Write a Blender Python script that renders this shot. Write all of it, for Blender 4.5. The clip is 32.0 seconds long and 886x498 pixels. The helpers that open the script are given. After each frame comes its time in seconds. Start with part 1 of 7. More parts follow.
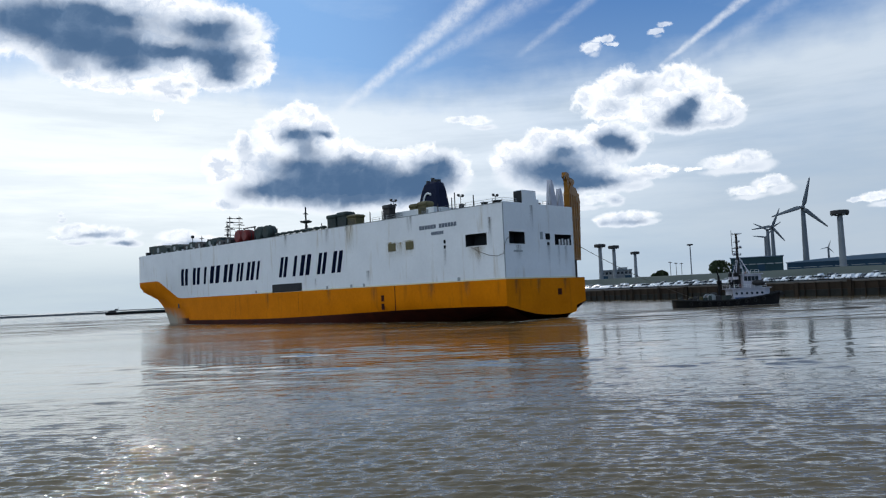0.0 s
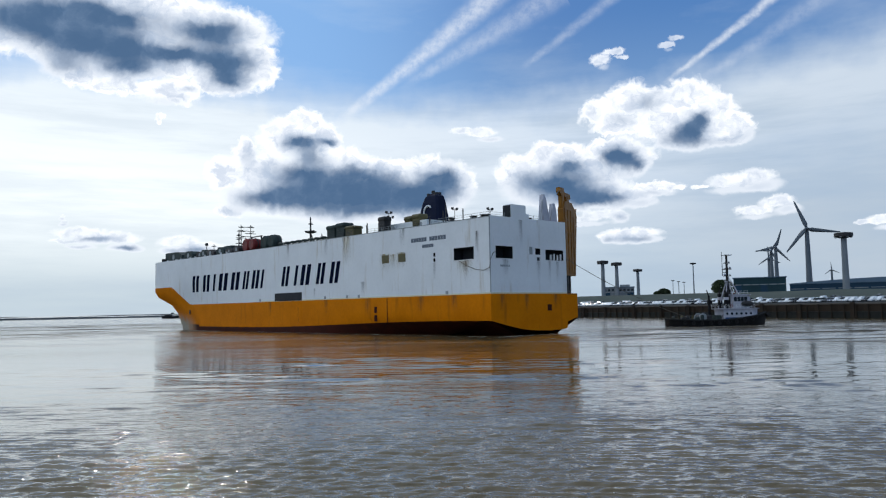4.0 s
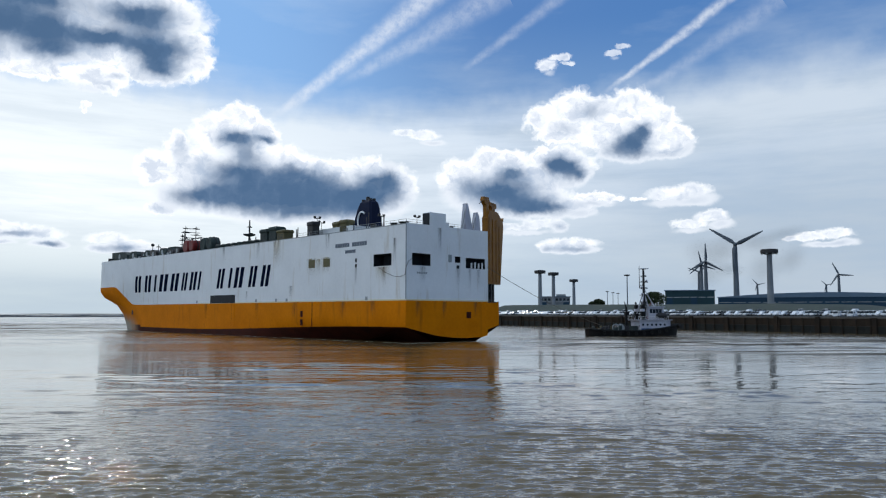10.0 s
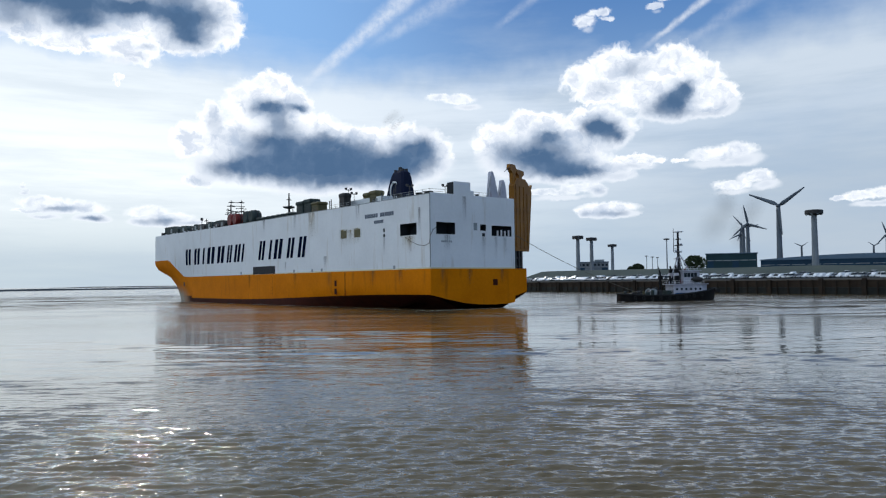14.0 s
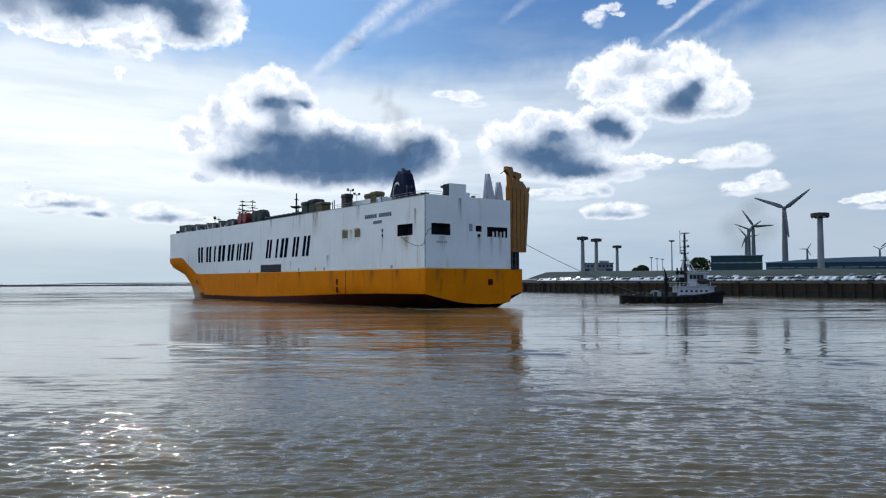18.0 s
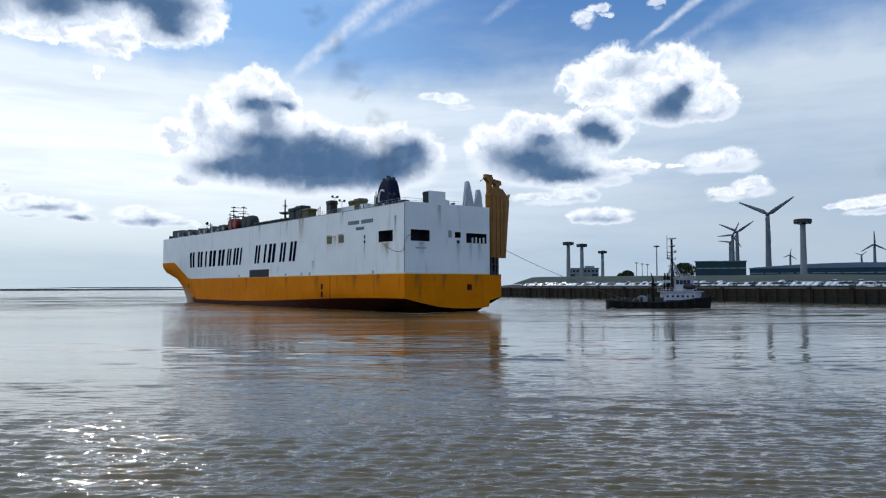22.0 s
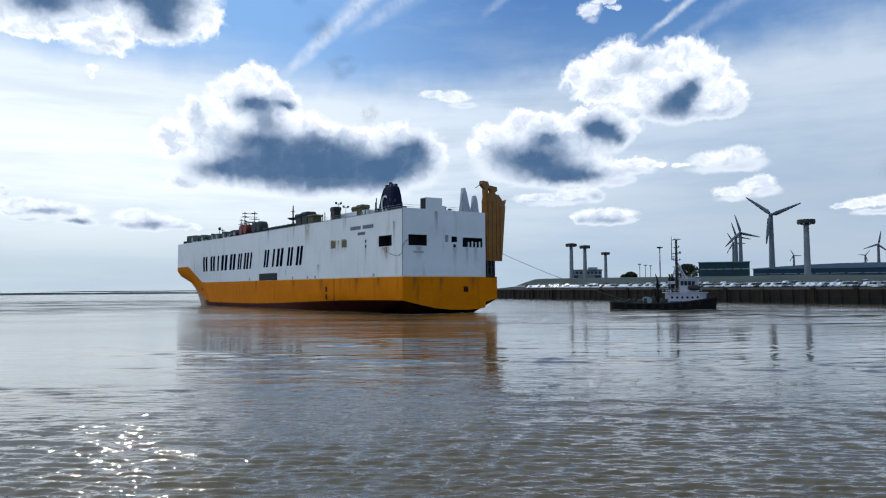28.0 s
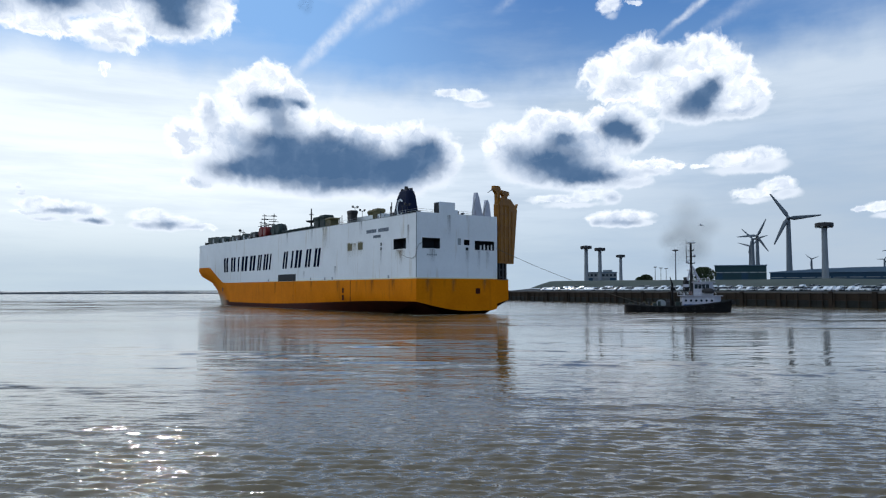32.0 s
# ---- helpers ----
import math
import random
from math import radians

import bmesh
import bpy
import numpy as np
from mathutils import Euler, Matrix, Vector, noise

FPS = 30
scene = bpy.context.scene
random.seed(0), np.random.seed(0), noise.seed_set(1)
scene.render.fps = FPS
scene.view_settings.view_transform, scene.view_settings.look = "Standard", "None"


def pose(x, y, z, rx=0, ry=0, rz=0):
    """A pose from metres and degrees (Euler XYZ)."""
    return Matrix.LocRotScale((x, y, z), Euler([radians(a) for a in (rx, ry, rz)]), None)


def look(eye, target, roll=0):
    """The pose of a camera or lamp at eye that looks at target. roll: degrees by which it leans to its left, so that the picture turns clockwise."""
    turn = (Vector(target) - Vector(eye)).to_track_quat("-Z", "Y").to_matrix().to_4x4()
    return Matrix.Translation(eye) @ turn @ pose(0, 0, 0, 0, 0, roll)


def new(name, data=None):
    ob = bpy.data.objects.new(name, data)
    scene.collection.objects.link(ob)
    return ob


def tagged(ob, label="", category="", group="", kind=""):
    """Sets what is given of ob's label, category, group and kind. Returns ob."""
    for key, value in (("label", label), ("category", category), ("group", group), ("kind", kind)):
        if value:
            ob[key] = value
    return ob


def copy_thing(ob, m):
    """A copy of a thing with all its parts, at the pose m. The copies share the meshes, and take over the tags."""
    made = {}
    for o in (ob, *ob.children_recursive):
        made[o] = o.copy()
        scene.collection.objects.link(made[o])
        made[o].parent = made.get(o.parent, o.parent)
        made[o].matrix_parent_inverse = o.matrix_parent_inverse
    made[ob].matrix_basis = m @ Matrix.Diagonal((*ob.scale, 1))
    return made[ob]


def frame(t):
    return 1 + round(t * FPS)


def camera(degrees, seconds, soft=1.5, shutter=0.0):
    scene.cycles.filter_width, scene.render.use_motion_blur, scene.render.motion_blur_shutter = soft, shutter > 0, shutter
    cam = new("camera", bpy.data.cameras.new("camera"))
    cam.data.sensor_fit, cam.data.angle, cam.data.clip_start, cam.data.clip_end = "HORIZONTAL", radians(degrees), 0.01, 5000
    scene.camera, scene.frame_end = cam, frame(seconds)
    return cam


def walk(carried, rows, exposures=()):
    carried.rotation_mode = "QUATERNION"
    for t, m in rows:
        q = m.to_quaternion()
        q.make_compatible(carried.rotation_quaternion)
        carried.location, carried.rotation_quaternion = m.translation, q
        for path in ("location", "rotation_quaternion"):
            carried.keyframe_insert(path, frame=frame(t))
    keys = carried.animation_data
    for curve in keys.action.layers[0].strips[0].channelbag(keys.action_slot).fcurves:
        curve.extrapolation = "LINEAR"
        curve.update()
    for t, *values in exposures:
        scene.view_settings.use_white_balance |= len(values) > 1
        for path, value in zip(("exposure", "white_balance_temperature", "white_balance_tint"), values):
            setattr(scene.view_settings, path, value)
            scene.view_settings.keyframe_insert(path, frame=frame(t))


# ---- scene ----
cam = camera(60.96, 32.0, soft=1.2)
EYE = 6.55


def aim(turn, tilt, lean):
    """The camera on its quay, turned to the right, tilted up and leaned by degrees."""
    return pose(0, 0, EYE, 90 + tilt, 0, -turn) @ pose(0, 0, 0, 0, 0, lean)


walk(cam, [
    (0, aim(0.02, 3.51, -2.48)), (0.5, aim(-0.31, 3.58, -2.43)), (1, aim(-0.35, 3.75, -2.23)), (1.5, aim(-0.34, 4.06, -2.05)),
    (2, aim(-0.38, 4.24, -1.79)), (2.5, aim(-0.37, 4.38, -1.76)), (3, aim(-0.43, 4.41, -1.52)), (3.5, aim(-0.48, 4.52, -1.37)),
    (5.5, aim(1.17, 4.33, 0.18)), (6, aim(1.23, 4.46, 0.31)), (6.5, aim(1.63, 4.62, 0.84)), (7, aim(2.35, 4.69, 0.83)),
    (7.5, aim(2.34, 4.86, 0.36)), (8, aim(2.57, 4.95, 0.57)), (8.5, aim(2.57, 5.12, 0.38)), (9, aim(3.34, 4.88, -0.01)),
    (9.5, aim(5.18, 4.85, 0.46)), (10, aim(4.45, 4.92, 0.14)), (10.5, aim(3.89, 4.87, 0.10)), (11, aim(3.31, 4.71, 0.34)),
    (11.5, aim(3.06, 4.58, 0.50)), (12, aim(2.93, 4.60, 0.63)), (12.5, aim(2.93, 4.52, 0.64)), (13, aim(3.05, 3.78, 0.14)),
    (13.5, aim(2.05, 2.82, -0.80)), (14, aim(1.63, 2.47, -0.74)), (14.5, aim(1.42, 2.32, -0.53)), (16.5, aim(1.42, 2.27, -0.18)),
    (17, aim(1.35, 2.38, -0.02)), (17.5, aim(1.20, 2.41, -0.41)), (18, aim(1.28, 2.44, -0.18)), (18.5, aim(1.43, 2.53, -0.28)),
    (19, aim(1.52, 2.64, -0.16)), (19.5, aim(1.55, 2.72, -0.04)), (20, aim(1.70, 2.78, -0.02)), (20.5, aim(1.74, 2.76, 0.04)),
    (21, aim(1.90, 2.80, -0.09)), (21.5, aim(2.06, 2.76, -0.16)), (22, aim(2.34, 2.81, -0.09)), (22.5, aim(2.47, 2.88, -0.07)),
    (23, aim(2.76, 2.83, -0.06)), (23.5, aim(2.92, 2.46, -0.80)), (24, aim(3.19, 2.00, -1.37)), (24.5, aim(3.43, 2.44, -1.20)),
    (25, aim(3.77, 2.70, -0.99)), (25.5, aim(3.45, 2.89, -0.72)), (27.5, aim(2.39, 2.98, -0.39)), (28, aim(2.12, 2.98, -0.36)),
    (28.5, aim(1.92, 3.02, -0.41)), (29, aim(1.72, 3.08, -0.25)), (29.5, aim(1.58, 3.07, -0.22)), (30, aim(1.47, 3.02, -0.21)),
    (30.5, aim(1.37, 3.07, -0.13)), (31, aim(1.28, 3.14, -0.09)), (31.5, aim(1.14, 3.17, -0.05)), (32, aim(1.02, 3.11, -0.01)),
], [(0, 0.0, 6500, 10), (12, 0.0, 6500, 10), (22, 0.0, 6350, 10), (32, 0.0, 6300, 10)])

# ---- world: hazy blue sky with broken cumulus, cirrus and contrails ----
SUN_AZ, SUN_EL = -27.0, 36.0
world = bpy.data.worlds.new("world")
scene.world = world
world.use_nodes = True
wt = world.node_tree
wt.nodes.clear()


def node(tree, kind, inputs=None, **props):
    n = tree.nodes.new(kind)
    for k, v in props.items():
        if k == "operation":
            n.operation = v
        elif k == "blend_type":
            n.blend_type = v
        elif k == "data_type":
            n.data_type = v
        elif k == "interpolation_type":
            n.interpolation_type = v
        elif k == "noise_dimensions":
            n.noise_dimensions = v
    for k, v in (inputs or {}).items():
        if isinstance(v, bpy.types.NodeSocket):
            tree.links.new(v, n.inputs[k])
        else:
            n.inputs[k].default_value = v
    return n


def wmath(op, a, b=None, c=None, clamp=False):
    ins = {0: a}
    if b is not None:
        ins[1] = b
    if c is not None:
        ins[2] = c
    n = node(wt, "ShaderNodeMath", ins, operation=op)
    n.use_clamp = clamp
    return n.outputs[0]


def wvec(op, a, b=None):
    ins = {0: a}
    if b is not None:
        ins[1] = b
    n = node(wt, "ShaderNodeVectorMath", ins, operation=op)
    return n.outputs["Value"] if op in ("LENGTH", "DOT_PRODUCT", "DISTANCE") else n.outputs["Vector"]


def wstep(value, lo, hi, a=0.0, b=1.0):
    n = node(wt, "ShaderNodeMapRange", {"Value": value, "From Min": lo, "From Max": hi, "To Min": a, "To Max": b}, interpolation_type="SMOOTHSTEP")
    return n.outputs["Result"]


def wmix(fac, a, b):
    n = node(wt, "ShaderNodeMix", data_type="RGBA")
    for sock, v in ((n.inputs[0], fac), (n.inputs[6], a), (n.inputs[7], b)):
        if isinstance(v, bpy.types.NodeSocket):
            wt.links.new(v, sock)
        elif isinstance(v, tuple):
            sock.default_value = (*v, 1.0)
        else:
            sock.default_value = v
    return n.outputs[2]


def wnoise(vec, scale, detail=5.0, rough=0.55):
    return node(wt, "ShaderNodeTexNoise", {"Vector": vec, "Scale": scale, "Detail": detail, "Roughness": rough})


way = node(wt, "ShaderNodeTexCoord").outputs["Generated"]
sep = node(wt, "ShaderNodeSeparateXYZ", {0: way})
az = wmath("MULTIPLY", wmath("ARCTAN2", sep.outputs[0], sep.outputs[1]), 57.2958)
el = wmath("MULTIPLY", wmath("ARCSINE", sep.outputs[2]), 57.2958)
sky_at = node(wt, "ShaderNodeCombineXYZ", {0: az, 1: el}).outputs[0]

sky = node(wt, "ShaderNodeTexSky")
sky.sky_type = "NISHITA"
sky.sun_disc = False
sky.sun_elevation = radians(SUN_EL)
sky.sun_rotation = radians(SUN_AZ)
sky.air_density, sky.dust_density, sky.ozone_density = 1.0, 1.2, 2.0
pure = wvec("SCALE", sky.outputs[0])
wt.nodes[-1].inputs["Scale"].default_value = 0.07
blue = wmix(0.8, pure, wmix(wstep(el, 9.0, 24.0), (0.25, 0.44, 0.72), (0.048, 0.195, 0.53)))
# the blue is paler towards the sun
blue = wmix(wstep(az, 10.0, -12.0, 0.0, 0.75), blue, (0.28, 0.53, 0.92))

billow = wnoise(sky_at, 0.30, 4.0, 0.5)
# high thin veil: long soft streaks, thick low down and round the sun
streaks = wnoise(wvec("MULTIPLY", sky_at, (0.045, 0.16, 0)), 1.0, 6.0, 0.6).outputs["Fac"]
near_sun = wvec("LENGTH", wvec("MULTIPLY", wvec("SUBTRACT", sky_at, (SUN_AZ - 1, 7.0, 0)), (1 / 36.0, 1 / 12.0, 0)))
glow = wstep(near_sun, 1.25, 0.1)
# its upper edge lies higher towards the right
edge = wmath("SUBTRACT", wmath("SUBTRACT", el, wstep(az, 2.0, 36.0, 0.0, 2.0)), wmath("MULTIPLY", wmath("SUBTRACT", billow.outputs["Fac"], 0.5), 3.0))
low = wstep(edge, 17.3, 12.8)
sunward = wstep(wvec("DOT_PRODUCT", way, (math.sin(radians(SUN_AZ)), math.cos(radians(SUN_AZ)), 0)), -0.75, 0.6)
veil = wmath("ADD", wmath("MULTIPLY", wmath("MULTIPLY", low, 0.95), wmath("MULTIPLY_ADD", sunward, 0.8, 0.2)), wmath("MULTIPLY", glow, 0.85))
veil = wmath("ADD", veil, wmath("MULTIPLY", wmath("SUBTRACT", streaks, 0.5), 1.1), clamp=True)
tint = wmix(wstep(el, 0.5, 10.0), (0.51, 0.62, 0.72), (0.69, 0.79, 0.91))
# thin overcast closes in overhead
overhead = wstep(el, 21.0, 36.0)
veil = wmath("ADD", veil, wmath("MULTIPLY", overhead, wstep(streaks, 0.3, 0.6, 0.32, 0.68)), clamp=True)
# bright haze added on the unseen left side, to lighten the ship's port hull
flank = wstep(wvec("DOT_PRODUCT", way, (math.sin(radians(-115)), math.cos(radians(-115)), 0.25)), 0.05, 0.85)
veil = wmath("ADD", veil, wmath("MULTIPLY", flank, 0.24), clamp=True)
tint = wmix(wmath("MULTIPLY", wstep(az, 8.0, 30.0), wstep(el, 6.0, 14.0, 0.9, 0.35)), tint, (0.49, 0.58, 0.68))
tint = wmix(flank, tint, (0.92, 1.04, 1.16))
bright = wmix(glow, tint, wmix(wstep(el, 0.5, 8.0), (0.62, 0.72, 0.78), (1.02, 1.09, 1.12)))
# faint grey layers lie across the veil
layers = wnoise(wvec("MULTIPLY", sky_at, (0.05, 0.42, 0)), 1.0, 6.0, 0.6).outputs["Fac"]
bright = wmix(wmath("MULTIPLY", wstep(layers, 0.40, 0.66), wstep(az, -12.0, 14.0, 0.3, 0.6)), bright, (0.44, 0.55, 0.68))
base = wmix(veil, blue, bright)
back = node(wt, "ShaderNodeBackground", {"Color": base, "Strength": 1.0})
node(wt, "ShaderNodeOutputWorld", {"Surface": back.outputs[0]})

sun = new("sun", bpy.data.lights.new("sun", "SUN"))
sun.data.energy, sun.data.angle, sun.data.color = 0.34, radians(1.4), (1.0, 0.95, 0.87)
ua, ue = radians(SUN_AZ), radians(SUN_EL)
sun.matrix_world = look((0, 0, 0), (-math.sin(ua) * math.cos(ue), -math.cos(ua) * math.cos(ue), -math.sin(ue)))


# ---- clouds: a layer of cumulus that drifts in, and contrails above it ----
# places in degrees of azimuth and elevation at CLOUD_TIME: white bodies, and shaded bases with their depth
CLOUD_TIME, CLOUD_HEIGHT = 17.0, 330.0
UPPER_LEFT = ([(-32.0, 19.5, 5.5, 2.6), (-25.5, 22.4, 8.0, 2.2), (-21.48, 16.33, 2.4, 1.34), (-25.09, 16.47, 2.62, 1.02), (-17.69, 17.33, 2.92, 1.21), (-14.93, 18.12, 1.53, 1.53), (-15.55, 19.32, 1.8, 1.32), (-27.83, 16.86, 1.66, 1.24), (-22.62, 18.69, 6.91, 1.81), (-26.54, 19.87, 6.82, 2.08), (-18.53, 21.22, 4.63, 2), (-21.93, 14.51, 0.4, 0.3)],
    [(-31.5, 20.6, 5.0, 1.7, 1), (-27.0, 21.6, 5.0, 1.3, 1), (-17.51, 18.63, 1.95, 1.8, 1), (-17.11, 17.77, 1.18, 0.69, 0.8), (-24.59, 18.06, 2.65, 0.93, 0.9), (-21.53, 19.38, 6.29, 0.87, 1), (-27.55, 19.53, 4.69, 1.54, 1), (-18.91, 21.17, 3.46, 1.27, 1), (-29, 17.72, 1.46, 0.96, 0.7), (-20.29, 16.76, 0.68, 0.19, 0.5), (-21.66, 15.86, 1.29, 0.38, 0.3)])
MIDDLE = ([(-11.3, 14.45, 1.73, 1.04), (-12.85, 13.15, 1.96, 1.81), (-9.75, 13.02, 1.34, 1.71), (-15.73, 12.1, 1.11, 1.04), (-17.01, 10.22, 1.56, 1.69), (-14.03, 10.18, 3.02, 2.03), (-7.84, 11.03, 2.53, 1.58), (-4.65, 10.7, 2.57, 1.17), (-1.2, 10.83, 2.16, 1.18), (0.96, 9.7, 1.39, 1.61), (-10.75, 9.07, 6.18, 2), (-4, 8.81, 5.55, 1.77), (-16.46, 7.54, 1.17, 0.53)],
    [(-11.28, 12.99, 1.74, 0.81, 1), (-10.57, 11.88, 1.25, 0.82, 0.8), (-9.24, 13.09, 0.75, 0.36, 0.9), (-11.18, 10.5, 3.3, 1.15, 0.9), (-8.25, 9.36, 4.2, 1.59, 1), (-12.8, 8.67, 3.65, 1.07, 1), (-6.98, 8.13, 5.49, 1.18, 0.9), (-2.71, 8.83, 3.87, 1.61, 1), (-0.34, 9.9, 1.94, 1.43, 1), (-6.56, 10.11, 2.54, 1.08, 0.9), (-15.33, 11.92, 0.48, 0.88, 0.5), (-16.46, 7.5, 1.02, 0.37, 0.45)])
RIGHT = ([(15.17, 15.57, 2.25, 1.5), (12.76, 14.74, 1.75, 1.41), (19.08, 15.51, 2.37, 1.39), (21.01, 14.34, 1.73, 1.4), (22.41, 12.9, 1.29, 1.08), (16.86, 13.79, 2.42, 1.79), (19.43, 12.74, 2.55, 1.26), (14, 13.63, 2.07, 0.97), (21.75, 12.06, 1.53, 0.54)],
    [(16.27, 15.41, 1.3, 0.59, 0.65), (16.89, 16.16, 0.49, 0.31, 0.45), (14.21, 14.23, 1.07, 0.45, 0.55), (19.24, 12.91, 1.49, 1.26, 1), (19.8, 13.74, 0.71, 0.71, 0.9), (18.04, 12.31, 1.27, 0.72, 0.7), (21.25, 11.9, 1.72, 0.43, 0.5), (22.7, 12.33, 1.05, 0.47, 0.4)])
LOW_RIGHT = ([(8.94, 11.61, 2.56, 1.16), (5.85, 10.17, 1.64, 1.9), (7.65, 10.48, 2.56, 1.68), (11.88, 10.16, 2.51, 1.58), (14.06, 11.43, 2.27, 1.48), (12.94, 11.97, 1.87, 0.9), (10.61, 8.65, 4, 1.43), (16.4, 8.63, 1.81, 0.57), (14.44, 8.2, 1.64, 0.58)],
    [(9.87, 10.84, 1.44, 0.83, 0.95), (9.14, 9.27, 3.61, 1.39, 1), (11.45, 8.21, 3.34, 0.83, 1), (6.36, 9.74, 1.46, 0.93, 0.6), (13.73, 11.28, 1.57, 1.15, 1), (14.99, 10.53, 0.98, 0.74, 0.85), (16.19, 8.39, 1.29, 0.33, 0.45), (15.25, 7.55, 0.9, 0.38, 0.4)])
SMALL_UP = ([(21.7, 8.62, 1.82, 0.71), (23.32, 8.76, 1.41, 0.79), (19.38, 8.41, 0.7, 0.2)],
    [(23.76, 8.42, 1.33, 0.47, 0.5), (21.58, 8.22, 1.71, 0.32, 0.4)])
SMALL_DOWN = ([(24.47, 6.88, 1.31, 0.63), (22.91, 6.4, 1.5, 0.48)],
    [(25.12, 6.54, 0.94, 0.35, 0.5), (22.98, 6.16, 1.27, 0.24, 0.4)])
LENS = ([(14.12, 5.13, 2.38, 0.54), (12.68, 4.99, 1.24, 0.33)],
    [(14.32, 4.91, 1.88, 0.33, 0.85), (12.47, 4.9, 0.58, 0.21, 0.6)])
FAR_RIGHT = ([(30.85, 5.17, 1.24, 0.41), (32.3, 5.31, 1.27, 0.48), (29.69, 5.08, 0.61, 0.23)],
    [(31.49, 4.8, 1.16, 0.22, 0.5), (32.93, 4.91, 0.94, 0.25, 0.5)])
UNDER = ([(11.86, 6.69, 1.58, 0.55), (9.54, 6.43, 2.32, 0.38), (13.31, 6.65, 0.75, 0.5)],
    [(13.43, 6.61, 0.62, 0.41, 0.6), (10.6, 6.2, 2.1, 0.21, 0.4)])
SCRAP_HIGH = ([(12.8, 18.85, 0.83, 0.62), (13.85, 19.48, 1.08, 0.35), (14.47, 19.05, 0.57, 0.19)],
    [(13.05, 18.53, 0.58, 0.24, 0.25)])
SCRAP_TOP = ([(18.06, 19.51, 0.64, 0.3), (18.74, 19.97, 0.55, 0.3)],
    [(18.14, 19.35, 0.4, 0.16, 0.2)])
SCRAP_MID = ([(3, 13.63, 1.3, 0.49), (1.61, 13.8, 1.12, 0.38)],
    [(3.7, 13.21, 0.96, 0.24, 0.5)])
LEFT_LOW = ([(-26.42, 5.5, 1.86, 0.49), (-24.18, 5.22, 1.69, 0.51), (-27.42, 4.96, 0.99, 0.23)],
    [(-25.39, 5.25, 1.59, 0.26, 0.85), (-23.46, 4.67, 1.07, 0.24, 0.95), (-26.41, 4.74, 1.01, 0.15, 0.6)])
LEFT_NEAR = ([(-19.81, 4.99, 1.58, 0.56), (-18.29, 4.64, 1.61, 0.48), (-16.15, 4.29, 0.79, 0.29)],
    [(-18.74, 4.63, 1.14, 0.37, 0.9), (-20.36, 4.5, 0.82, 0.28, 0.7), (-16.93, 4.43, 0.86, 0.2, 0.65)])
LEFT_CRUMB = ([(-27.75, 6.71, 0.2, 0.15), (-27.61, 6.27, 0.3, 0.15)],
    [(-27.78, 6.67, 0.2, 0.11, 0.5), (-27.68, 6.26, 0.27, 0.11, 0.5)])
TRAILS = [(-10.2, 14.0, 4.4, 25.9, 0.25, 1.2, 0.6), (-4.9, 17.3, 9.0, 25.0, 0.3, 1.3, 0.3), (16.2, 16.4, 29.0, 24.6, 0.18, 0.5, 0.62), (18.4, 16.1, 30.0, 22.3, 0.3, 0.8, 0.2), (5.2, 18.6, 14.0, 24.6, 0.25, 0.6, 0.25)]


def sheet_place(azimuth, elev, h):
    """The place on a level sheet h above the eye that shows in that direction."""
    d = h / math.tan(radians(elev))
    return d * math.sin(radians(azimuth)), d * math.cos(radians(azimuth)), 0.0


def sheet_mesh(name, blobs, h, step, spread):
    """The part of a level sheet that lies round the blobs, in small cells."""
    a0, a1 = min(b[0] - b[2] for b in blobs) - 2, max(b[0] + b[2] for b in blobs) + 2
    e0, e1 = min(b[1] - b[3] for b in blobs) - 2, max(b[1] + b[3] for b in blobs) + 2
    e0 = max(e0, 3.95)
    bm = bmesh.new()
    verts = {}

    def corner(i, j):
        if (i, j) not in verts:
            verts[i, j] = bm.verts.new(sheet_place(a0 + i * step, e0 + j * step, h))
        return verts[i, j]

    for i in range(int((a1 - a0) / step)):
        for j in range(int((e1 - e0) / step)):
            u, v = a0 + (i + 0.5) * step, e0 + (j + 0.5) * step
            if any(((u - b[0]) / (b[2] + 0.75 * spread)) ** 2 + ((v - b[1]) / (b[3] + 0.6 * spread)) ** 2 < 1.1 for b in blobs):
                bm.faces.new((corner(i, j), corner(i, j + 1), corner(i + 1, j + 1), corner(i + 1, j)))
    me = bpy.data.meshes.new(name)
    bm.to_mesh(me)
    bm.free()
    return me


def sheet_start(name):
    """A new glowing material for a sheet of cloud."""
    m = bpy.data.materials.new(name)
    m.use_nodes = True
    m.node_tree.nodes.clear()
    m.cycles.emission_sampling = "NONE"
    return m


def sheet_way(h):
    """The direction of a sheet's points in degrees, as seen from under its origin."""
    p = node(wt, "ShaderNodeSeparateXYZ", {0: node(wt, "ShaderNodeTexCoord").outputs["Object"]})
    a = wmath("MULTIPLY", wmath("ARCTAN2", p.outputs[0], p.outputs[1]), 57.2958)
    reach = wmath("SQRT", wmath("ADD", wmath("MULTIPLY", p.outputs[0], p.outputs[0]), wmath("MULTIPLY", p.outputs[1], p.outputs[1])))
    e = wmath("MULTIPLY", wmath("ARCTAN2", h, reach), 57.2958)
    return node(wt, "ShaderNodeCombineXYZ", {0: a, 1: e}).outputs[0]


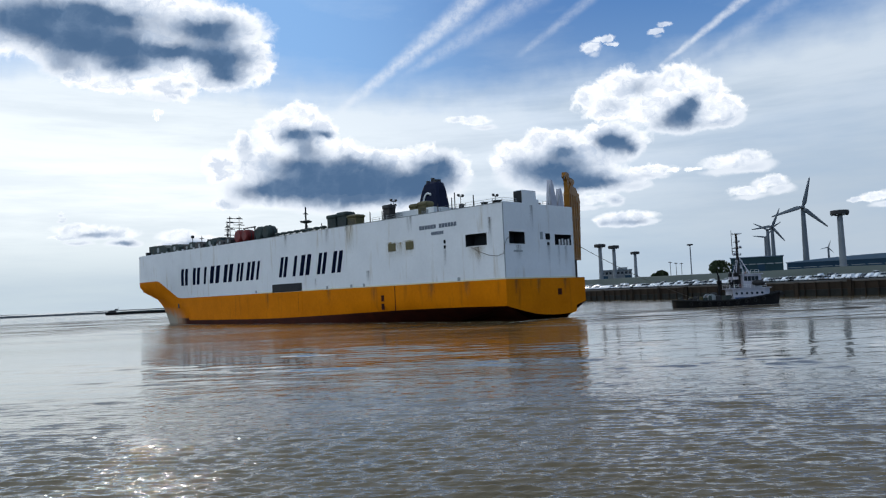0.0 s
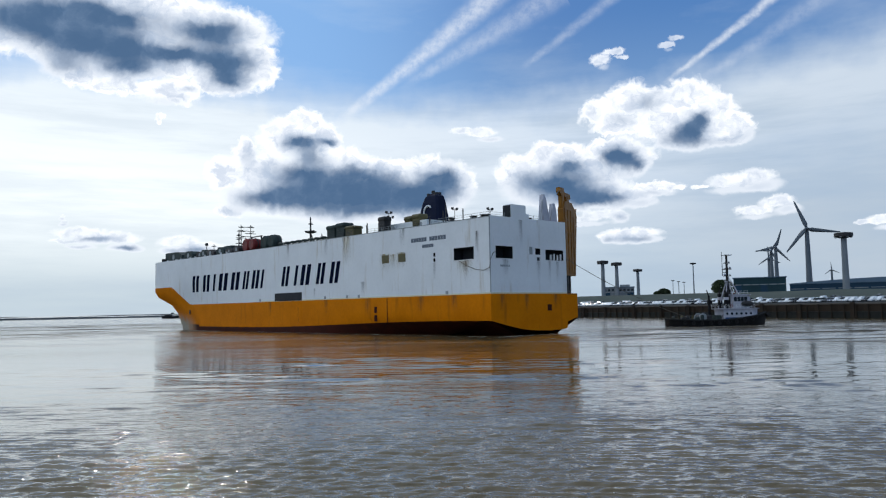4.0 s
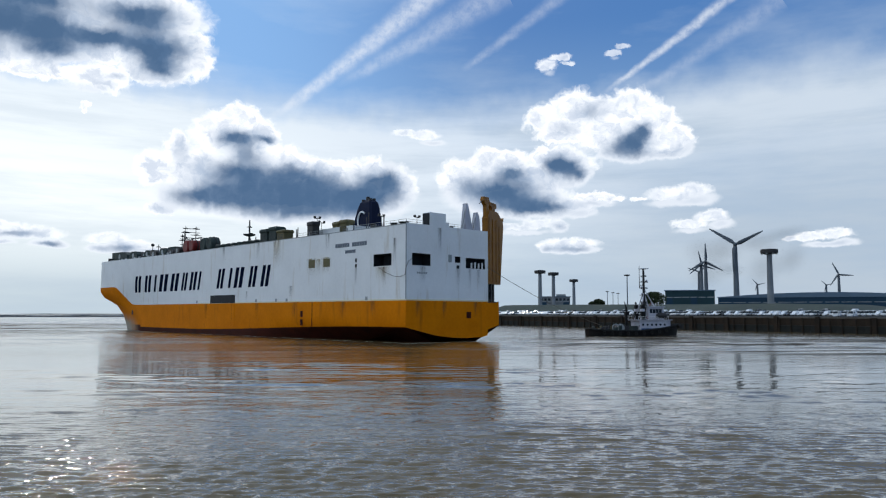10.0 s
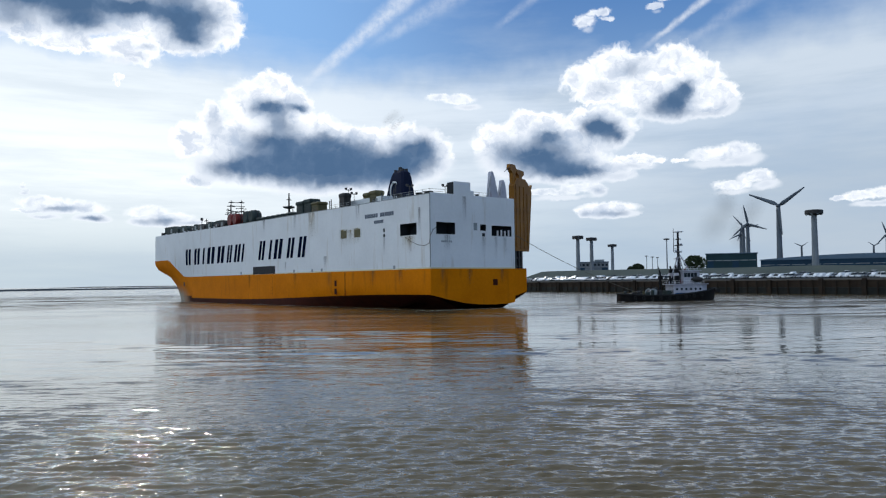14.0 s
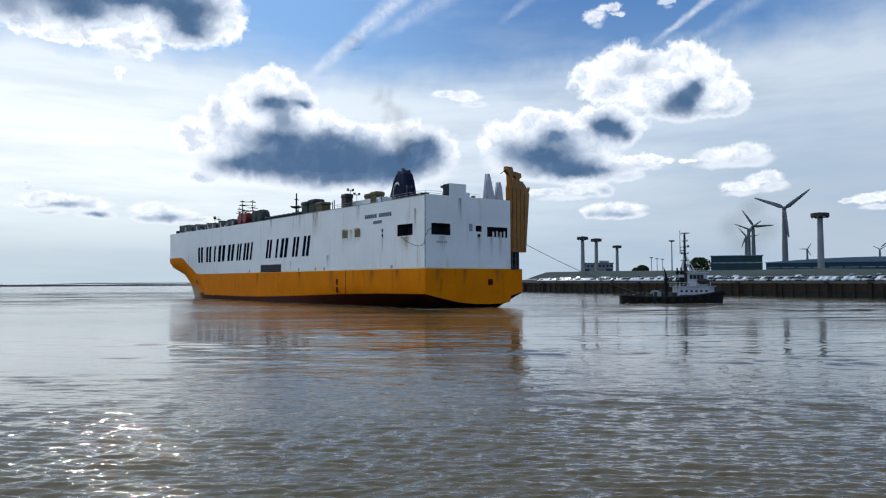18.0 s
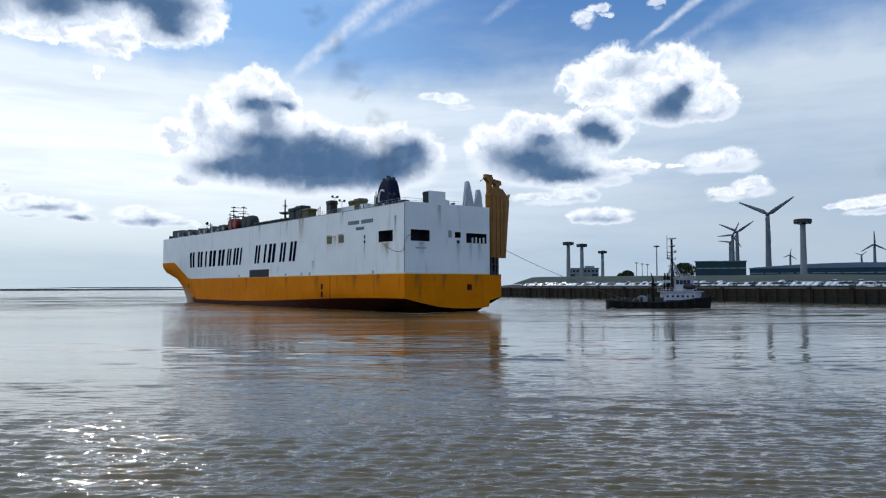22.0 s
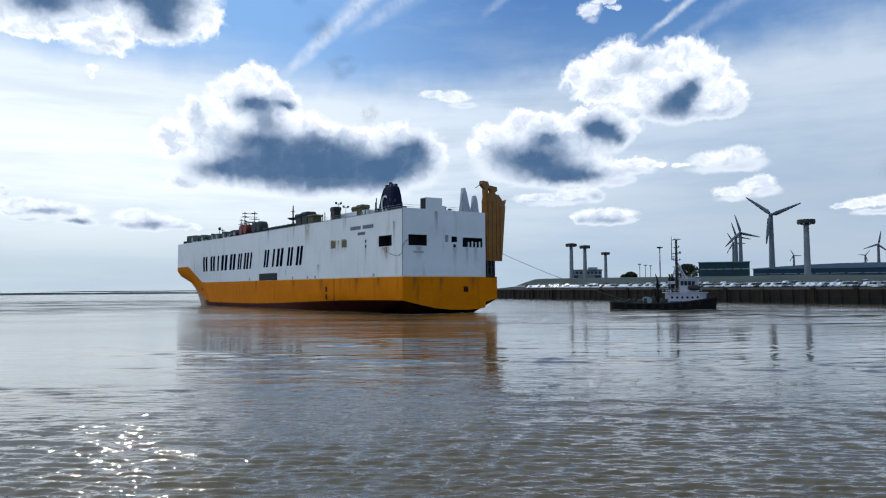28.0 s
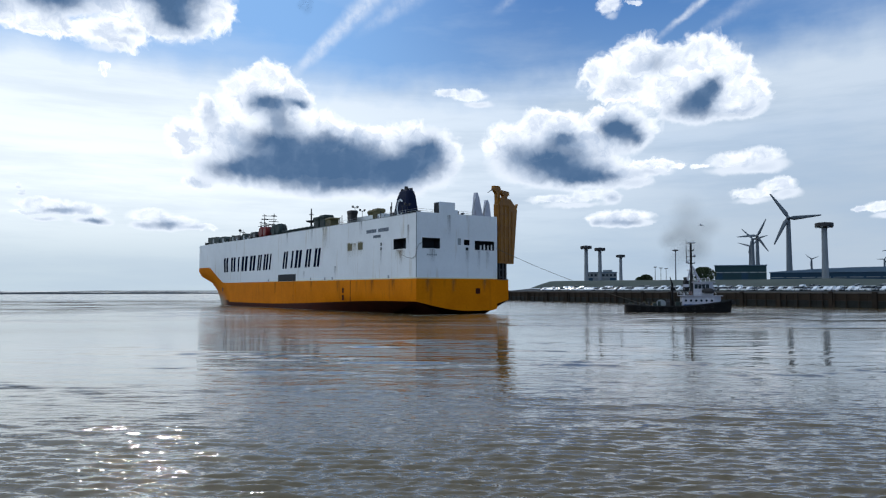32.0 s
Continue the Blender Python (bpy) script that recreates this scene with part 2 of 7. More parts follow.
def sheet_end(colour, alpha):
    glow_node = node(wt, "ShaderNodeEmission", {"Color": colour})
    clear = node(wt, "ShaderNodeBsdfTransparent")
    mix = node(wt, "ShaderNodeMixShader", {0: alpha, 1: clear.outputs[0], 2: glow_node.outputs[0]})
    node(wt, "ShaderNodeOutputMaterial", {"Surface": mix.outputs[0]})


def blob_distance(vec, blob, flat=False):
    """How far a point lies from a blob's centre, in its half sizes; a flat one is cut short below."""
    rel = wvec("MULTIPLY", wvec("SUBTRACT", vec, (blob[0], blob[1], 0)), (1 / blob[2], 1 / blob[3], 0))
    if flat:
        v = node(wt, "ShaderNodeSeparateXYZ", {0: rel}).outputs[1]
        rel = wvec("ADD", rel, node(wt, "ShaderNodeCombineXYZ", {1: wmath("MULTIPLY", wmath("MINIMUM", v, 0.0), 0.45)}).outputs[0])
    return wvec("LENGTH", rel)


def warped(vec, scale, detail, rough, by):
    n = wnoise(vec, scale, detail, rough).outputs["Color"]
    return wvec("ADD", vec, wvec("MULTIPLY", wvec("SUBTRACT", n, (0.5, 0.5, 0.5)), (by[0], by[1], 0)))


def cloud(k, blobs, spread, density, label):
    """One cumulus: bright fraying body, blue-grey base."""
    global wt
    whites, darks = blobs
    h = CLOUD_HEIGHT + 3.0 * k
    ob = new("cloud", sheet_mesh("cloud", whites + [d[:4] for d in darks], h, 0.3 if spread > 0.6 else 0.12, spread))
    ob.matrix_basis = pose(0, 0, EYE + h)
    tagged(ob, label, "cloud", "drifting clouds", "structure")
    m = sheet_start("cloud")
    wt = m.node_tree
    at = sheet_way(h)
    rolls = warped(at, 0.55 / max(0.5, spread), 3.0, 0.5, (2.3 * spread, 1.7 * spread))
    frayed = warped(rolls, 1.5 / max(0.5, spread), 6.0, 0.6, (1.7 * spread, 1.35 * spread))
    body = None
    raised = wvec("SUBTRACT", frayed, (0.0, 0.06 * spread if spread > 0.6 else 0.16, 0.0))
    for b in whites:
        d = blob_distance(raised, b, True)
        body = d if body is None else wmath("MINIMUM", body, d)
    # the shaded base is smoother than the bright rim
    smooth = warped(warped(at, 0.45 / max(0.5, spread), 3.0, 0.5, (2.0 * spread, 1.3 * spread)), 1.3 / max(0.5, spread), 4.0, 0.55, (0.9 * spread, 0.6 * spread))
    shade = None
    for b in darks:
        d = wstep(blob_distance(smooth, b), 1.68, 0.12, 0.0, b[4] if spread > 0.6 else 0.9 * b[4])
        shade = d if shade is None else wmath("SUBTRACT", wmath("ADD", shade, d), wmath("MULTIPLY", shade, d))
    white = wmath("MULTIPLY", wstep(body, 1.2, 0.78 if spread > 0.6 else 0.6), density)
    folds = wmath("ADD", wstep(wnoise(frayed, 0.9, 6.0, 0.6).outputs["Fac"], 0.34, 0.62, 0.1, 0.8), wstep(body, 0.45, 0.95, 0.0, 0.7), clamp=True)
    lit = wmix(folds, (0.66, 0.74, 0.87), (1.12, 1.15, 1.19))
    # from the bright rim through a pale grey to the thick dark base, with lighter billows in it
    billows = wmath("SUBTRACT", wnoise(smooth, 0.5, 5.0, 0.55).outputs["Fac"], 0.5)
    thick = wmath("MULTIPLY_ADD", billows, -0.7, shade)
    base_tone = wmix(wstep(thick, 0.4, 1.05), (0.34, 0.455, 0.63), (0.08, 0.155, 0.285))
    sheet_end(wmix(wmath("MULTIPLY", shade, 1.08, clamp=True), lit, base_tone), wmath("MAXIMUM", white, wstep(shade, 0.05, 0.4, 0.0, 0.97)))
    ob.data.materials.append(m)
    return ob


def contrail(k, trail):
    """A long thin streak of ice cloud that widens with age."""
    global wt
    u0, v0, u1, v1, w0, w1, strength = trail
    h = CLOUD_HEIGHT + 60.0 + 3.0 * k
    length = math.hypot(u1 - u0, v1 - v0)
    ex, ey = (u1 - u0) / length, (v1 - v0) / length
    bm = bmesh.new()
    rows = []
    for i in range(25):
        f = i / 24
        w = 1.6 * (w0 + (w1 - w0) * f) + 0.15
        c = (u0 + (u1 - u0) * f, v0 + (v1 - v0) * f)
        rows.append([bm.verts.new(sheet_place(c[0] - ey * w * s, c[1] + ex * w * s, h)) for s in (-1, 0, 1)])
    for a, b in zip(rows, rows[1:]):
        for i in range(2):
            bm.faces.new((a[i], a[i + 1], b[i + 1], b[i]))
    me = bpy.data.meshes.new("contrail")
    bm.to_mesh(me)
    bm.free()
    ob = new("contrail", me)
    ob.matrix_basis = pose(0, 0, EYE + h)
    tagged(ob, "faint white contrail spreading across the blue sky", "contrail", "contrails", "structure")
    m = sheet_start("contrail")
    wt = m.node_tree
    at = sheet_way(h)
    bent = warped(at, 1.1, 5.0, 0.6, (0.5, 0.4))
    rel = wvec("SUBTRACT", bent, (u0, v0, 0))
    along = wmath("DIVIDE", wvec("DOT_PRODUCT", rel, (ex, ey, 0)), length)
    across = wmath("ABSOLUTE", wvec("DOT_PRODUCT", rel, (-ey, ex, 0)))
    width = wmath("MULTIPLY_ADD", along, w1 - w0, w0)
    band = wmath("MULTIPLY", wstep(wmath("DIVIDE", across, width), 1.4, 0.0), wstep(along, 0.0, 0.22))
    wisps = wstep(wnoise(at, 1.3, 6.0, 0.65).outputs["Fac"], 0.3, 0.65, 0.45, 1.0)
    sheet_end((0.88, 0.93, 1.0, 1.0), wmath("MULTIPLY", wmath("MULTIPLY", band, wisps), strength))
    me.materials.append(m)
    return ob


CUMULUS = "bright white cumulus cloud with a blue-grey shaded base"
SCRAP = "small torn scrap of white cloud with a grey base"
clouds = []
for k, (blobs, spread, density, label) in enumerate((
        (UPPER_LEFT, 0.9, 1.0, CUMULUS), (MIDDLE, 0.85, 1.0, CUMULUS), (RIGHT, 0.8, 1.0, CUMULUS), (LOW_RIGHT, 0.8, 1.0, CUMULUS), (SMALL_UP, 0.35, 0.95, SCRAP), (SMALL_DOWN, 0.35, 0.95, SCRAP),
        (LENS, 0.3, 0.95, "lens-shaped small white cloud with a grey base"), (FAR_RIGHT, 0.3, 0.9, SCRAP), (UNDER, 0.35, 0.7, SCRAP), (SCRAP_HIGH, 0.4, 0.8, SCRAP), (SCRAP_TOP, 0.3, 0.6, SCRAP),
        (SCRAP_MID, 0.3, 0.8, SCRAP), (LEFT_LOW, 0.35, 0.75, SCRAP), (LEFT_NEAR, 0.35, 0.75, SCRAP), (LEFT_CRUMB, 0.12, 0.5, SCRAP))):
    clouds.append((cloud(k, blobs, spread, density, label), CLOUD_HEIGHT + 3.0 * k, -0.02))
for k, trail in enumerate(TRAILS):
    clouds.append((contrail(k, trail), CLOUD_HEIGHT + 60.0 + 3.0 * k, -0.12))


# ---- materials ----
def surface(name, c1, c2=None, scale=0.5, rough=0.55, metal=0.0, bump=0.0, bump_scale=20.0, stain=None, stain_amount=0.0, stretch=(1, 1, 1), random=0.0, gloss=0.22):
    """A surface with two tones mixed by noise, finer grain, an optional stain that runs as `stretch` tells, and relief."""
    m = bpy.data.materials.new(name)
    m.use_nodes = True
    t = m.node_tree
    t.nodes.clear()
    c2 = c2 or tuple(v * 0.8 for v in c1)
    co = node(t, "ShaderNodeTexCoord").outputs["Object"]
    big = node(t, "ShaderNodeTexNoise", {"Vector": co, "Scale": scale, "Detail": 4.0}).outputs["Fac"]
    fine = node(t, "ShaderNodeTexNoise", {"Vector": co, "Scale": bump_scale, "Detail": 5.0}).outputs["Fac"]
    f = node(t, "ShaderNodeMath", {0: big, 1: 0.7}, operation="MULTIPLY").outputs[0]
    f = node(t, "ShaderNodeMath", {0: fine, 1: 0.3, 2: f}, operation="MULTIPLY_ADD").outputs[0]
    f = node(t, "ShaderNodeMapRange", {"Value": f, "From Min": 0.33, "From Max": 0.67}).outputs["Result"]

    def blend(fac, a, b):
        n = node(t, "ShaderNodeMix", data_type="RGBA")
        for sock, v in ((n.inputs[0], fac), (n.inputs[6], a), (n.inputs[7], b)):
            if isinstance(v, bpy.types.NodeSocket):
                t.links.new(v, sock)
            else:
                sock.default_value = (*v, 1.0) if isinstance(v, tuple) else v
        return n.outputs[2]

    col = blend(f, c1, c2)
    if stain:
        sv = node(t, "ShaderNodeVectorMath", {0: co, 1: stretch}, operation="MULTIPLY").outputs["Vector"]
        s = node(t, "ShaderNodeTexNoise", {"Vector": sv, "Scale": 1.0, "Detail": 6.0, "Roughness": 0.6}).outputs["Fac"]
        s = node(t, "ShaderNodeMapRange", {"Value": s, "From Min": 0.58, "From Max": 0.75, "To Max": stain_amount}).outputs["Result"]
        col = blend(s, col, stain)
    if random:
        r = node(t, "ShaderNodeObjectInfo").outputs["Random"]
        h = node(t, "ShaderNodeMapRange", {"Value": r, "To Min": 1 - random, "To Max": 1 + random}).outputs["Result"]
        col = node(t, "ShaderNodeHueSaturation", {"Value": h, "Color": col}).outputs[0]
    p = node(t, "ShaderNodeBsdfPrincipled", {"Base Color": col, "Metallic": metal, "Roughness": rough, "Specular IOR Level": gloss})
    if bump:
        b = node(t, "ShaderNodeBump", {"Height": fine, "Strength": bump, "Distance": 0.05})
        t.links.new(b.outputs[0], p.inputs["Normal"])
    node(t, "ShaderNodeOutputMaterial", {"Surface": p.outputs[0]})
    return m


RUST = (0.22, 0.10, 0.035)
hull_white = surface("hull_white", (0.79, 0.80, 0.80), (0.70, 0.71, 0.71), 0.12, 0.4, 0, 0.15, 1.2, (0.42, 0.33, 0.20), 0.55, (0.5, 0.5, 0.06))
hull_orange = surface("hull_orange", (0.70, 0.207, 0.003), (0.57, 0.16, 0.002), 0.15, 0.5, 0, 0.15, 1.2, (0.28, 0.085, 0.01), 0.6, (0.35, 0.35, 0.05), gloss=0.02)

hull_boot = surface("hull_boot", (0.070, 0.015, 0.008), (0.03, 0.010, 0.008), 0.3, 0.6, 0, 0.2, 2.0, gloss=0.05)
navy = surface("navy_paint", (0.006, 0.010, 0.028), (0.009, 0.013, 0.035), 0.4, 0.6, gloss=0.08)
name_grey = surface("name_grey", (0.13, 0.15, 0.18), (0.19, 0.21, 0.24), 0.5, 0.8, gloss=0.0)
letter_navy = surface("letter_navy", (0.005, 0.008, 0.022), (0.008, 0.011, 0.028), 0.3, 0.8, gloss=0.0)
white_paint = surface("white_paint", (0.80, 0.80, 0.78), (0.68, 0.69, 0.69), 0.5, 0.45, 0, 0.1, 8.0, RUST, 0.35, (0.6, 0.6, 0.15))
cream_paint = surface("cream_paint", (0.80, 0.72, 0.45), (0.70, 0.60, 0.34), 0.4, 0.5)
grey_paint = surface("grey_paint", (0.34, 0.36, 0.36), (0.25, 0.27, 0.27), 0.6, 0.5, 0, 0.1, 8.0, RUST, 0.5, (0.7, 0.7, 0.2))
green_grey = surface("green_grey_paint", (0.055, 0.072, 0.066), (0.035, 0.047, 0.044), 0.5, 0.6, 0, 0.1, 8.0, RUST, 0.3, (0.7, 0.7, 0.2), gloss=0.1)
dark_steel = surface("dark_steel", (0.035, 0.035, 0.038), (0.055, 0.05, 0.046), 0.8, 0.5, 0.4, 0.1, 8.0)
# near-black that stands in for shade in recesses; also the dark side door's own paint
shade_and_door_dark = surface("shade_and_door_dark", (0.02, 0.022, 0.025), (0.03, 0.03, 0.033), 0.8, 0.7)
olive = surface("olive_paint", (0.14, 0.12, 0.055), (0.10, 0.085, 0.04), 0.6, 0.55, 0, 0.1, 8.0, RUST, 0.6, (0.7, 0.7, 0.2))
red_paint = surface("red_paint", (0.20, 0.018, 0.014), (0.11, 0.012, 0.011), 0.6, 0.45, 0, 0.1, 8.0)
ramp_orange = surface("ramp_orange", (0.31, 0.125, 0.010), (0.20, 0.078, 0.009), 0.35, 0.5, 0, 0.2, 3.0, (0.08, 0.035, 0.015), 0.7, (0.5, 0.5, 0.08))
deck_paint = surface("deck_paint", (0.11, 0.14, 0.12), (0.08, 0.10, 0.09), 0.3, 0.7)
tug_black = surface("tug_hull_black", (0.012, 0.012, 0.014), (0.02, 0.019, 0.018), 0.4, 0.45, 0, 0.1, 5.0, RUST, 0.2, (0.5, 0.5, 0.1), gloss=0.04)
tug_white = surface("tug_white", (0.52, 0.51, 0.56), (0.38, 0.38, 0.43), 0.5, 0.45, 0, 0.05, 8.0, RUST, 0.35, (0.8, 0.8, 0.2))
tug_blue = surface("tug_blue", (0.03, 0.08, 0.22), (0.02, 0.06, 0.16), 0.5, 0.45)
rubber = surface("rubber", (0.018, 0.018, 0.018), (0.03, 0.029, 0.028), 2.0, 0.85, 0, 0.3, 12.0)
glass_dark = surface("window_glass", (0.015, 0.02, 0.025), (0.02, 0.026, 0.03), 1.0, 0.08)
concrete = surface("concrete", (0.13, 0.11, 0.09), (0.08, 0.07, 0.06), 0.15, 0.85, 0, 0.3, 2.0, (0.12, 0.11, 0.095), 0.7, (0.3, 0.3, 0.04))
wall_stone = surface("quay_stone", (0.048, 0.031, 0.019), (0.024, 0.017, 0.012), 0.2, 0.85, 0, 0.5, 1.5, (0.018, 0.02, 0.016), 0.8, (0.2, 0.2, 0.3))
wall_wet = surface("quay_wet", (0.022, 0.022, 0.018), (0.012, 0.013, 0.011), 0.3, 0.6, 0, 0.4, 1.5)
timber = surface("timber_pile", (0.036, 0.024, 0.015), (0.02, 0.015, 0.011), 0.5, 0.85, 0, 0.4, 3.0, random=0.3)
asphalt = surface("asphalt", (0.06, 0.06, 0.06), (0.045, 0.045, 0.046), 0.05, 0.9, 0, 0.2, 4.0)
grass = surface("grass", (0.085, 0.098, 0.08), (0.062, 0.074, 0.062), 0.06, 0.95, 0, 0.6, 0.8, (0.16, 0.15, 0.09), 0.5, (0.03, 0.03, 0.3))
mast_grey = surface("mast_concrete", (0.23, 0.25, 0.265), (0.17, 0.185, 0.20), 0.12, 0.7, 0, 0.1, 2.0)
# whitish turbine paint darkened to grey, so the backlit look is in the colour
turbine_backlit = surface("turbine_grey", (0.13, 0.15, 0.17), (0.10, 0.12, 0.14), 0.05, 0.4)
shed_teal = surface("shed_teal", (0.018, 0.050, 0.058), (0.013, 0.038, 0.045), 0.1, 0.55, 0, 0.2, 1.5)
shed_blue = surface("shed_blue", (0.016, 0.05, 0.085), (0.012, 0.038, 0.066), 0.08, 0.55, 0, 0.2, 1.5)
shed_roof = surface("shed_roof", (0.13, 0.19, 0.25), (0.10, 0.15, 0.20), 0.08, 0.5)
leaf = surface("leaf", (0.045, 0.06, 0.025), (0.03, 0.042, 0.018), 0.4, 0.8, random=0.2)
bark = surface("bark", (0.05, 0.04, 0.03), (0.03, 0.025, 0.02), 1.0, 0.9)
rope_mat = surface("tow_rope", (0.16, 0.14, 0.11), (0.10, 0.09, 0.07), 1.0, 0.8)
tyre_mat = surface("tyre", (0.02, 0.02, 0.02), (0.028, 0.028, 0.028), 3.0, 0.85)
car_paints = [surface("car_paint_" + n, c, tuple(v * 0.92 for v in c), 1.0, 0.25, mt) for n, c, mt in (
    ("white", (0.80, 0.80, 0.79), 0.0), ("silver", (0.55, 0.56, 0.58), 0.6), ("black", (0.015, 0.015, 0.017), 0.0),
    ("grey", (0.16, 0.17, 0.18), 0.5), ("cover", (0.82, 0.83, 0.84), 0.0))]
far_land = surface("far_land", (0.075, 0.09, 0.10), (0.05, 0.062, 0.07), 0.01, 0.95)
foam_mat = surface("foam", (0.78, 0.79, 0.78), (0.6, 0.62, 0.6), 2.0, 0.6)
gull_white = surface("gull_white", (0.35, 0.35, 0.36), (0.28, 0.28, 0.29), 4.0, 0.8)


def pale_bow_material():
    """Orange paint that turns pale grey where the stem meets the water."""
    m = surface("bow_pale", (0.70, 0.207, 0.003), (0.57, 0.16, 0.002), 0.15, 0.5, 0, 0.15, 1.2, gloss=0.02)
    t = m.node_tree
    p = [n for n in t.nodes if n.type == "BSDF_PRINCIPLED"][0]
    col = p.inputs["Base Color"].links[0].from_socket
    tc = node(t, "ShaderNodeTexCoord").outputs["Object"]
    x = node(t, "ShaderNodeSeparateXYZ", {0: tc})
    a = node(t, "ShaderNodeMapRange", {"Value": x.outputs[1], "From Min": 153.0, "From Max": 172.0}).outputs["Result"]
    b = node(t, "ShaderNodeMapRange", {"Value": x.outputs[2], "From Min": 7.0, "From Max": 1.5}).outputs["Result"]
    n = node(t, "ShaderNodeTexNoise", {"Vector": tc, "Scale": 0.25, "Detail": 5.0}).outputs["Fac"]
    f = node(t, "ShaderNodeMath", {0: a, 1: b}, operation="MULTIPLY").outputs[0]
    f = node(t, "ShaderNodeMath", {0: n, 1: f}, operation="MULTIPLY").outputs[0]
    f = node(t, "ShaderNodeMapRange", {"Value": f, "From Min": 0.02, "From Max": 0.34}).outputs["Result"]
    # the dark boot-topping runs on below, and fades out towards the stem
    low = node(t, "ShaderNodeMapRange", {"Value": x.outputs[2], "From Min": 2.5, "From Max": 2.0}).outputs["Result"]
    aft = node(t, "ShaderNodeMapRange", {"Value": x.outputs[1], "From Min": 166.0, "From Max": 155.0}).outputs["Result"]
    dark = node(t, "ShaderNodeMath", {0: low, 1: aft}, operation="MULTIPLY").outputs[0]
    bt = node(t, "ShaderNodeMix", {0: dark}, data_type="RGBA")
    t.links.new(col, bt.inputs[6])
    bt.inputs[7].default_value = (0.06, 0.015, 0.009, 1)
    mx = node(t, "ShaderNodeMix", {0: f}, data_type="RGBA")
    t.links.new(bt.outputs[2], mx.inputs[6])
    mx.inputs[7].default_value = (0.40, 0.36, 0.29, 1)
    t.links.new(mx.outputs[2], p.inputs["Base Color"])
    return m


bow_pale = pale_bow_material()


def streak_material(name, colour, amount):
    """A stain that runs down and thins out, see-through between its streaks."""
    m = bpy.data.materials.new(name)
    m.use_nodes = True
    t = m.node_tree
    t.nodes.clear()
    tc = node(t, "ShaderNodeTexCoord")
    v = node(t, "ShaderNodeVectorMath", {0: tc.outputs["Object"], 1: (1.6, 1.6, 0.12)}, operation="MULTIPLY").outputs["Vector"]
    n = node(t, "ShaderNodeTexNoise", {"Vector": v, "Scale": 1.0, "Detail": 6.0, "Roughness": 0.65}).outputs["Fac"]
    n = node(t, "ShaderNodeMapRange", {"Value": n, "From Min": 0.35, "From Max": 0.7}).outputs["Result"]
    g = node(t, "ShaderNodeSeparateXYZ", {0: tc.outputs["Generated"]})
    fade = node(t, "ShaderNodeMath", {0: g.outputs[2], 1: 1.4}, operation="POWER").outputs[0]
    e = node(t, "ShaderNodeMath", {0: g.outputs[1], 1: 0.5}, operation="SUBTRACT").outputs[0]
    e = node(t, "ShaderNodeMath", {0: e}, operation="ABSOLUTE").outputs[0]
    e = node(t, "ShaderNodeMapRange", {"Value": e, "From Min": 0.5, "From Max": 0.15}).outputs["Result"]
    a = node(t, "ShaderNodeMath", {0: n, 1: fade}, operation="MULTIPLY").outputs[0]
    a = node(t, "ShaderNodeMath", {0: a, 1: e}, operation="MULTIPLY").outputs[0]
    a = node(t, "ShaderNodeMath", {0: a, 1: amount}, operation="MULTIPLY").outputs[0]
    p = node(t, "ShaderNodeBsdfPrincipled", {"Base Color": (*colour, 1), "Roughness": 0.8, "Specular IOR Level": 0.0, "Alpha": a})
    node(t, "ShaderNodeOutputMaterial", {"Surface": p.outputs[0]})
    return m


rust_run = streak_material("rust_run", (0.30, 0.17, 0.06), 0.95)
grime_run = streak_material("grime_run", (0.16, 0.15, 0.13), 0.8)
ochre_run = streak_material("ochre_run", (0.45, 0.33, 0.10), 0.9)


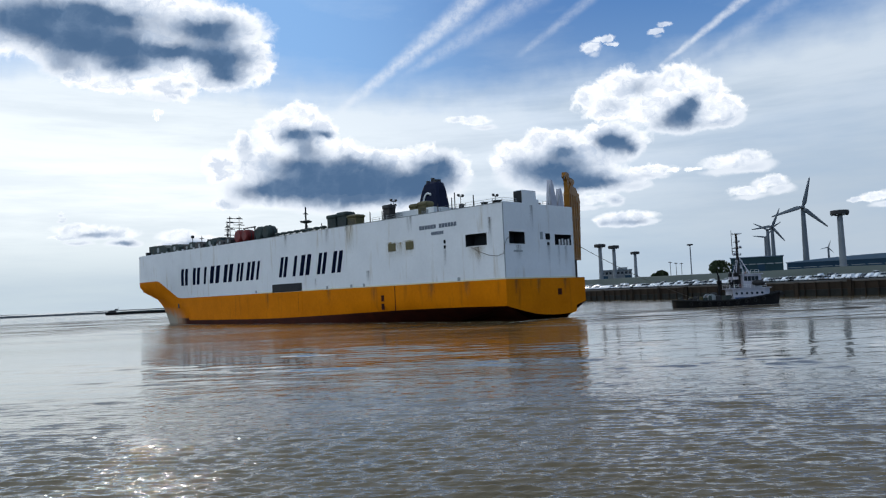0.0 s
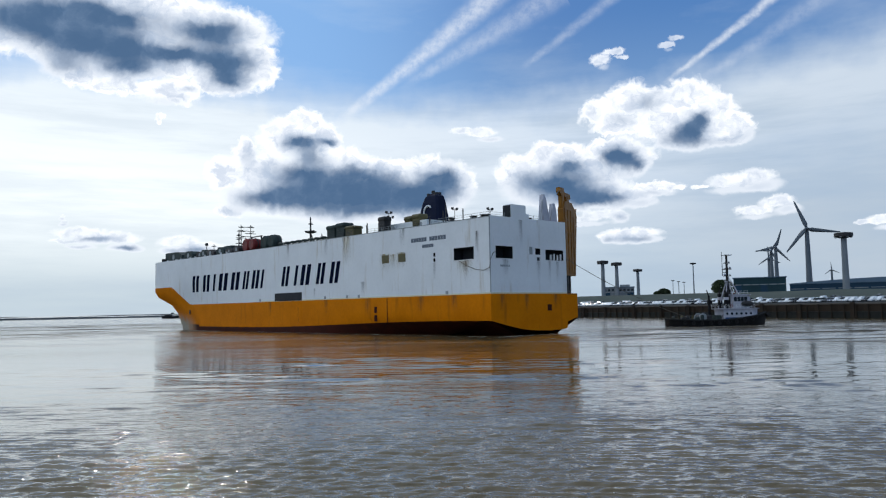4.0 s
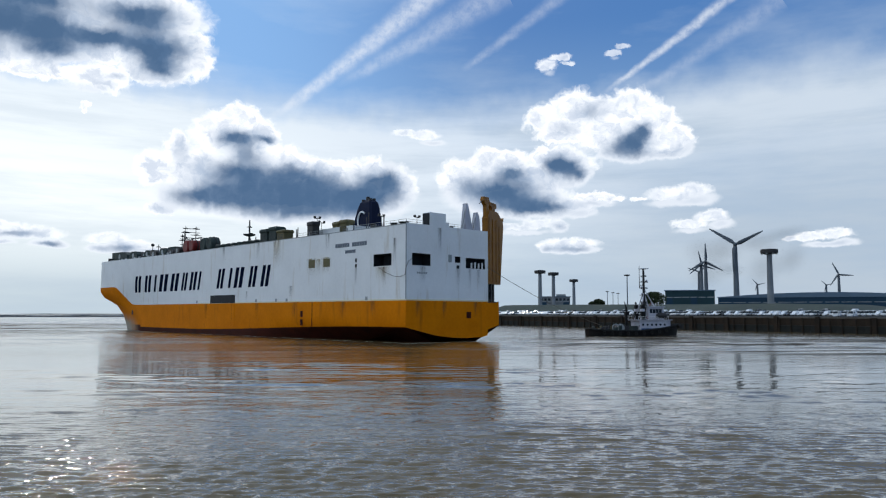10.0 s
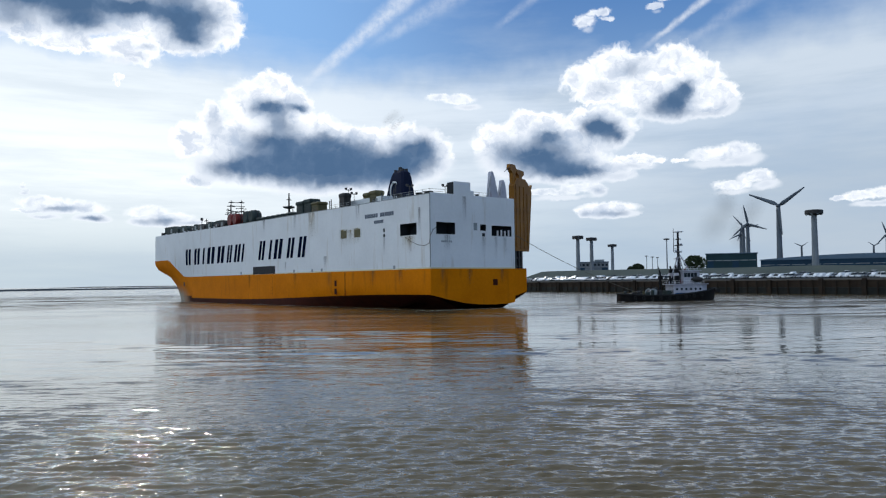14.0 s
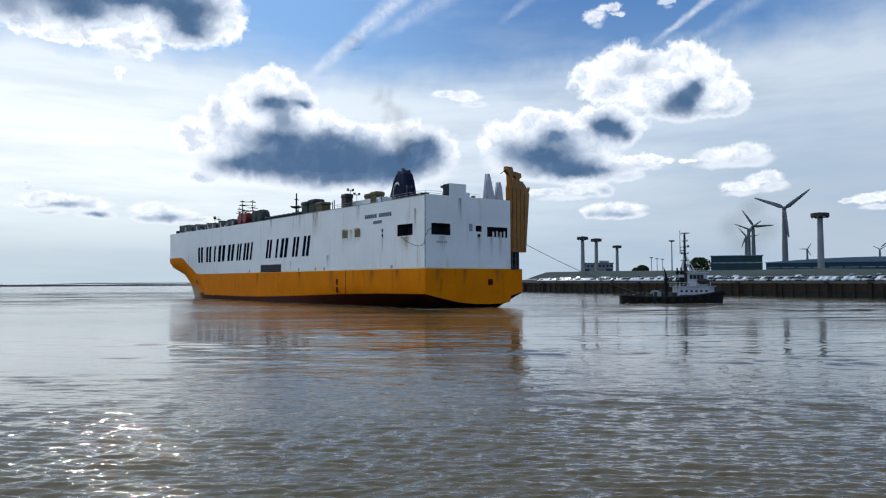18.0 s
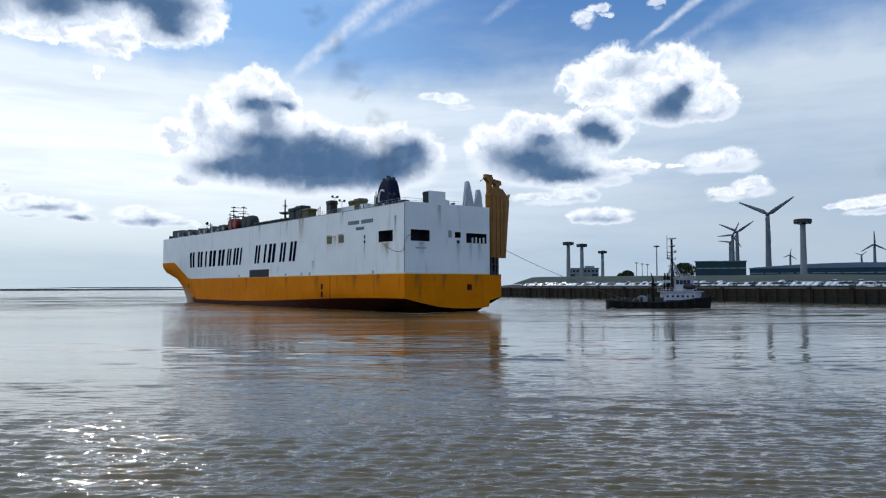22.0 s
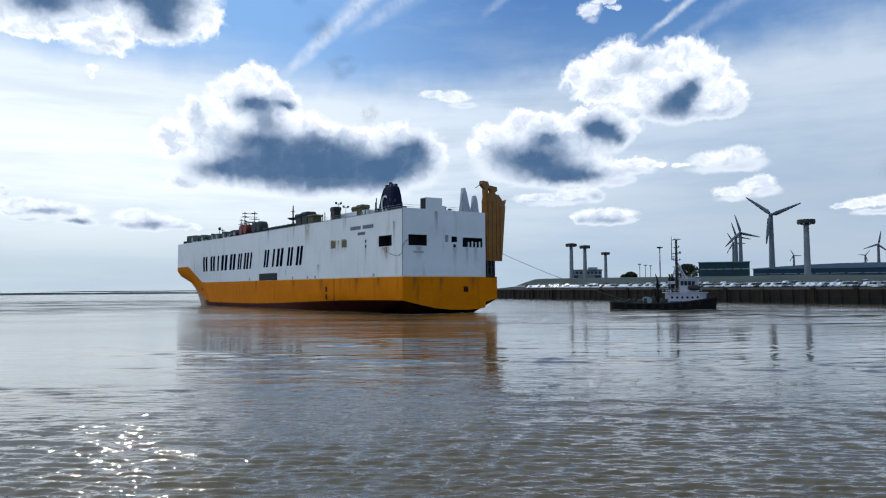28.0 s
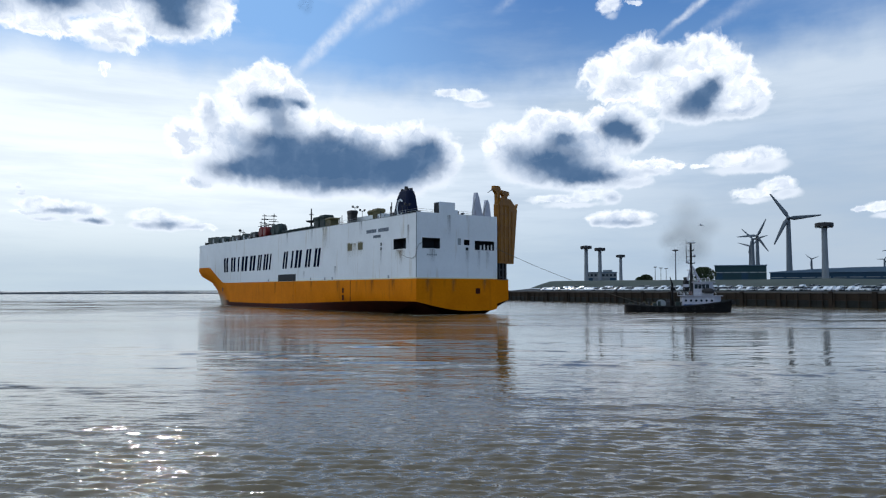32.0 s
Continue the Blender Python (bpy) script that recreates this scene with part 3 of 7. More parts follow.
def water_material():
    m = bpy.data.materials.new("river_water")
    m.use_nodes = True
    t = m.node_tree
    t.nodes.clear()
    co = node(t, "ShaderNodeTexCoord").outputs["Object"]

    def wave(scale, vec, detail, rough=0.55):
        v = node(t, "ShaderNodeVectorMath", {0: co, 1: vec}, operation="MULTIPLY").outputs["Vector"]
        return node(t, "ShaderNodeTexNoise", {"Vector": v, "Scale": scale, "Detail": detail, "Roughness": rough, "Distortion": 0.3}).outputs["Fac"]

    reach = node(t, "ShaderNodeVectorMath", {0: co}, operation="LENGTH").outputs["Value"]

    def over(d0, d1, v0, v1):
        return node(t, "ShaderNodeMapRange", {"Value": reach, "From Min": d0, "From Max": d1, "To Min": v0, "To Max": v1}, interpolation_type="SMOOTHSTEP").outputs["Result"]

    def times(a, b):
        return node(t, "ShaderNodeMath", {0: a, 1: b}, operation="MULTIPLY").outputs[0]

    def plus(a, b):
        return node(t, "ShaderNodeMath", {0: a, 1: b}, operation="ADD").outputs[0]

    swell = wave(0.10, (0.35, 1.0, 1.0), 3.0)
    chop = wave(0.62, (0.5, 1.0, 1.0), 3.0, 0.5)
    ripple = wave(2.6, (0.45, 1.0, 1.0), 3.0, 0.55)
    bands = wave(0.028, (0.2, 1.0, 1.0), 5.0, 0.6)
    calm = node(t, "ShaderNodeMapRange", {"Value": bands, "From Min": 0.38, "From Max": 0.64, "To Min": 0.45, "To Max": 1.7}).outputs["Result"]
    # short ripples near the quay, smooth water further out, rougher open water far off
    hgt = times(swell, 0.12)
    hgt = plus(hgt, times(chop, over(40.0, 95.0, 0.18, 0.035)))
    hgt = plus(hgt, times(ripple, over(25.0, 80.0, 0.10, 0.0)))
    hgt = times(hgt, calm)
    hgt = plus(hgt, times(chop, over(330.0, 560.0, 0.0, 0.55)))
    # eddies stirred up by the tug's propellers and by the ship's bow
    eddy = wave(0.06, (0.3, 1.0, 1.0), 4.0, 0.55)
    for cx, cy, ax, ay, amount in ((68.0, 168.0, 85.0, 36.0, 2.5), (-110.0, 250.0, 110.0, 90.0, 2.5)):
        off = node(t, "ShaderNodeVectorMath", {0: co, 1: (cx, cy, 0)}, operation="SUBTRACT").outputs["Vector"]
        off = node(t, "ShaderNodeVectorMath", {0: off, 1: (1 / ax, 1 / ay, 0)}, operation="MULTIPLY").outputs["Vector"]
        far = node(t, "ShaderNodeVectorMath", {0: off}, operation="LENGTH").outputs["Value"]
        far = node(t, "ShaderNodeMath", {0: bands, 1: 1.6, 2: far}, operation="MULTIPLY_ADD").outputs[0]
        stir = node(t, "ShaderNodeMapRange", {"Value": far, "From Min": 2.0, "From Max": 1.0, "To Min": 0.0, "To Max": amount}, interpolation_type="SMOOTHSTEP").outputs["Result"]
        hgt = node(t, "ShaderNodeMath", {0: eddy, 1: stir, 2: hgt}, operation="MULTIPLY_ADD").outputs[0]
    # long gusty streaks of rougher water
    gust = wave(0.055, (0.13, 1.0, 1.0), 4.0, 0.55)
    gust = node(t, "ShaderNodeMapRange", {"Value": gust, "From Min": 0.52, "From Max": 0.66}, interpolation_type="SMOOTHSTEP").outputs["Result"]
    hgt = plus(hgt, times(times(chop, gust), over(100.0, 190.0, 0.0, 0.3)))
    # curling lines of broken water behind the tug and beside the ship's bow
    curl = node(t, "ShaderNodeVectorMath", {0: co, 1: (0.13, 1.0, 1.0)}, operation="MULTIPLY").outputs["Vector"]
    curl = node(t, "ShaderNodeTexNoise", {"Vector": curl, "Scale": 0.085, "Detail": 2.5, "Roughness": 0.5, "Distortion": 1.2}).outputs["Fac"]
    curl = node(t, "ShaderNodeMath", {0: curl, 1: 0.5}, operation="SUBTRACT").outputs[0]
    curl = node(t, "ShaderNodeMath", {0: curl}, operation="ABSOLUTE").outputs[0]
    curl = node(t, "ShaderNodeMapRange", {"Value": curl, "From Min": 0.07, "From Max": 0.02}, interpolation_type="SMOOTHSTEP").outputs["Result"]
    broken = None
    for cx, cy, ax, ay in ((88.0, 166.0, 66.0, 58.0), (-190.0, 340.0, 140.0, 170.0)):
        off = node(t, "ShaderNodeVectorMath", {0: co, 1: (cx, cy, 0)}, operation="SUBTRACT").outputs["Vector"]
        off = node(t, "ShaderNodeVectorMath", {0: off, 1: (1 / ax, 1 / ay, 0)}, operation="MULTIPLY").outputs["Vector"]
        off = node(t, "ShaderNodeVectorMath", {0: off}, operation="LENGTH").outputs["Value"]
        off = node(t, "ShaderNodeMapRange", {"Value": off, "From Min": 1.0, "From Max": 0.75}, interpolation_type="SMOOTHSTEP").outputs["Result"]
        broken = off if broken is None else plus(broken, off)
    broken = times(broken, curl)
    sheen = plus(over(45.0, 150.0, 0.025, 0.14), times(broken, 0.35))
    b = node(t, "ShaderNodeBump", {"Height": hgt, "Strength": 0.9, "Distance": 1.0})
    silt = node(t, "ShaderNodeMix", {0: bands}, data_type="RGBA")
    silt.inputs[6].default_value = (0.162, 0.115, 0.052, 1)
    silt.inputs[7].default_value = (0.120, 0.085, 0.039, 1)
    p = node(t, "ShaderNodeBsdfPrincipled", {"Base Color": silt.outputs[2], "Roughness": sheen, "IOR": 1.4, "Coat Weight": 0.34, "Coat Roughness": sheen, "Coat IOR": 1.4})
    t.links.new(b.outputs[0], p.inputs["Coat Normal"])
    t.links.new(b.outputs[0], p.inputs["Normal"])
    # dark colour painted along the broken lines, in place of their dimmer reflections
    churned = node(t, "ShaderNodeBsdfDiffuse", {"Color": (0.036, 0.034, 0.030, 1)})
    mix = node(t, "ShaderNodeMixShader", {0: times(broken, 0.8)})
    t.links.new(p.outputs[0], mix.inputs[1])
    t.links.new(churned.outputs[0], mix.inputs[2])
    node(t, "ShaderNodeOutputMaterial", {"Surface": mix.outputs[0]})
    return m


water_mat = water_material()


# ---- mesh helpers ----
def finish(name, bm, material, smooth=None):
    me = bpy.data.meshes.new(name)
    bmesh.ops.recalc_face_normals(bm, faces=bm.faces)
    bm.to_mesh(me)
    bm.free()
    for one in (material if isinstance(material, (list, tuple)) else [material]):
        me.materials.append(one)
    if smooth is not None:
        me.shade_smooth()
        me.set_sharp_from_angle(angle=radians(smooth))
    return me


def part(name, bm, material, parent, label="", smooth=None, m=None):
    ob = new(name, finish(name, bm, material, smooth))
    if parent is not None:
        ob.parent = parent
    if m is not None:
        ob.matrix_basis = m
    if label:
        ob["label"] = label
    return ob


def thing(name, m, label, category, group="", kind=""):
    ob = new(name)
    ob.matrix_basis = m
    return tagged(ob, label, category, group, kind)


def add_box(bm, lo, hi, bevel=0.0, m=None):
    vs = [bm.verts.new((x, y, z)) for z in (lo[2], hi[2]) for y in (lo[1], hi[1]) for x in (lo[0], hi[0])]
    fs = [bm.faces.new([vs[i] for i in f]) for f in ((0, 2, 3, 1), (4, 5, 7, 6), (0, 1, 5, 4), (2, 6, 7, 3), (0, 4, 6, 2), (1, 3, 7, 5))]
    if bevel:
        made = bmesh.ops.bevel(bm, geom=list({e for f in fs for e in f.edges}), offset=bevel, segments=2, affect="EDGES", profile=0.5)
        vs = list({v for f in made["faces"] for v in f.verts} | {v for v in vs if v.is_valid})
    if m is not None:
        bmesh.ops.transform(bm, matrix=m, verts=[v for v in vs if v.is_valid])
    return vs


def box(lo, hi, bevel=0.0):
    bm = bmesh.new()
    add_box(bm, lo, hi, bevel)
    return bm


def add_tube(bm, a, b, ra, rb=None, n=10, caps=True):
    rb = ra if rb is None else rb
    a, b = Vector(a), Vector(b)
    q = (b - a).to_track_quat("Z", "Y").to_matrix()
    rings = []
    for p, r in ((a, ra), (b, rb)):
        rings.append([bm.verts.new(p + q @ Vector((r * math.cos(2 * math.pi * i / n), r * math.sin(2 * math.pi * i / n), 0))) for i in range(n)])
    for i in range(n):
        bm.faces.new((rings[0][i], rings[0][(i + 1) % n], rings[1][(i + 1) % n], rings[1][i]))
    if caps:
        bm.faces.new(rings[0][::-1])
        bm.faces.new(rings[1])


def tube(a, b, ra, rb=None, n=10):
    bm = bmesh.new()
    add_tube(bm, a, b, ra, rb, n)
    return bm


def lathe(profile, n=16, bm=None):
    """A turned body round z from (radius, height) pairs."""
    bm = bm or bmesh.new()
    rings = []
    for r, z in profile:
        if r < 1e-4:
            rings.append([bm.verts.new((0, 0, z))] * n)
        else:
            rings.append([bm.verts.new((r * math.cos(2 * math.pi * i / n), r * math.sin(2 * math.pi * i / n), z)) for i in range(n)])
    for k in range(len(rings) - 1):
        for i in range(n):
            j = (i + 1) % n
            vs = []
            for v in (rings[k][i], rings[k][j], rings[k + 1][j], rings[k + 1][i]):
                if v not in vs:
                    vs.append(v)
            if len(vs) > 2:
                bm.faces.new(vs)
    return bm


def prism(outline, lo, hi, axis="z"):
    """A solid of a flat outline, drawn along an axis."""
    bm = bmesh.new()

    def at(a, b, c):
        return {"z": (a, b, c), "y": (a, c, b), "x": (c, a, b)}[axis]

    low = [bm.verts.new(at(a, b, lo)) for a, b in outline]
    top = [bm.verts.new(at(a, b, hi)) for a, b in outline]
    bm.faces.new(low[::-1])
    bm.faces.new(top)
    for i in range(len(outline)):
        j = (i + 1) % len(outline)
        bm.faces.new((low[i], low[j], top[j], top[i]))
    return bm


def polar(azimuth, dist, z=0.0):
    a = radians(azimuth)
    return (dist * math.sin(a), dist * math.cos(a), z)


def up_at(elev, dist):
    return EYE + dist * math.tan(radians(elev))


# ---- the large structure ----
def river_sheet():
    """One sheet of water to the horizon, with wind waves in relief where they are coarse enough to show."""
    rng = np.random.default_rng(7)
    sink = np.radians(np.linspace(26.0, 0.62, 860))
    r = np.concatenate(([0.01, 6.0], EYE / np.tan(sink), [760, 1000, 1400, 2000, 3000, 4900]))
    gap = np.gradient(r)
    a = np.radians(np.concatenate((np.linspace(-180, -52, 14)[:-1], np.linspace(-52, 52, 660), np.linspace(52, 180, 14)[1:-1])))
    R, A = np.meshgrid(r, a, indexing="ij")
    G = np.broadcast_to(gap[:, None], R.shape)
    X, Y = R * np.sin(A), R * np.cos(A)
    Z = np.zeros_like(X)
    gusts = np.ones_like(X)
    for k in range(7):
        w, d = 2 * np.pi / rng.uniform(14, 60), rng.normal(1.45, 0.35)
        gusts += 0.16 * np.sin(w * (X * np.cos(d) + Y * np.sin(d)) + rng.uniform(0, 6.28))
    gusts = np.clip(gusts, 0.35, 1.8)
    waves = 72
    for i in range(waves):
        span = WAVE_SHORT * (WAVE_LONG / WAVE_SHORT) ** (i / (waves - 1))
        d = rng.normal(1.54, 0.27)
        w = 2 * np.pi / span
        height = WAVE_SLOPE * math.sqrt(2 / waves) / w
        fade = np.clip((span / G - 2.2) / 2.5, 0, 1)
        ph = w * (X * np.cos(d) + Y * np.sin(d)) + rng.uniform(0, 6.28)
        Z += height * fade * np.sin(ph + 0.35 * np.sin(0.31 * ph + i))
    Z *= gusts * np.interp(R, (0, 28, 50, 80, 105, 150), (1.65, 1.65, 1.4, 0.5, 0.1, 0.02))
    # coarser chop in patches further out, where the short ripples no longer show
    rough = np.zeros_like(X)
    for k in range(10):
        wx, wy = 2 * np.pi / rng.uniform(25, 90), 2 * np.pi / rng.uniform(9, 34)
        rough += np.sin(wx * X * rng.choice((-1, 1)) + wy * Y + rng.uniform(0, 6.28))
    rough = np.clip(0.6 + 0.3 * rough, 0.1, 1.5) * np.interp(R, (0, 35, 60, 95, 125, 150), (0.3, 0.7, 1.0, 0.8, 0.2, 0.0))
    for i in range(48):
        span = 0.9 * (5.0 / 0.9) ** (i / 47)
        d = rng.normal(1.57, 0.3)
        w = 2 * np.pi / span
        fade = np.clip((span / G - 2.0) / 2.0, 0, 1)
        Z += CHOP_SLOPE * math.sqrt(2 / 48) / w * fade * rough * np.sin(w * (X * np.cos(d) + Y * np.sin(d)) + rng.uniform(0, 6.28))
    # long low folds where the tug and the ship's bow have stirred the river
    patch = np.zeros_like(X)
    for k in range(9):
        wx, wy = 2 * np.pi / rng.uniform(70, 220), 2 * np.pi / rng.uniform(22, 60)
        patch += np.sin(wx * X * rng.choice((-1, 1)) + wy * Y + rng.uniform(0, 6.28))
    patch = np.clip(0.35 + 0.33 * patch, 0, 1.3)
    stirred = 1.3 * np.exp(-((X - 92) / 58) ** 2 - ((Y - 172) / 34) ** 2) + 0.9 * np.exp(-((X + 150) / 105) ** 2 - ((Y - 245) / 85) ** 2)
    for i in range(22):
        span = 7.0 * (26.0 / 7.0) ** (i / 21)
        d = rng.normal(1.57, 0.22)
        w = 2 * np.pi / span
        fade = np.clip((span / G - 2.0) / 2.0, 0, 1)
        Z += FOLD_SLOPE * math.sqrt(2 / 22) / w * fade * patch * stirred * np.sin(w * (X * np.cos(d) + Y * np.sin(d)) + rng.uniform(0, 6.28))
    side = np.abs(A) > radians(51)
    Z[side] = 0
    n, k = R.shape
    me = bpy.data.meshes.new("water")
    idx = np.arange(n * k).reshape(n, k)
    nxt = np.roll(idx, -1, axis=1)
    quads = np.stack((idx[:-1], idx[1:], nxt[1:], nxt[:-1]), -1).reshape(-1, 4)[:, ::-1]
    me.vertices.add(n * k)
    me.vertices.foreach_set("co", np.stack((X, Y, Z), -1).ravel().astype(np.float32))
    me.loops.add(quads.size)
    me.loops.foreach_set("vertex_index", quads.ravel().astype(np.int32))
    me.polygons.add(len(quads))
    me.polygons.foreach_set("loop_start", np.arange(0, quads.size, 4, dtype=np.int32))
    me.update(calc_edges=True)
    me.validate()
    me.shade_smooth()
    me.materials.append(water_mat)
    return new("water", me)


WAVE_SHORT, WAVE_LONG, WAVE_SLOPE, CHOP_SLOPE, FOLD_SLOPE = 0.16, 0.95, 0.235, 0.075, 0.06
water = river_sheet()
tagged(water, "brown-grey rippled river water reflecting sky and ship", "water", kind="structure")

QP, QE, QN = Vector((160.0, 256.2, 0)), Vector((-0.446, 0.895, 0)), Vector((0.895, 0.446, 0))


QUAY_TOP = 5.6
Q0, Q1 = -260, 262
QM = Matrix(((-QE.x, QN.x, 0, QP.x), (-QE.y, QN.y, 0, QP.y), (0, 0, 1, 0), (0, 0, 0, 1)))
ground = part("ground", prism([(-Q0, 1.2), (-Q1, 1.2), (-Q1, 110), (-1100, 320), (-1100, 1700), (-Q0, 1700)], -3, QUAY_TOP - 0.05), asphalt, None, m=QM)
tagged(ground, "asphalt terminal ground behind the quay wall", "ground", kind="structure")


# ---- the car carrier: x to starboard, y forward, from its port stern corner at the waterline ----
BEAM, DECK = 31.0, 27.0


def ease(x, a, b):
    k = min(1.0, max(0.0, (x - a) / (b - a)))
    return k * k * (3 - 2 * k)


def lerp_table(z, table):
    for (z0, *p), (z1, *q) in zip(table, table[1:]):
        if z <= z1:
            k = max(0.0, (z - z0) / (z1 - z0))
            return [a + (b - a) * k for a, b in zip(p, q)]
    return list(table[-1][1:])


BOW = [(-2, 128, 58), (0, 133, 57), (5.6, 146, 46), (9.0, 161, 33), (11.0, 173, 21), (12.6, 184, 10), (13.4, 187, 7), (17, 187, 7), (27, 187, 7), (40, 187, 7)]


def hull_point(s, z):
    """A point of the port side at height z; s runs from 0 at the transom to 1 at the stem."""
    full, round_len = lerp_table(z, BOW)
    if s < 0.7:
        u = full * s / 0.7
        v = 0.0
    else:
        th = (s - 0.7) / 0.3 * math.pi / 2
        u = full + round_len * math.sin(th)
        v = BEAM / 2 * (1 - math.cos(th))
    v -= 2.0 * ease(u, 110, 186) * ease(z, 9.0, 16.0) * (1 - v / (BEAM / 2))
    if z < 3.6:
        v += (3.6 - z) * 2.3 * (1 - ease(u, 5, 75)) * (1 - v / (BEAM / 2))
    return u, v


def band_edge(u):
    """The line between the orange and the white paint."""
    return 9.6 + 7.0 * min(1.0, max(0.0, (u - 158.5) / 12.0))


BETWEEN = {"low_mid": 0.25, "mid": 0.5, "high_mid": 0.72, "near_edge": 0.88}


def row_height(kind, u):
    if kind == "boot":
        return 3.5 - 2.0 * ease(u, 8, 110)
    if kind in BETWEEN:
        return 2.7 + (band_edge(u) - 2.7) * BETWEEN[kind]
    if kind == "edge":
        return band_edge(u)
    if kind == "upper":
        return (band_edge(u) + DECK) / 2
    return {"keel": -2.0, "water": 0.0, "low": 1.3, "top": DECK}[kind]


def hull_row(kind, n=57):
    """A line along the port side from the transom to the stem, closer set towards the stem."""
    end = 200.0
    for _ in range(60):
        end = hull_point(1.0, row_height(kind, end))[0]
    pts = []
    for i in range(n):
        u = 135 * i / 30 if i <= 30 else 135 + (end - 135) * math.sin(math.pi / 2 * (i - 30) / (n - 31))
        z = row_height(kind, u)
        lo, hi = 0.0, 1.0
        for _ in range(40):
            mid = (lo + hi) / 2
            if hull_point(mid, z)[0] < u:
                lo = mid
            else:
                hi = mid
        pts.append((hull_point((lo + hi) / 2, z)[1], u, z))
    return pts


def skin(rows, side, start=0):
    bm = bmesh.new()
    grids = []
    for row in rows:
        grids.append([bm.verts.new((v if side == "port" else BEAM - v, u, z)) for v, u, z in row[start:]])
    for a, b in zip(grids, grids[1:]):
        for i in range(len(a) - 1):
            bm.faces.new((a[i], a[i + 1], b[i + 1], b[i]))
    return bm


def resample(row, u0, n=40):
    """The stretch of a row past u0, in even steps along it."""
    pts = [q for q in row if q[1] > u0 + 0.5]
    first = row[row.index(pts[0]) - 1]
    k = (u0 - first[1]) / (pts[0][1] - first[1])
    pts = [tuple(a + (b - a) * k for a, b in zip(first, pts[0]))] + pts
    run = [0.0]
    for a, b in zip(pts, pts[1:]):
        run.append(run[-1] + math.dist(a, b))
    out = []
    for i in range(1, n + 1):
        d, j = run[-1] * i / n, 0
        while j < len(run) - 2 and run[j + 1] < d:
            j += 1
        f = (d - run[j]) / (run[j + 1] - run[j])
        out.append(tuple(a + (b - a) * f for a, b in zip(pts[j], pts[j + 1])))
    return out


def panel_with_holes(u0, u1, z0, z1, holes, place):
    """A flat plate with rectangular openings; place maps (u, z) to a point."""
    us = sorted({u0, u1, *[h[0] for h in holes], *[h[1] for h in holes]})
    zs = sorted({z0, z1, *[h[2] for h in holes], *[h[3] for h in holes]})
    bm = bmesh.new()
    verts = {}
    for a, b in zip(us, us[1:]):
        for c, d in zip(zs, zs[1:]):
            if any(h[0] <= a and b <= h[1] and h[2] <= c and d <= h[3] for h in holes):
                continue
            for k in ((a, c), (b, c), (b, d), (a, d)):
                if k not in verts:
                    verts[k] = bm.verts.new(place(*k))
            bm.faces.new([verts[k] for k in ((a, c), (b, c), (b, d), (a, d))])
    return bm


def recess(u0, u1, z0, z1, place, depth):
    """The five inner faces of an opening; place maps (u, z, depth)."""
    bm = bmesh.new()
    a = [bm.verts.new(place(u, z, 0)) for u, z in ((u0, z0), (u1, z0), (u1, z1), (u0, z1))]
    b = [bm.verts.new(place(u, z, depth)) for u, z in ((u0, z0), (u1, z0), (u1, z1), (u0, z1))]
    bm.faces.new(b)
    for i in range(4):
        bm.faces.new((a[i], a[(i + 1) % 4], b[(i + 1) % 4], b[i]))
    return bm


ship = thing("cargo_ship", pose(13.85, 168.88, 0, 0, 0, 45.4), "white and orange car-carrier ship with navy funnel, rust-streaked", "ship")
rows = {k: hull_row(k) for k in ("keel", "water", "low", "boot", "low_mid", "mid", "high_mid", "near_edge", "edge", "upper", "top")}
FLAT = max(i for i in range(57) if rows["edge"][i][1] < 108)
BOW_I = min(i for i in range(57) if rows["mid"][i][1] > 152)
U_FLAT = rows["edge"][FLAT][1]
for side, lab in (("port", ""), ("starboard", "")):
    part("bottom_hull", skin([rows[k][:BOW_I + 1] for k in ("keel", "water", "low", "boot")], side), hull_boot, ship, "dark red-brown boot-topping", 40)
    part("lower_hull", skin([rows[k][:BOW_I + 1] for k in ("boot", "low_mid", "mid")], side), hull_orange, ship, "orange lower hull band", 40)
    part("lower_hull", skin([rows[k] for k in ("mid", "high_mid", "near_edge", "edge")], side), hull_orange, ship, "orange lower hull band", 40)
    part("bow_foot", skin([rows[k] for k in ("keel", "water", "low", "boot", "low_mid", "mid")], side, BOW_I), bow_pale, ship, "pale bow foot", 40)
# white upper sides
bow_rows = []
for k, z in (("edge", 9.6), ("upper", (9.6 + DECK) / 2), ("top", DECK)):
    bow_rows.append([(0.0, U_FLAT, z)] + [(v, u, z1) for v, u, z1 in resample(rows[k], U_FLAT)])
side_holes = [(5.1, 11.8, 17.65, 20.5), (18.4, 19.1, 19.0, 19.95), (18.4, 19.1, 17.75, 18.6)]
part("upper_hull", panel_with_holes(0, U_FLAT, 9.6, DECK, side_holes, lambda u, z: (0, u, z)), hull_white, ship, "white upper hull side")
part("bow_hull", skin(bow_rows, "port"), hull_white, ship, "white bow plating", 40)
part("upper_hull", panel_with_holes(5, U_FLAT, 9.6, DECK, [], lambda u, z: (BEAM, u, z)), hull_white, ship)
part("bow_hull", skin(bow_rows, "starboard"), hull_white, ship, "", 40)
# near-black inner faces paint the shade inside each opening
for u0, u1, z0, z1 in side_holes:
    part("mooring_opening", recess(u0, u1, z0, z1, lambda u, z, d: (d, u, z), 3.0), shade_and_door_dark, ship, "mooring opening, its inside painted dark for shade")
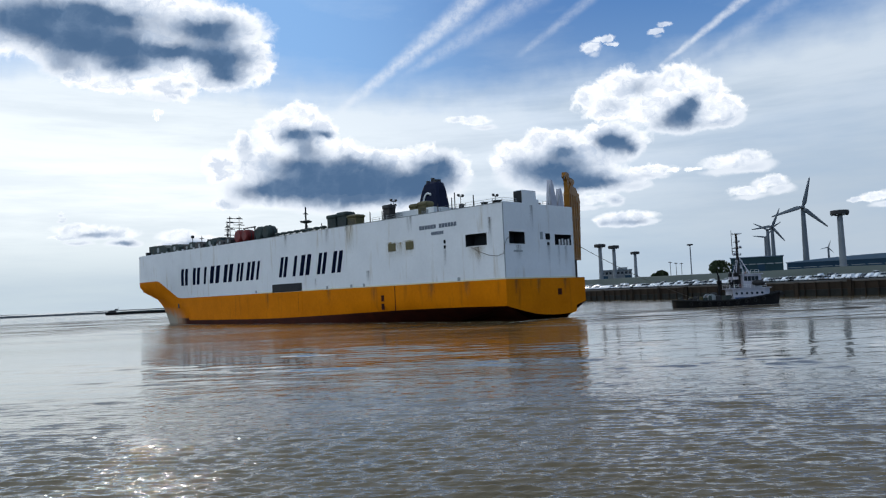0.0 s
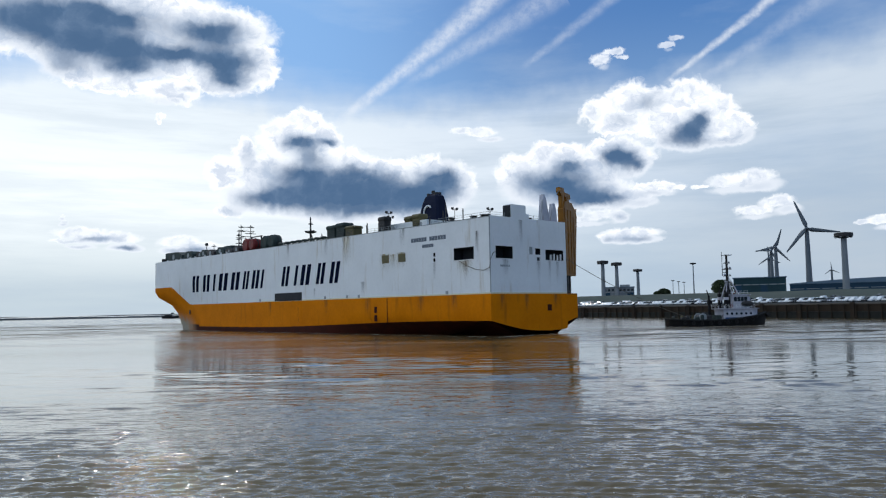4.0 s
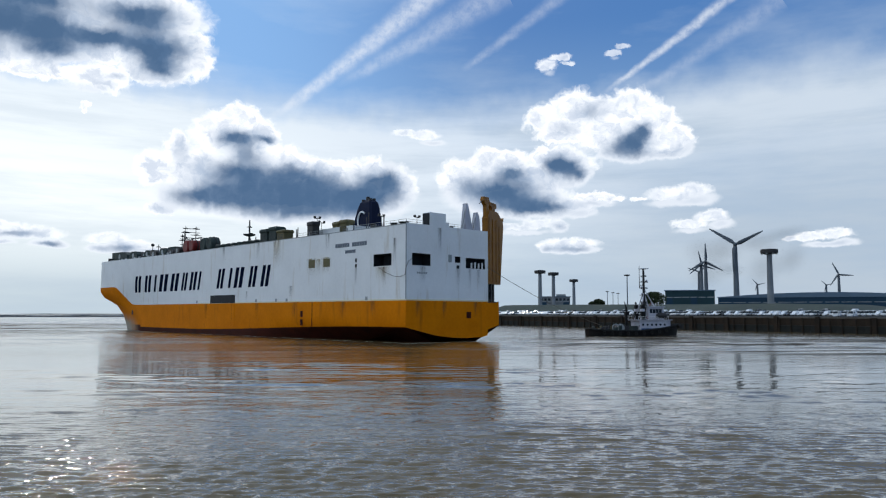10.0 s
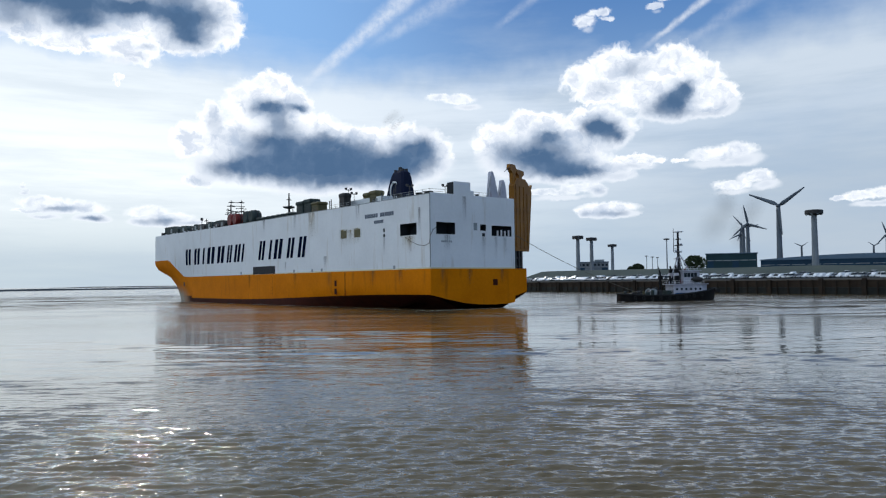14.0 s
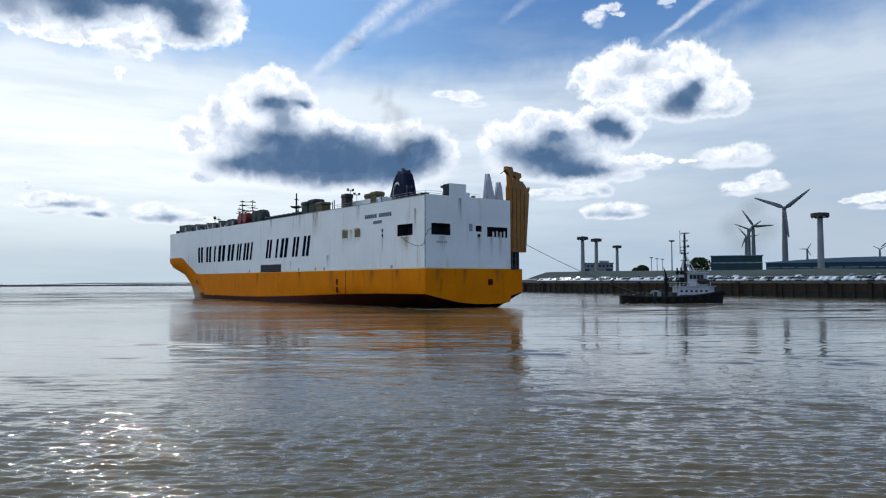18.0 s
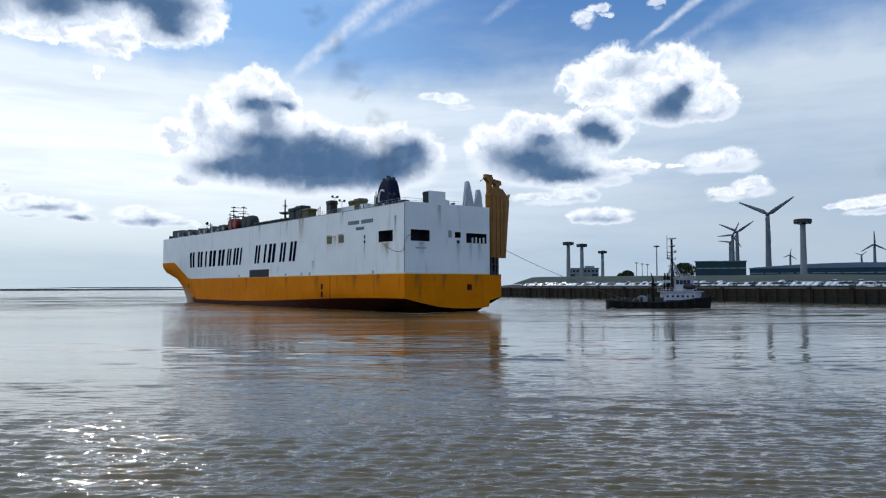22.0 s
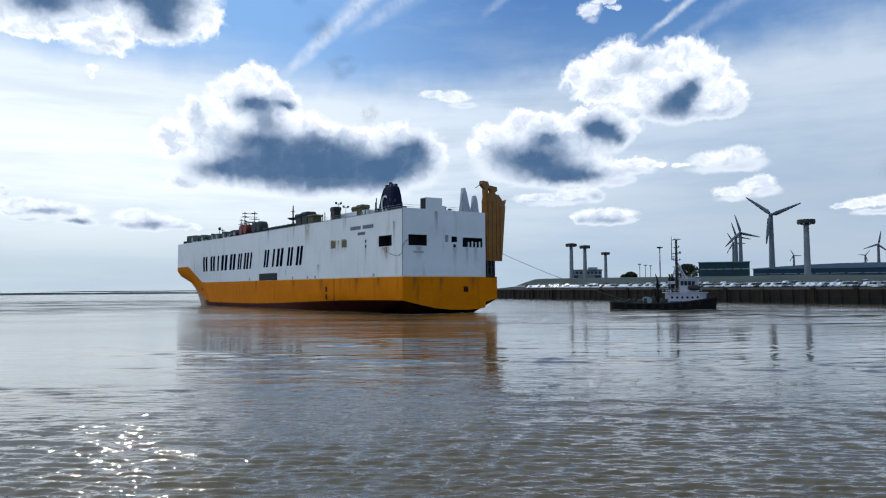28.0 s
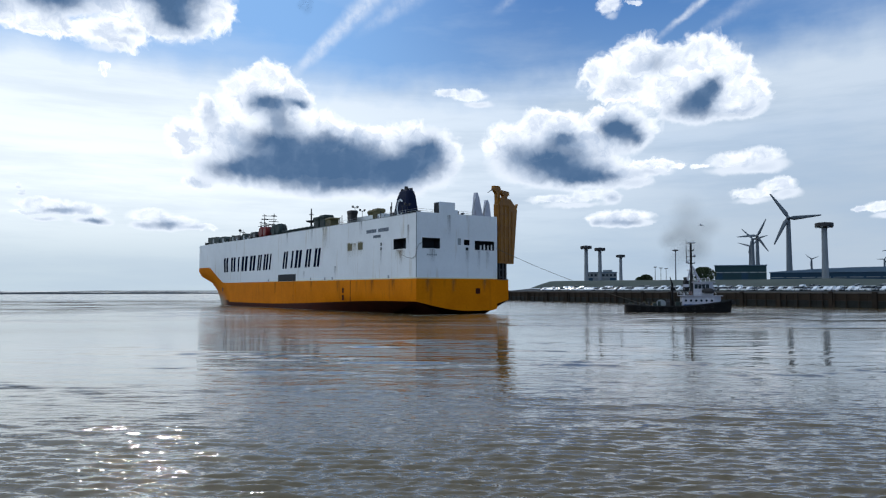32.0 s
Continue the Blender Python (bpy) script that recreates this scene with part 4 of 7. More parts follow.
# transom: white plate cut back at the starboard quarter, orange below with a V bottom
stern_holes = [(1.8, 7.5, 17.6, 20.4), (15.4, 17.3, 18.8, 20.3), (19.1, 25.9, 17.6, 20.15)]
part("transom", panel_with_holes(0, 27, 9.6, DECK + 0.2, stern_holes, lambda v, z: (v, 0, z)), hull_white, ship, "grey-white transom plate")
# insides painted near-black for shade, as on the port side
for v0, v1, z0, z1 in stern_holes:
    part("mooring_opening", recess(v0, v1, z0, z1, lambda v, z, d: (v, d, z), 3.0), shade_and_door_dark, ship, "mooring opening, its inside painted dark for shade")
low_edge = [(0, 3.5), (5, 2.4), (10, 1.4), (15, 0.9), (20, 0.75), (25, 0.9), (26.8, 1.2), (26.95, 2.7), (30, 3.5), (31, 3.9)]
bm = bmesh.new()
ups = [bm.verts.new((v, 0, 9.6)) for v, z in low_edge]
dns = [bm.verts.new((v, 0, z)) for v, z in low_edge]
for i in range(len(low_edge) - 1):
    bm.faces.new((dns[i], dns[i + 1], ups[i + 1], ups[i]))
part("transom", bm, hull_orange, ship, "orange transom plate")
bm = bmesh.new()
dns = [bm.verts.new((v, 0.003, z)) for v, z in low_edge]
ins = [bm.verts.new((v * 0.6 + 6.2, 30, -2.0)) for v, z in low_edge]
for i in range(len(low_edge) - 1):
    bm.faces.new((dns[i], ins[i], ins[i + 1], dns[i + 1]))
part("counter", bm, hull_boot, ship, "dark stern overhang")
# starboard quarter recess for the ramp, its back plate painted dark for shade
part("quarter_plate", panel_with_holes(0, 5, 9.6, DECK, [], lambda u, z: (27, u, z)), hull_white, ship)
part("quarter_plate", panel_with_holes(27, 31, 9.6, DECK, [], lambda v, z: (v, 5, z)), shade_and_door_dark, ship)
part("quarter_deck", box((27, 0, 9.3), (31, 5, 9.604)), deck_paint, ship)
# weather deck and bulwark
bm = bmesh.new()
top = rows["top"]
loop = [(v, u) for v, u, z in top] + [(BEAM - v, u) for v, u, z in top[::-1][1:]]
loop = [(v, u) for v, u in loop if not (v > 27 and u < 5)] + [(31, 5), (27, 5), (27, 0)]
bm.faces.new([bm.verts.new((v, u, DECK - 0.6)) for v, u in loop])
part("weather_deck", bm, deck_paint, ship, "dull green steel deck")
# paint lines and plate seams
part("sheer_strake", box((-0.05, 0, DECK - 0.12), (0.12, U_FLAT, DECK + 0.06)), grey_paint, ship)
part("corner_fender", box((-0.07, -0.07, 9.9), (0.10, 0.10, DECK)), grey_paint, ship, "grey vertical corner seam")
part("paint_line", box((-0.03, 0.1, 9.56), (0.03, U_FLAT, 9.86)), cream_paint, ship, "cream line between orange and white paint")
part("paint_line", box((0.0, -0.03, 9.56), (27.0, 0.03, 9.86)), cream_paint, ship)
for u in (37.5, 81.0):
    part("hull_seam", box((-0.06, u - 0.12, 2.9), (0.03, u + 0.12, 9.55)), hull_boot, ship)
# side door of the pilot hatch and its orange panel
part("side_door", box((-0.08, 79.0, 9.62), (0.03, 95.0, 12.1), 0.03), shade_and_door_dark, ship, "dark grey side loading door")
part("door_panel", box((-0.06, 79.0, 2.9), (0.03, 95.0, 9.56), 0.03), hull_orange, ship)
for u, z in ((38.0, 18.45), (31.2, 18.45)):
    o = part("square_port", box((-0.07, u - 1.45, z), (0.03, u + 1.45, z + 2.1), 0.03), olive, ship, "rust-stained yellow-grey square port")
for u, z in ((44, 7.2), (47.5, 5.0)):
    part("hull_recess", box((-0.05, 41.9, z - 1.6), (0.03, 43.0, z)), hull_boot, ship)
for u in (14.0, 49.5, 55.0, 66.0, 104.0):
    part("bollard_pocket", box((-0.06, u, 9.75), (0.03, u + 0.9, 10.6)), grey_paint, ship)
part("draught_board", box((-0.05, 158.0, 6.0), (0.1, 158.9, 7.6)), dark_steel, ship)
part("stern_pocket", box((19.4, -0.08, 5.5), (20.9, 0.03, 7.0), 0.03), hull_boot, ship)
for v0, v1, z0, z1, m_ in ((13.3, 14.4, 18.8, 20.6, grey_paint), (16.0, 16.9, 17.4, 18.2, dark_steel)):
    part("stern_hatch", box((v0, -0.07, z0), (v1, 0.03, z1), 0.02), m_, ship)
for i in range(4):
    part("roller_post", box((21.2 + i * 1.25, 0.1, 17.7), (21.55 + i * 1.25, 0.4, 19.0 + 0.2 * (i % 2))), white_paint, ship)
for k in range(6):
    part("stern_mark", box((3.3 + 0.55 * k, -0.04, 15.7), (3.7 + 0.55 * k, 0.02, 16.15)), grey_paint, ship)
# rub rails round the openings
for u0, u1, z0, z1 in side_holes[:1]:
    bm = bmesh.new()
    for lo, hi in (((-0.06, u0 - 0.2, z0 - 0.2), (0.04, u1 + 0.2, z0)), ((-0.06, u0 - 0.2, z1), (0.04, u1 + 0.2, z1 + 0.2)), ((-0.06, u0 - 0.2, z0), (0.04, u0, z1)), ((-0.06, u1, z0), (0.04, u1 + 0.2, z1))):
        add_box(bm, lo, hi)
    part("opening_frame", bm, white_paint, ship)
for v0, v1, z0, z1 in stern_holes:
    bm = bmesh.new()
    for lo, hi in (((v0 - 0.2, -0.06, z0 - 0.2), (v1 + 0.2, 0.04, z0)), ((v0 - 0.2, -0.06, z1), (v1 + 0.2, 0.04, z1 + 0.2)), ((v0 - 0.2, -0.06, z0), (v0, 0.04, z1)), ((v1, -0.06, z0), (v1 + 0.2, 0.04, z1))):
        add_box(bm, lo, hi)
    part("opening_frame", bm, white_paint, ship)


# large dark blocks in place of the company lettering, small bars in place of the name
KNUCKLE = (9.6 + DECK) / 2


def hull_side(u, z):
    """How far the port plating lies off the stern's line at (u, z), on the drawn plates."""
    if u < U_FLAT:
        return 0.0
    lo, hi = (9.6, (9.6 + DECK) / 2) if z < (9.6 + DECK) / 2 else ((9.6 + DECK) / 2, DECK)
    a = -2.0 * ease(u, 110, 186) * ease(lo, 9.0, 16.0)
    b = -2.0 * ease(u, 110, 186) * ease(hi, 9.0, 16.0)
    return a + (b - a) * (z - lo) / (hi - lo)


def hull_bar(u0, u1, z0, z1, lean=0.0):
    """A raised painted bar on the ship's side, from u0 to u1 and z0 to z1, its foot set back by lean."""
    bm = bmesh.new()
    levels = sorted({z0, z1, *([KNUCKLE] if z0 < KNUCKLE < z1 else [])})
    face, back = [], []
    for z in levels:
        k = lean * (z1 - z) / (z1 - z0)
        row = [(hull_side(u - k, z), u - k, z) for u in (u0, u1)]
        face.append([bm.verts.new((v - 0.07, u, z)) for v, u, z in row])
        back.append([bm.verts.new((v + 0.05, u, z)) for v, u, z in row])
    for i in range(len(levels) - 1):
        bm.faces.new((face[i][0], face[i][1], face[i + 1][1], face[i + 1][0]))
        bm.faces.new((back[i][1], back[i][0], back[i + 1][0], back[i + 1][1]))
        for j in (0, 1):
            bm.faces.new((face[i][j], back[i][j], back[i + 1][j], face[i + 1][j]))
    for i in (0, -1):
        bm.faces.new((face[i][0], face[i][1], back[i][1], back[i][0]))
    return bm


def letter_mark(u, width, height, z, strokes):
    for a, b, c, d in strokes:
        part("letter_bar", hull_bar(u - b * width, u - a * width, z + c * height, z + d * height, -1.5), letter_navy, ship)


TWO = [(0.0, 0.36, 0, 1), (0.56, 0.92, 0, 1)]
ONE = [(0.0, 1.0, 0, 1)]
U_HEAD = [(153.0, 5.2, TWO), (144.6, 5.2, TWO), (136.8, 1.4, ONE), (132.6, 6.6, TWO), (123.6, 6.0, TWO), (115.2, 4.0, TWO), (109.0, 4.8, TWO), (102.9, 1.3, ONE)]
for u, w, st in U_HEAD:
    letter_mark(u, w, 6.0, 14.1, st)
for u, w, st in ((89.6, 4.2, TWO), (82.2, 1.4, ONE), (78.6, 5.4, TWO), (69.8, 4.2, TWO), (62.8, 4.6, TWO)):
    letter_mark(u, w, 6.1, 14.2, st)
for u0, n, z0, z1, w in ((27.4, 6, 23.0, 24.0, 0.85), (20.4, 6, 23.0, 24.0, 0.85), (23.2, 7, 21.4, 22.2, 0.52)):
    for k in range(n):
        part("name_bar", box((-0.05, u0 - k * w * 1.18 - w, z0), (0.03, u0 - k * w * 1.18, z1)), name_grey, ship)

bm = bmesh.new()
loop = [(0, 10.6, 17.7), (-0.05, 7.5, 16.2), (-0.08, 4.5, 15.2), (-0.10, 2.0, 14.9), (-0.16, 0.1, 15.4), (-0.12, -0.14, 17.0), (0.8, -0.12, 18.6), (1.9, -0.10, 19.2)]
for a, b in zip(loop, loop[1:]):
    add_tube(bm, a, b, 0.06, n=6)
part("mooring_line", bm, rope_mat, ship, "dark drooping mooring line")

# stern ramp folded upright at the starboard quarter
ramp_pose = Matrix.Translation((28.9, 1.9, 0)) @ pose(0, 0, 0, 0, 0, 20)
ramp = part("stern_ramp", prism([(0.4, 14.2), (8.6, 14.2), (9.4, 20), (10.8, 30.0), (10.3, 31.0), (7.0, 33.2), (1.6, 33.2), (0.0, 31.0)], 0.0, 1.5, "y"), ramp_orange, ship, "folded orange-brown stern ramp", None, ramp_pose)
for a in (0.9, 3.2, 5.5, 7.6):
    part("ramp_rib", box((a, -0.15, 14.8), (a + 0.35, 0.0, 31.0 if a < 7 else 29.5), 0.03), ramp_orange, ramp)
for z in (15.2, 18.5, 21.8, 25.1, 28.4, 31.0):
    part("ramp_rib", box((0.9, -0.10, z), (7.9, 0.0, z + 0.3)), ramp_orange, ramp)
part("ramp_hook", prism([(0.2, 31.0), (0.0, 34.3), (-1.6, 35.3), (-1.3, 36.4), (1.6, 36.5), (2.4, 35.3), (1.6, 34.0), (2.6, 31.5)], 0.3, 1.3, "y"), ramp_orange, ramp, "hooked ramp arm")
part("ramp_hook", prism([(3.6, 32.0), (3.8, 34.0), (2.4, 34.6), (2.8, 35.5), (6.6, 35.4), (6.9, 34.4), (5.6, 33.8), (6.2, 32.5)], 0.3, 1.3, "y"), ramp_orange, ramp)
part("ramp_hook", prism([(9.6, 29.2), (11.6, 31.2), (12.0, 32.3), (10.9, 31.6), (9.4, 31.2)], 0.4, 1.2, "y"), ramp_orange, ramp)
part("ramp_hook", prism([(9.6, 26.2), (11.0, 26.6), (11.1, 27.6), (9.9, 27.6)], 0.4, 1.2, "y"), ramp_orange, ramp)
for a in (0.6, 2.6, 4.2):
    part("ramp_leg", box((a, 0.2, 8.6), (a + 0.7, 1.0, 14.4)), dark_steel, ramp)
for z in (10.0, 12.2):
    part("ramp_brace", box((0.6, 0.35, z), (4.9, 0.85, z + 0.4)), dark_steel, ramp)
part("ramp_cable", tube((-6.4, -0.6, 33.8), (-1.2, 0.6, 35.6), 0.10), dark_steel, ramp)
# wedge-shaped ramp masts on the deck
for v0, v1, tip, u in ((19.9, 23.4, 33.9, 1.5), (23.7, 26.2, 32.0, 1.6)):
    part("ramp_mast", prism([(v0, DECK - 0.6), (v1, DECK - 0.6), (v0 + 1.9, tip - 1.2), (v0 + 1.4, tip), (v0 + 0.9, tip)], u, u + 1.2, "y"), tug_white, ship, "pale grey wedge-shaped hoisting mast")
    part("mast_stay", tube((v0 - 0.8, u, DECK - 0.6), (v0 + 1.1, u + 0.3, tip - 0.2), 0.10), grey_paint, ship)
part("stern_house", box((7.3, 0.003, DECK), (12.5, 2.6, 30.3), 0.08), hull_white, ship, "white deck locker house")
# thin dark plate that paints the house's port face as shaded
part("house_side", box((7.2, 0.15, DECK), (7.29, 2.5, 30.1)), shade_and_door_dark, ship, "dark plate for the shaded side of the locker house")
part("house_step", box((12.5, 0.003, DECK), (13.5, 2.4, 28.3), 0.06), hull_white, ship)


def railing(points, z, h=1.1, step=2.6):
    for (x0, y0), (x1, y1) in zip(points, points[1:]):
        bm = bmesh.new()
        n = max(1, int(math.hypot(x1 - x0, y1 - y0) / step))
        for k in range(n + 1):
            x, y = x0 + (x1 - x0) * k / n, y0 + (y1 - y0) * k / n
            add_tube(bm, (x, y, z), (x, y, z + h), 0.05, n=5)
        for hh in (h * 0.5, h):
            add_tube(bm, (x0, y0, z + hh), (x1, y1, z + hh), 0.04, n=5)
        part("railing", bm, grey_paint, ship, "thin grey deck railing")


railing([(0.3, 0.3), (5.4, 0.3)], DECK)
railing([(12.4, 0.3), (18.6, 0.3)], DECK)
railing([(0.3, 20), (0.3, 0.3)], DECK)
railing([(0.4, 46), (0.4, 34)], DECK)


def vent(v, u, w, l, h, mat, lab, cap=True):
    """A deck ventilator: trunk with a rounded hood, louvre slats on its sides."""
    o = part("deck_ventilator", box((v - w / 2, u - l / 2, DECK - 0.6), (v + w / 2, u + l / 2, DECK + h * 0.72), 0.1), mat, ship, lab)
    if cap:
        part("vent_hood", box((v - w * 0.6, u - l * 0.6, DECK + h * 0.68), (v + w * 0.6, u + l * 0.6, DECK + h), min(0.5, w * 0.2)), mat, o)
    for k in range(4):
        z = DECK + h * (0.12 + 0.13 * k)
        part("louvre", box((v - w / 2 - 0.06, u - l * 0.4, z), (v - w / 2, u + l * 0.4, z + 0.12)), dark_steel, o)
    return o


vent(2.6, 65.0, 3.0, 3.9, 4.0, green_grey, "dark grey-green deck ventilator")
vent(2.6, 60.2, 3.0, 3.9, 4.3, green_grey, "dark grey-green deck ventilator")
vent(2.4, 55.4, 3.0, 3.8, 3.0, olive, "rusty olive deck ventilator")
vent(2.6, 41.5, 2.2, 2.6, 4.2, dark_steel, "dark grey ventilator hood")
vent(6.5, 35.0, 2.6, 2.6, 3.9, olive, "rusty olive deck ventilator")
vent(6.2, 31.2, 2.6, 3.0, 4.1, olive, "rusty olive deck ventilator")
part("engine_casing", box((5.0, 27, DECK - 0.6), (24, 43, 29.3), 0.1), white_paint, ship, "white funnel casing house")
part("casing_panel", box((4.9, 29, DECK + 0.4), (5.0, 31.5, 28.8)), grey_paint, ship)
for u, r, mt, lab in ((118.0, 2.3, red_paint, "red drum-shaped deck ventilator"), (113.6, 2.0, red_paint, "red drum-shaped deck ventilator"), (105.0, 2.2, green_grey, "dark drum-shaped ventilator"), (100.6, 2.2, green_grey, "dark drum-shaped ventilator")):
    drum = part("drum_ventilator", lathe([(0, -1.7), (r * 0.8, -1.7), (r, -1.3), (r, 1.3), (r * 0.8, 1.7), (0, 1.7)], 16), mt, ship, lab, 40, pose(3.2, u, DECK + 2.2, 0, 90, 0))
    for x in (-1.2, 1.2):
        part("drum_foot", box((3.2 + x - 0.2, u - 1.2, DECK - 0.6), (3.2 + x + 0.2, u + 1.2, DECK + 0.8)), dark_steel, drum, "", None, pose(3.2, u, DECK + 2.2, 0, 90, 0).inverted())
    part("drum_ring", lathe([(r + 0.02, -0.15), (r + 0.16, -0.12), (r + 0.16, 0.12), (r + 0.02, 0.15)], 16), dark_steel, drum)
part("vent_gantry", box((2.8, 109.0, DECK - 0.6), (3.2, 109.3, DECK + 4.6)), dark_steel, ship)
part("vent_gantry", box((2.8, 115.6, DECK - 0.6), (3.2, 115.9, DECK + 4.6)), dark_steel, ship)
part("vent_gantry", box((2.85, 108.6, DECK + 4.6), (3.15, 116.4, DECK + 4.95)), dark_steel, ship)
for k in range(8):
    u = 69.5 + k * 3.4
    part("deck_mushroom", lathe([(0.35, DECK - 0.6), (0.35, DECK + 0.5), (1.1, DECK + 0.55), (1.15, DECK + 0.95), (0.7, DECK + 1.25), (0, DECK + 1.3)], 12), green_grey, ship, "", 50, pose(1.6, u, 0))
# forward: accommodation block, bridge wings, mooring gear
house = part("deck_house", box((5, 128, DECK - 0.6), (25, 150, 29.2), 0.1), green_grey, ship, "dark grey-green accommodation deck house")
for k in range(6):
    part("house_window", box((4.94, 130 + k * 3.2, 27.9), (5.0, 131.6 + k * 3.2, 28.8)), glass_dark, house)
part("bridge", box((8.0, 141, 29.2), (23, 147, 31.2), 0.1), green_grey, ship, "dark grey wheelhouse block")
def machinery(u0, u1, h, v, mt, slope):
    """A low covered block of mooring gear with a sloping top, on short feet."""
    o = part("deck_machinery", prism([(u0, DECK + 0.2), (u1, DECK + 0.2), (u1, DECK + h * slope), (u1 - (u1 - u0) * 0.25, DECK + h), (u0 + (u1 - u0) * 0.2, DECK + h * 0.95), (u0, DECK + h * 0.6)], v - 1, v + 2.6, "x"), mt, ship, "dark grey-green mooring machinery")
    for u in (u0 + 0.6, u1 - 0.6):
        part("machine_foot", box((v - 0.8, u - 0.3, DECK - 0.6), (v + 2.4, u + 0.3, DECK + 0.2)), dark_steel, o)
    part("machine_drum", tube((v - 1.05, (u0 + u1) / 2, DECK + h * 0.5), (v + 2.65, (u0 + u1) / 2, DECK + h * 0.5), h * 0.28, n=12), grey_paint, o)


for u0, u1, h, v, mt, sl in ((171, 187, 3.9, 3.0, green_grey, 1.0), (161, 169, 3.4, 3.0, green_grey, 0.4), (154, 160, 2.8, 4.0, dark_steel, 0.8), (148, 153, 3.0, 2.5, green_grey, 0.5), (141, 147, 2.6, 2.2, dark_steel, 0.9), (134, 140, 3.0, 2.6, green_grey, 0.4), (127, 132, 2.0, 2.4, dark_steel, 0.8), (121.5, 125, 2.4, 2.0, dark_steel, 0.7)):
    machinery(u0, u1, h, v, mt, sl)
for k in range(14):
    part("bollard", lathe([(0.3, DECK - 0.6), (0.3, DECK + 0.55), (0.42, DECK + 0.6), (0.42, DECK + 0.75), (0, DECK + 0.78)], 10), white_paint if k % 3 else dark_steel, ship, "", None, pose(0.9, 126 + k * 4.3, 0))
part("bow_bulwark", prism([(6, DECK), (15.5, DECK), (15.5, DECK + 1.6), (7.5, DECK + 1.6)], 192.4, 192.8, "y"), hull_white, ship)
part("bow_winch", lathe([(0.0, 0), (1.1, 0), (1.1, 2.2), (0, 2.2)], 14), dark_steel, ship, "", 50, pose(1.5, 186.5, DECK - 0.6))


def ship_mast(v, u, h, arms, r=0.22):
    o = part("signal_mast", tube((v, u, DECK - 0.6), (v, u, DECK + h), r, r * 0.5), dark_steel, ship, "dark signal mast")
    for z, w in arms:
        part("mast_arm", box((v - w, u - 0.12, DECK + z), (v + w, u + 0.12, DECK + z + 0.22)), dark_steel, o)
        part("mast_arm", box((v - 0.1, u - w, DECK + z + 0.24), (v + 0.1, u + w, DECK + z + 0.42)), dark_steel, o)
    return o


m1 = ship_mast(12, 93, 10.0, ((5.2, 2.2), (7.6, 0.9)), 0.42)
for s_ in (-1, 1):
    part("mast_stay", tube((12 + 0.6 * s_, 93 - 2.6, DECK - 0.6), (12, 93, DECK + 5.0), 0.14, 0.1, 6), dark_steel, m1)
part("mast_platform", lathe([(0.3, 0), (1.6, 0.3), (1.9, 0.5), (1.9, 0.8), (0.3, 0.9)], 14), dark_steel, m1, "", None, pose(12, 93, DECK + 4.6))
ship_mast(12.0, 141.0, 12.0, ((7, 2.0), (9.5, 1.6), (11, 1.0)))
ship_mast(17.0, 143.0, 12.5, ((6.5, 1.8), (9, 2.2), (11.5, 1.2)))
frame_mast = part("aerial_frame", box((12.0, 141.0, DECK + 7.6), (17.0, 141.25, DECK + 7.85)), dark_steel, ship, "dark aerial frame")
for z in (5.0, 9.8, 11.2):
    part("aerial_bar", box((11.2, 141.6, DECK + z), (17.8, 141.8, DECK + z + 0.2)), dark_steel, frame_mast)
ship_mast(14.5, 147.5, 11.0, ((5.5, 1.4), (8.5, 1.0)), 0.26)
ship_mast(9.0, 137.0, 8.5, ((6.0, 1.2), (7.6, 0.7)), 0.2)
ship_mast(6.5, 152.0, 5.5, ((4.4, 0.9),), 0.2)
ball_mast = ship_mast(10.0, 166.0, 6.0, ((4, 0.8),), 0.2)
part("mast_ball", lathe([(0, -0.7), (0.5, -0.5), (0.7, 0), (0.5, 0.5), (0, 0.7)], 10), dark_steel, ball_mast, "", 60, pose(10.0, 166.0, DECK + 6.4))
for u, v in ((39.5, 2.5), (19.0, 20.0), (24.0, 12.0), (47, 9.0)):
    lm = part("deck_lamp_post", tube((v, u, DECK - 0.6), (v, u, DECK + 5.2), 0.10, 0.07, 6), dark_steel, ship, "slim deck floodlight post")
    part("lamp_arm", box((v - 0.9, u - 0.06, DECK + 4.8), (v + 0.9, u + 0.06, DECK + 4.95)), dark_steel, lm)
    for s in (-0.8, 0.8):
        part("floodlight", box((v + s - 0.25, u - 0.3, DECK + 4.95), (v + s + 0.25, u + 0.3, DECK + 5.5), 0.05), dark_steel, lm)
# funnel
bm = bmesh.new()
rings = []
for z, u0, u1, v0, v1 in ((DECK - 0.6, 43.2, 53.6, 23.6, 28.9), (33.0, 43.8, 52.9, 23.9, 28.6), (37.6, 44.5, 51.7, 24.4, 28.2), (39.4, 45.0, 51.0, 24.8, 27.9), (40.2, 46.0, 50.2, 25.3, 27.5)):
    rings.append([bm.verts.new(q) for q in ((v0 + 0.5, u0, z), (v1 - 0.5, u0, z), (v1, u0 + 0.8, z), (v1, u1 - 0.8, z), (v1 - 0.5, u1, z), (v0 + 0.5, u1, z), (v0, u1 - 0.8, z), (v0, u0 + 0.8, z))])
for a, b in zip(rings, rings[1:]):
    for i in range(8):
        bm.faces.new((a[i], a[(i + 1) % 8], b[(i + 1) % 8], b[i]))
bm.faces.new(rings[-1])
fun = part("funnel", bm, navy, ship, "tall navy blue funnel")
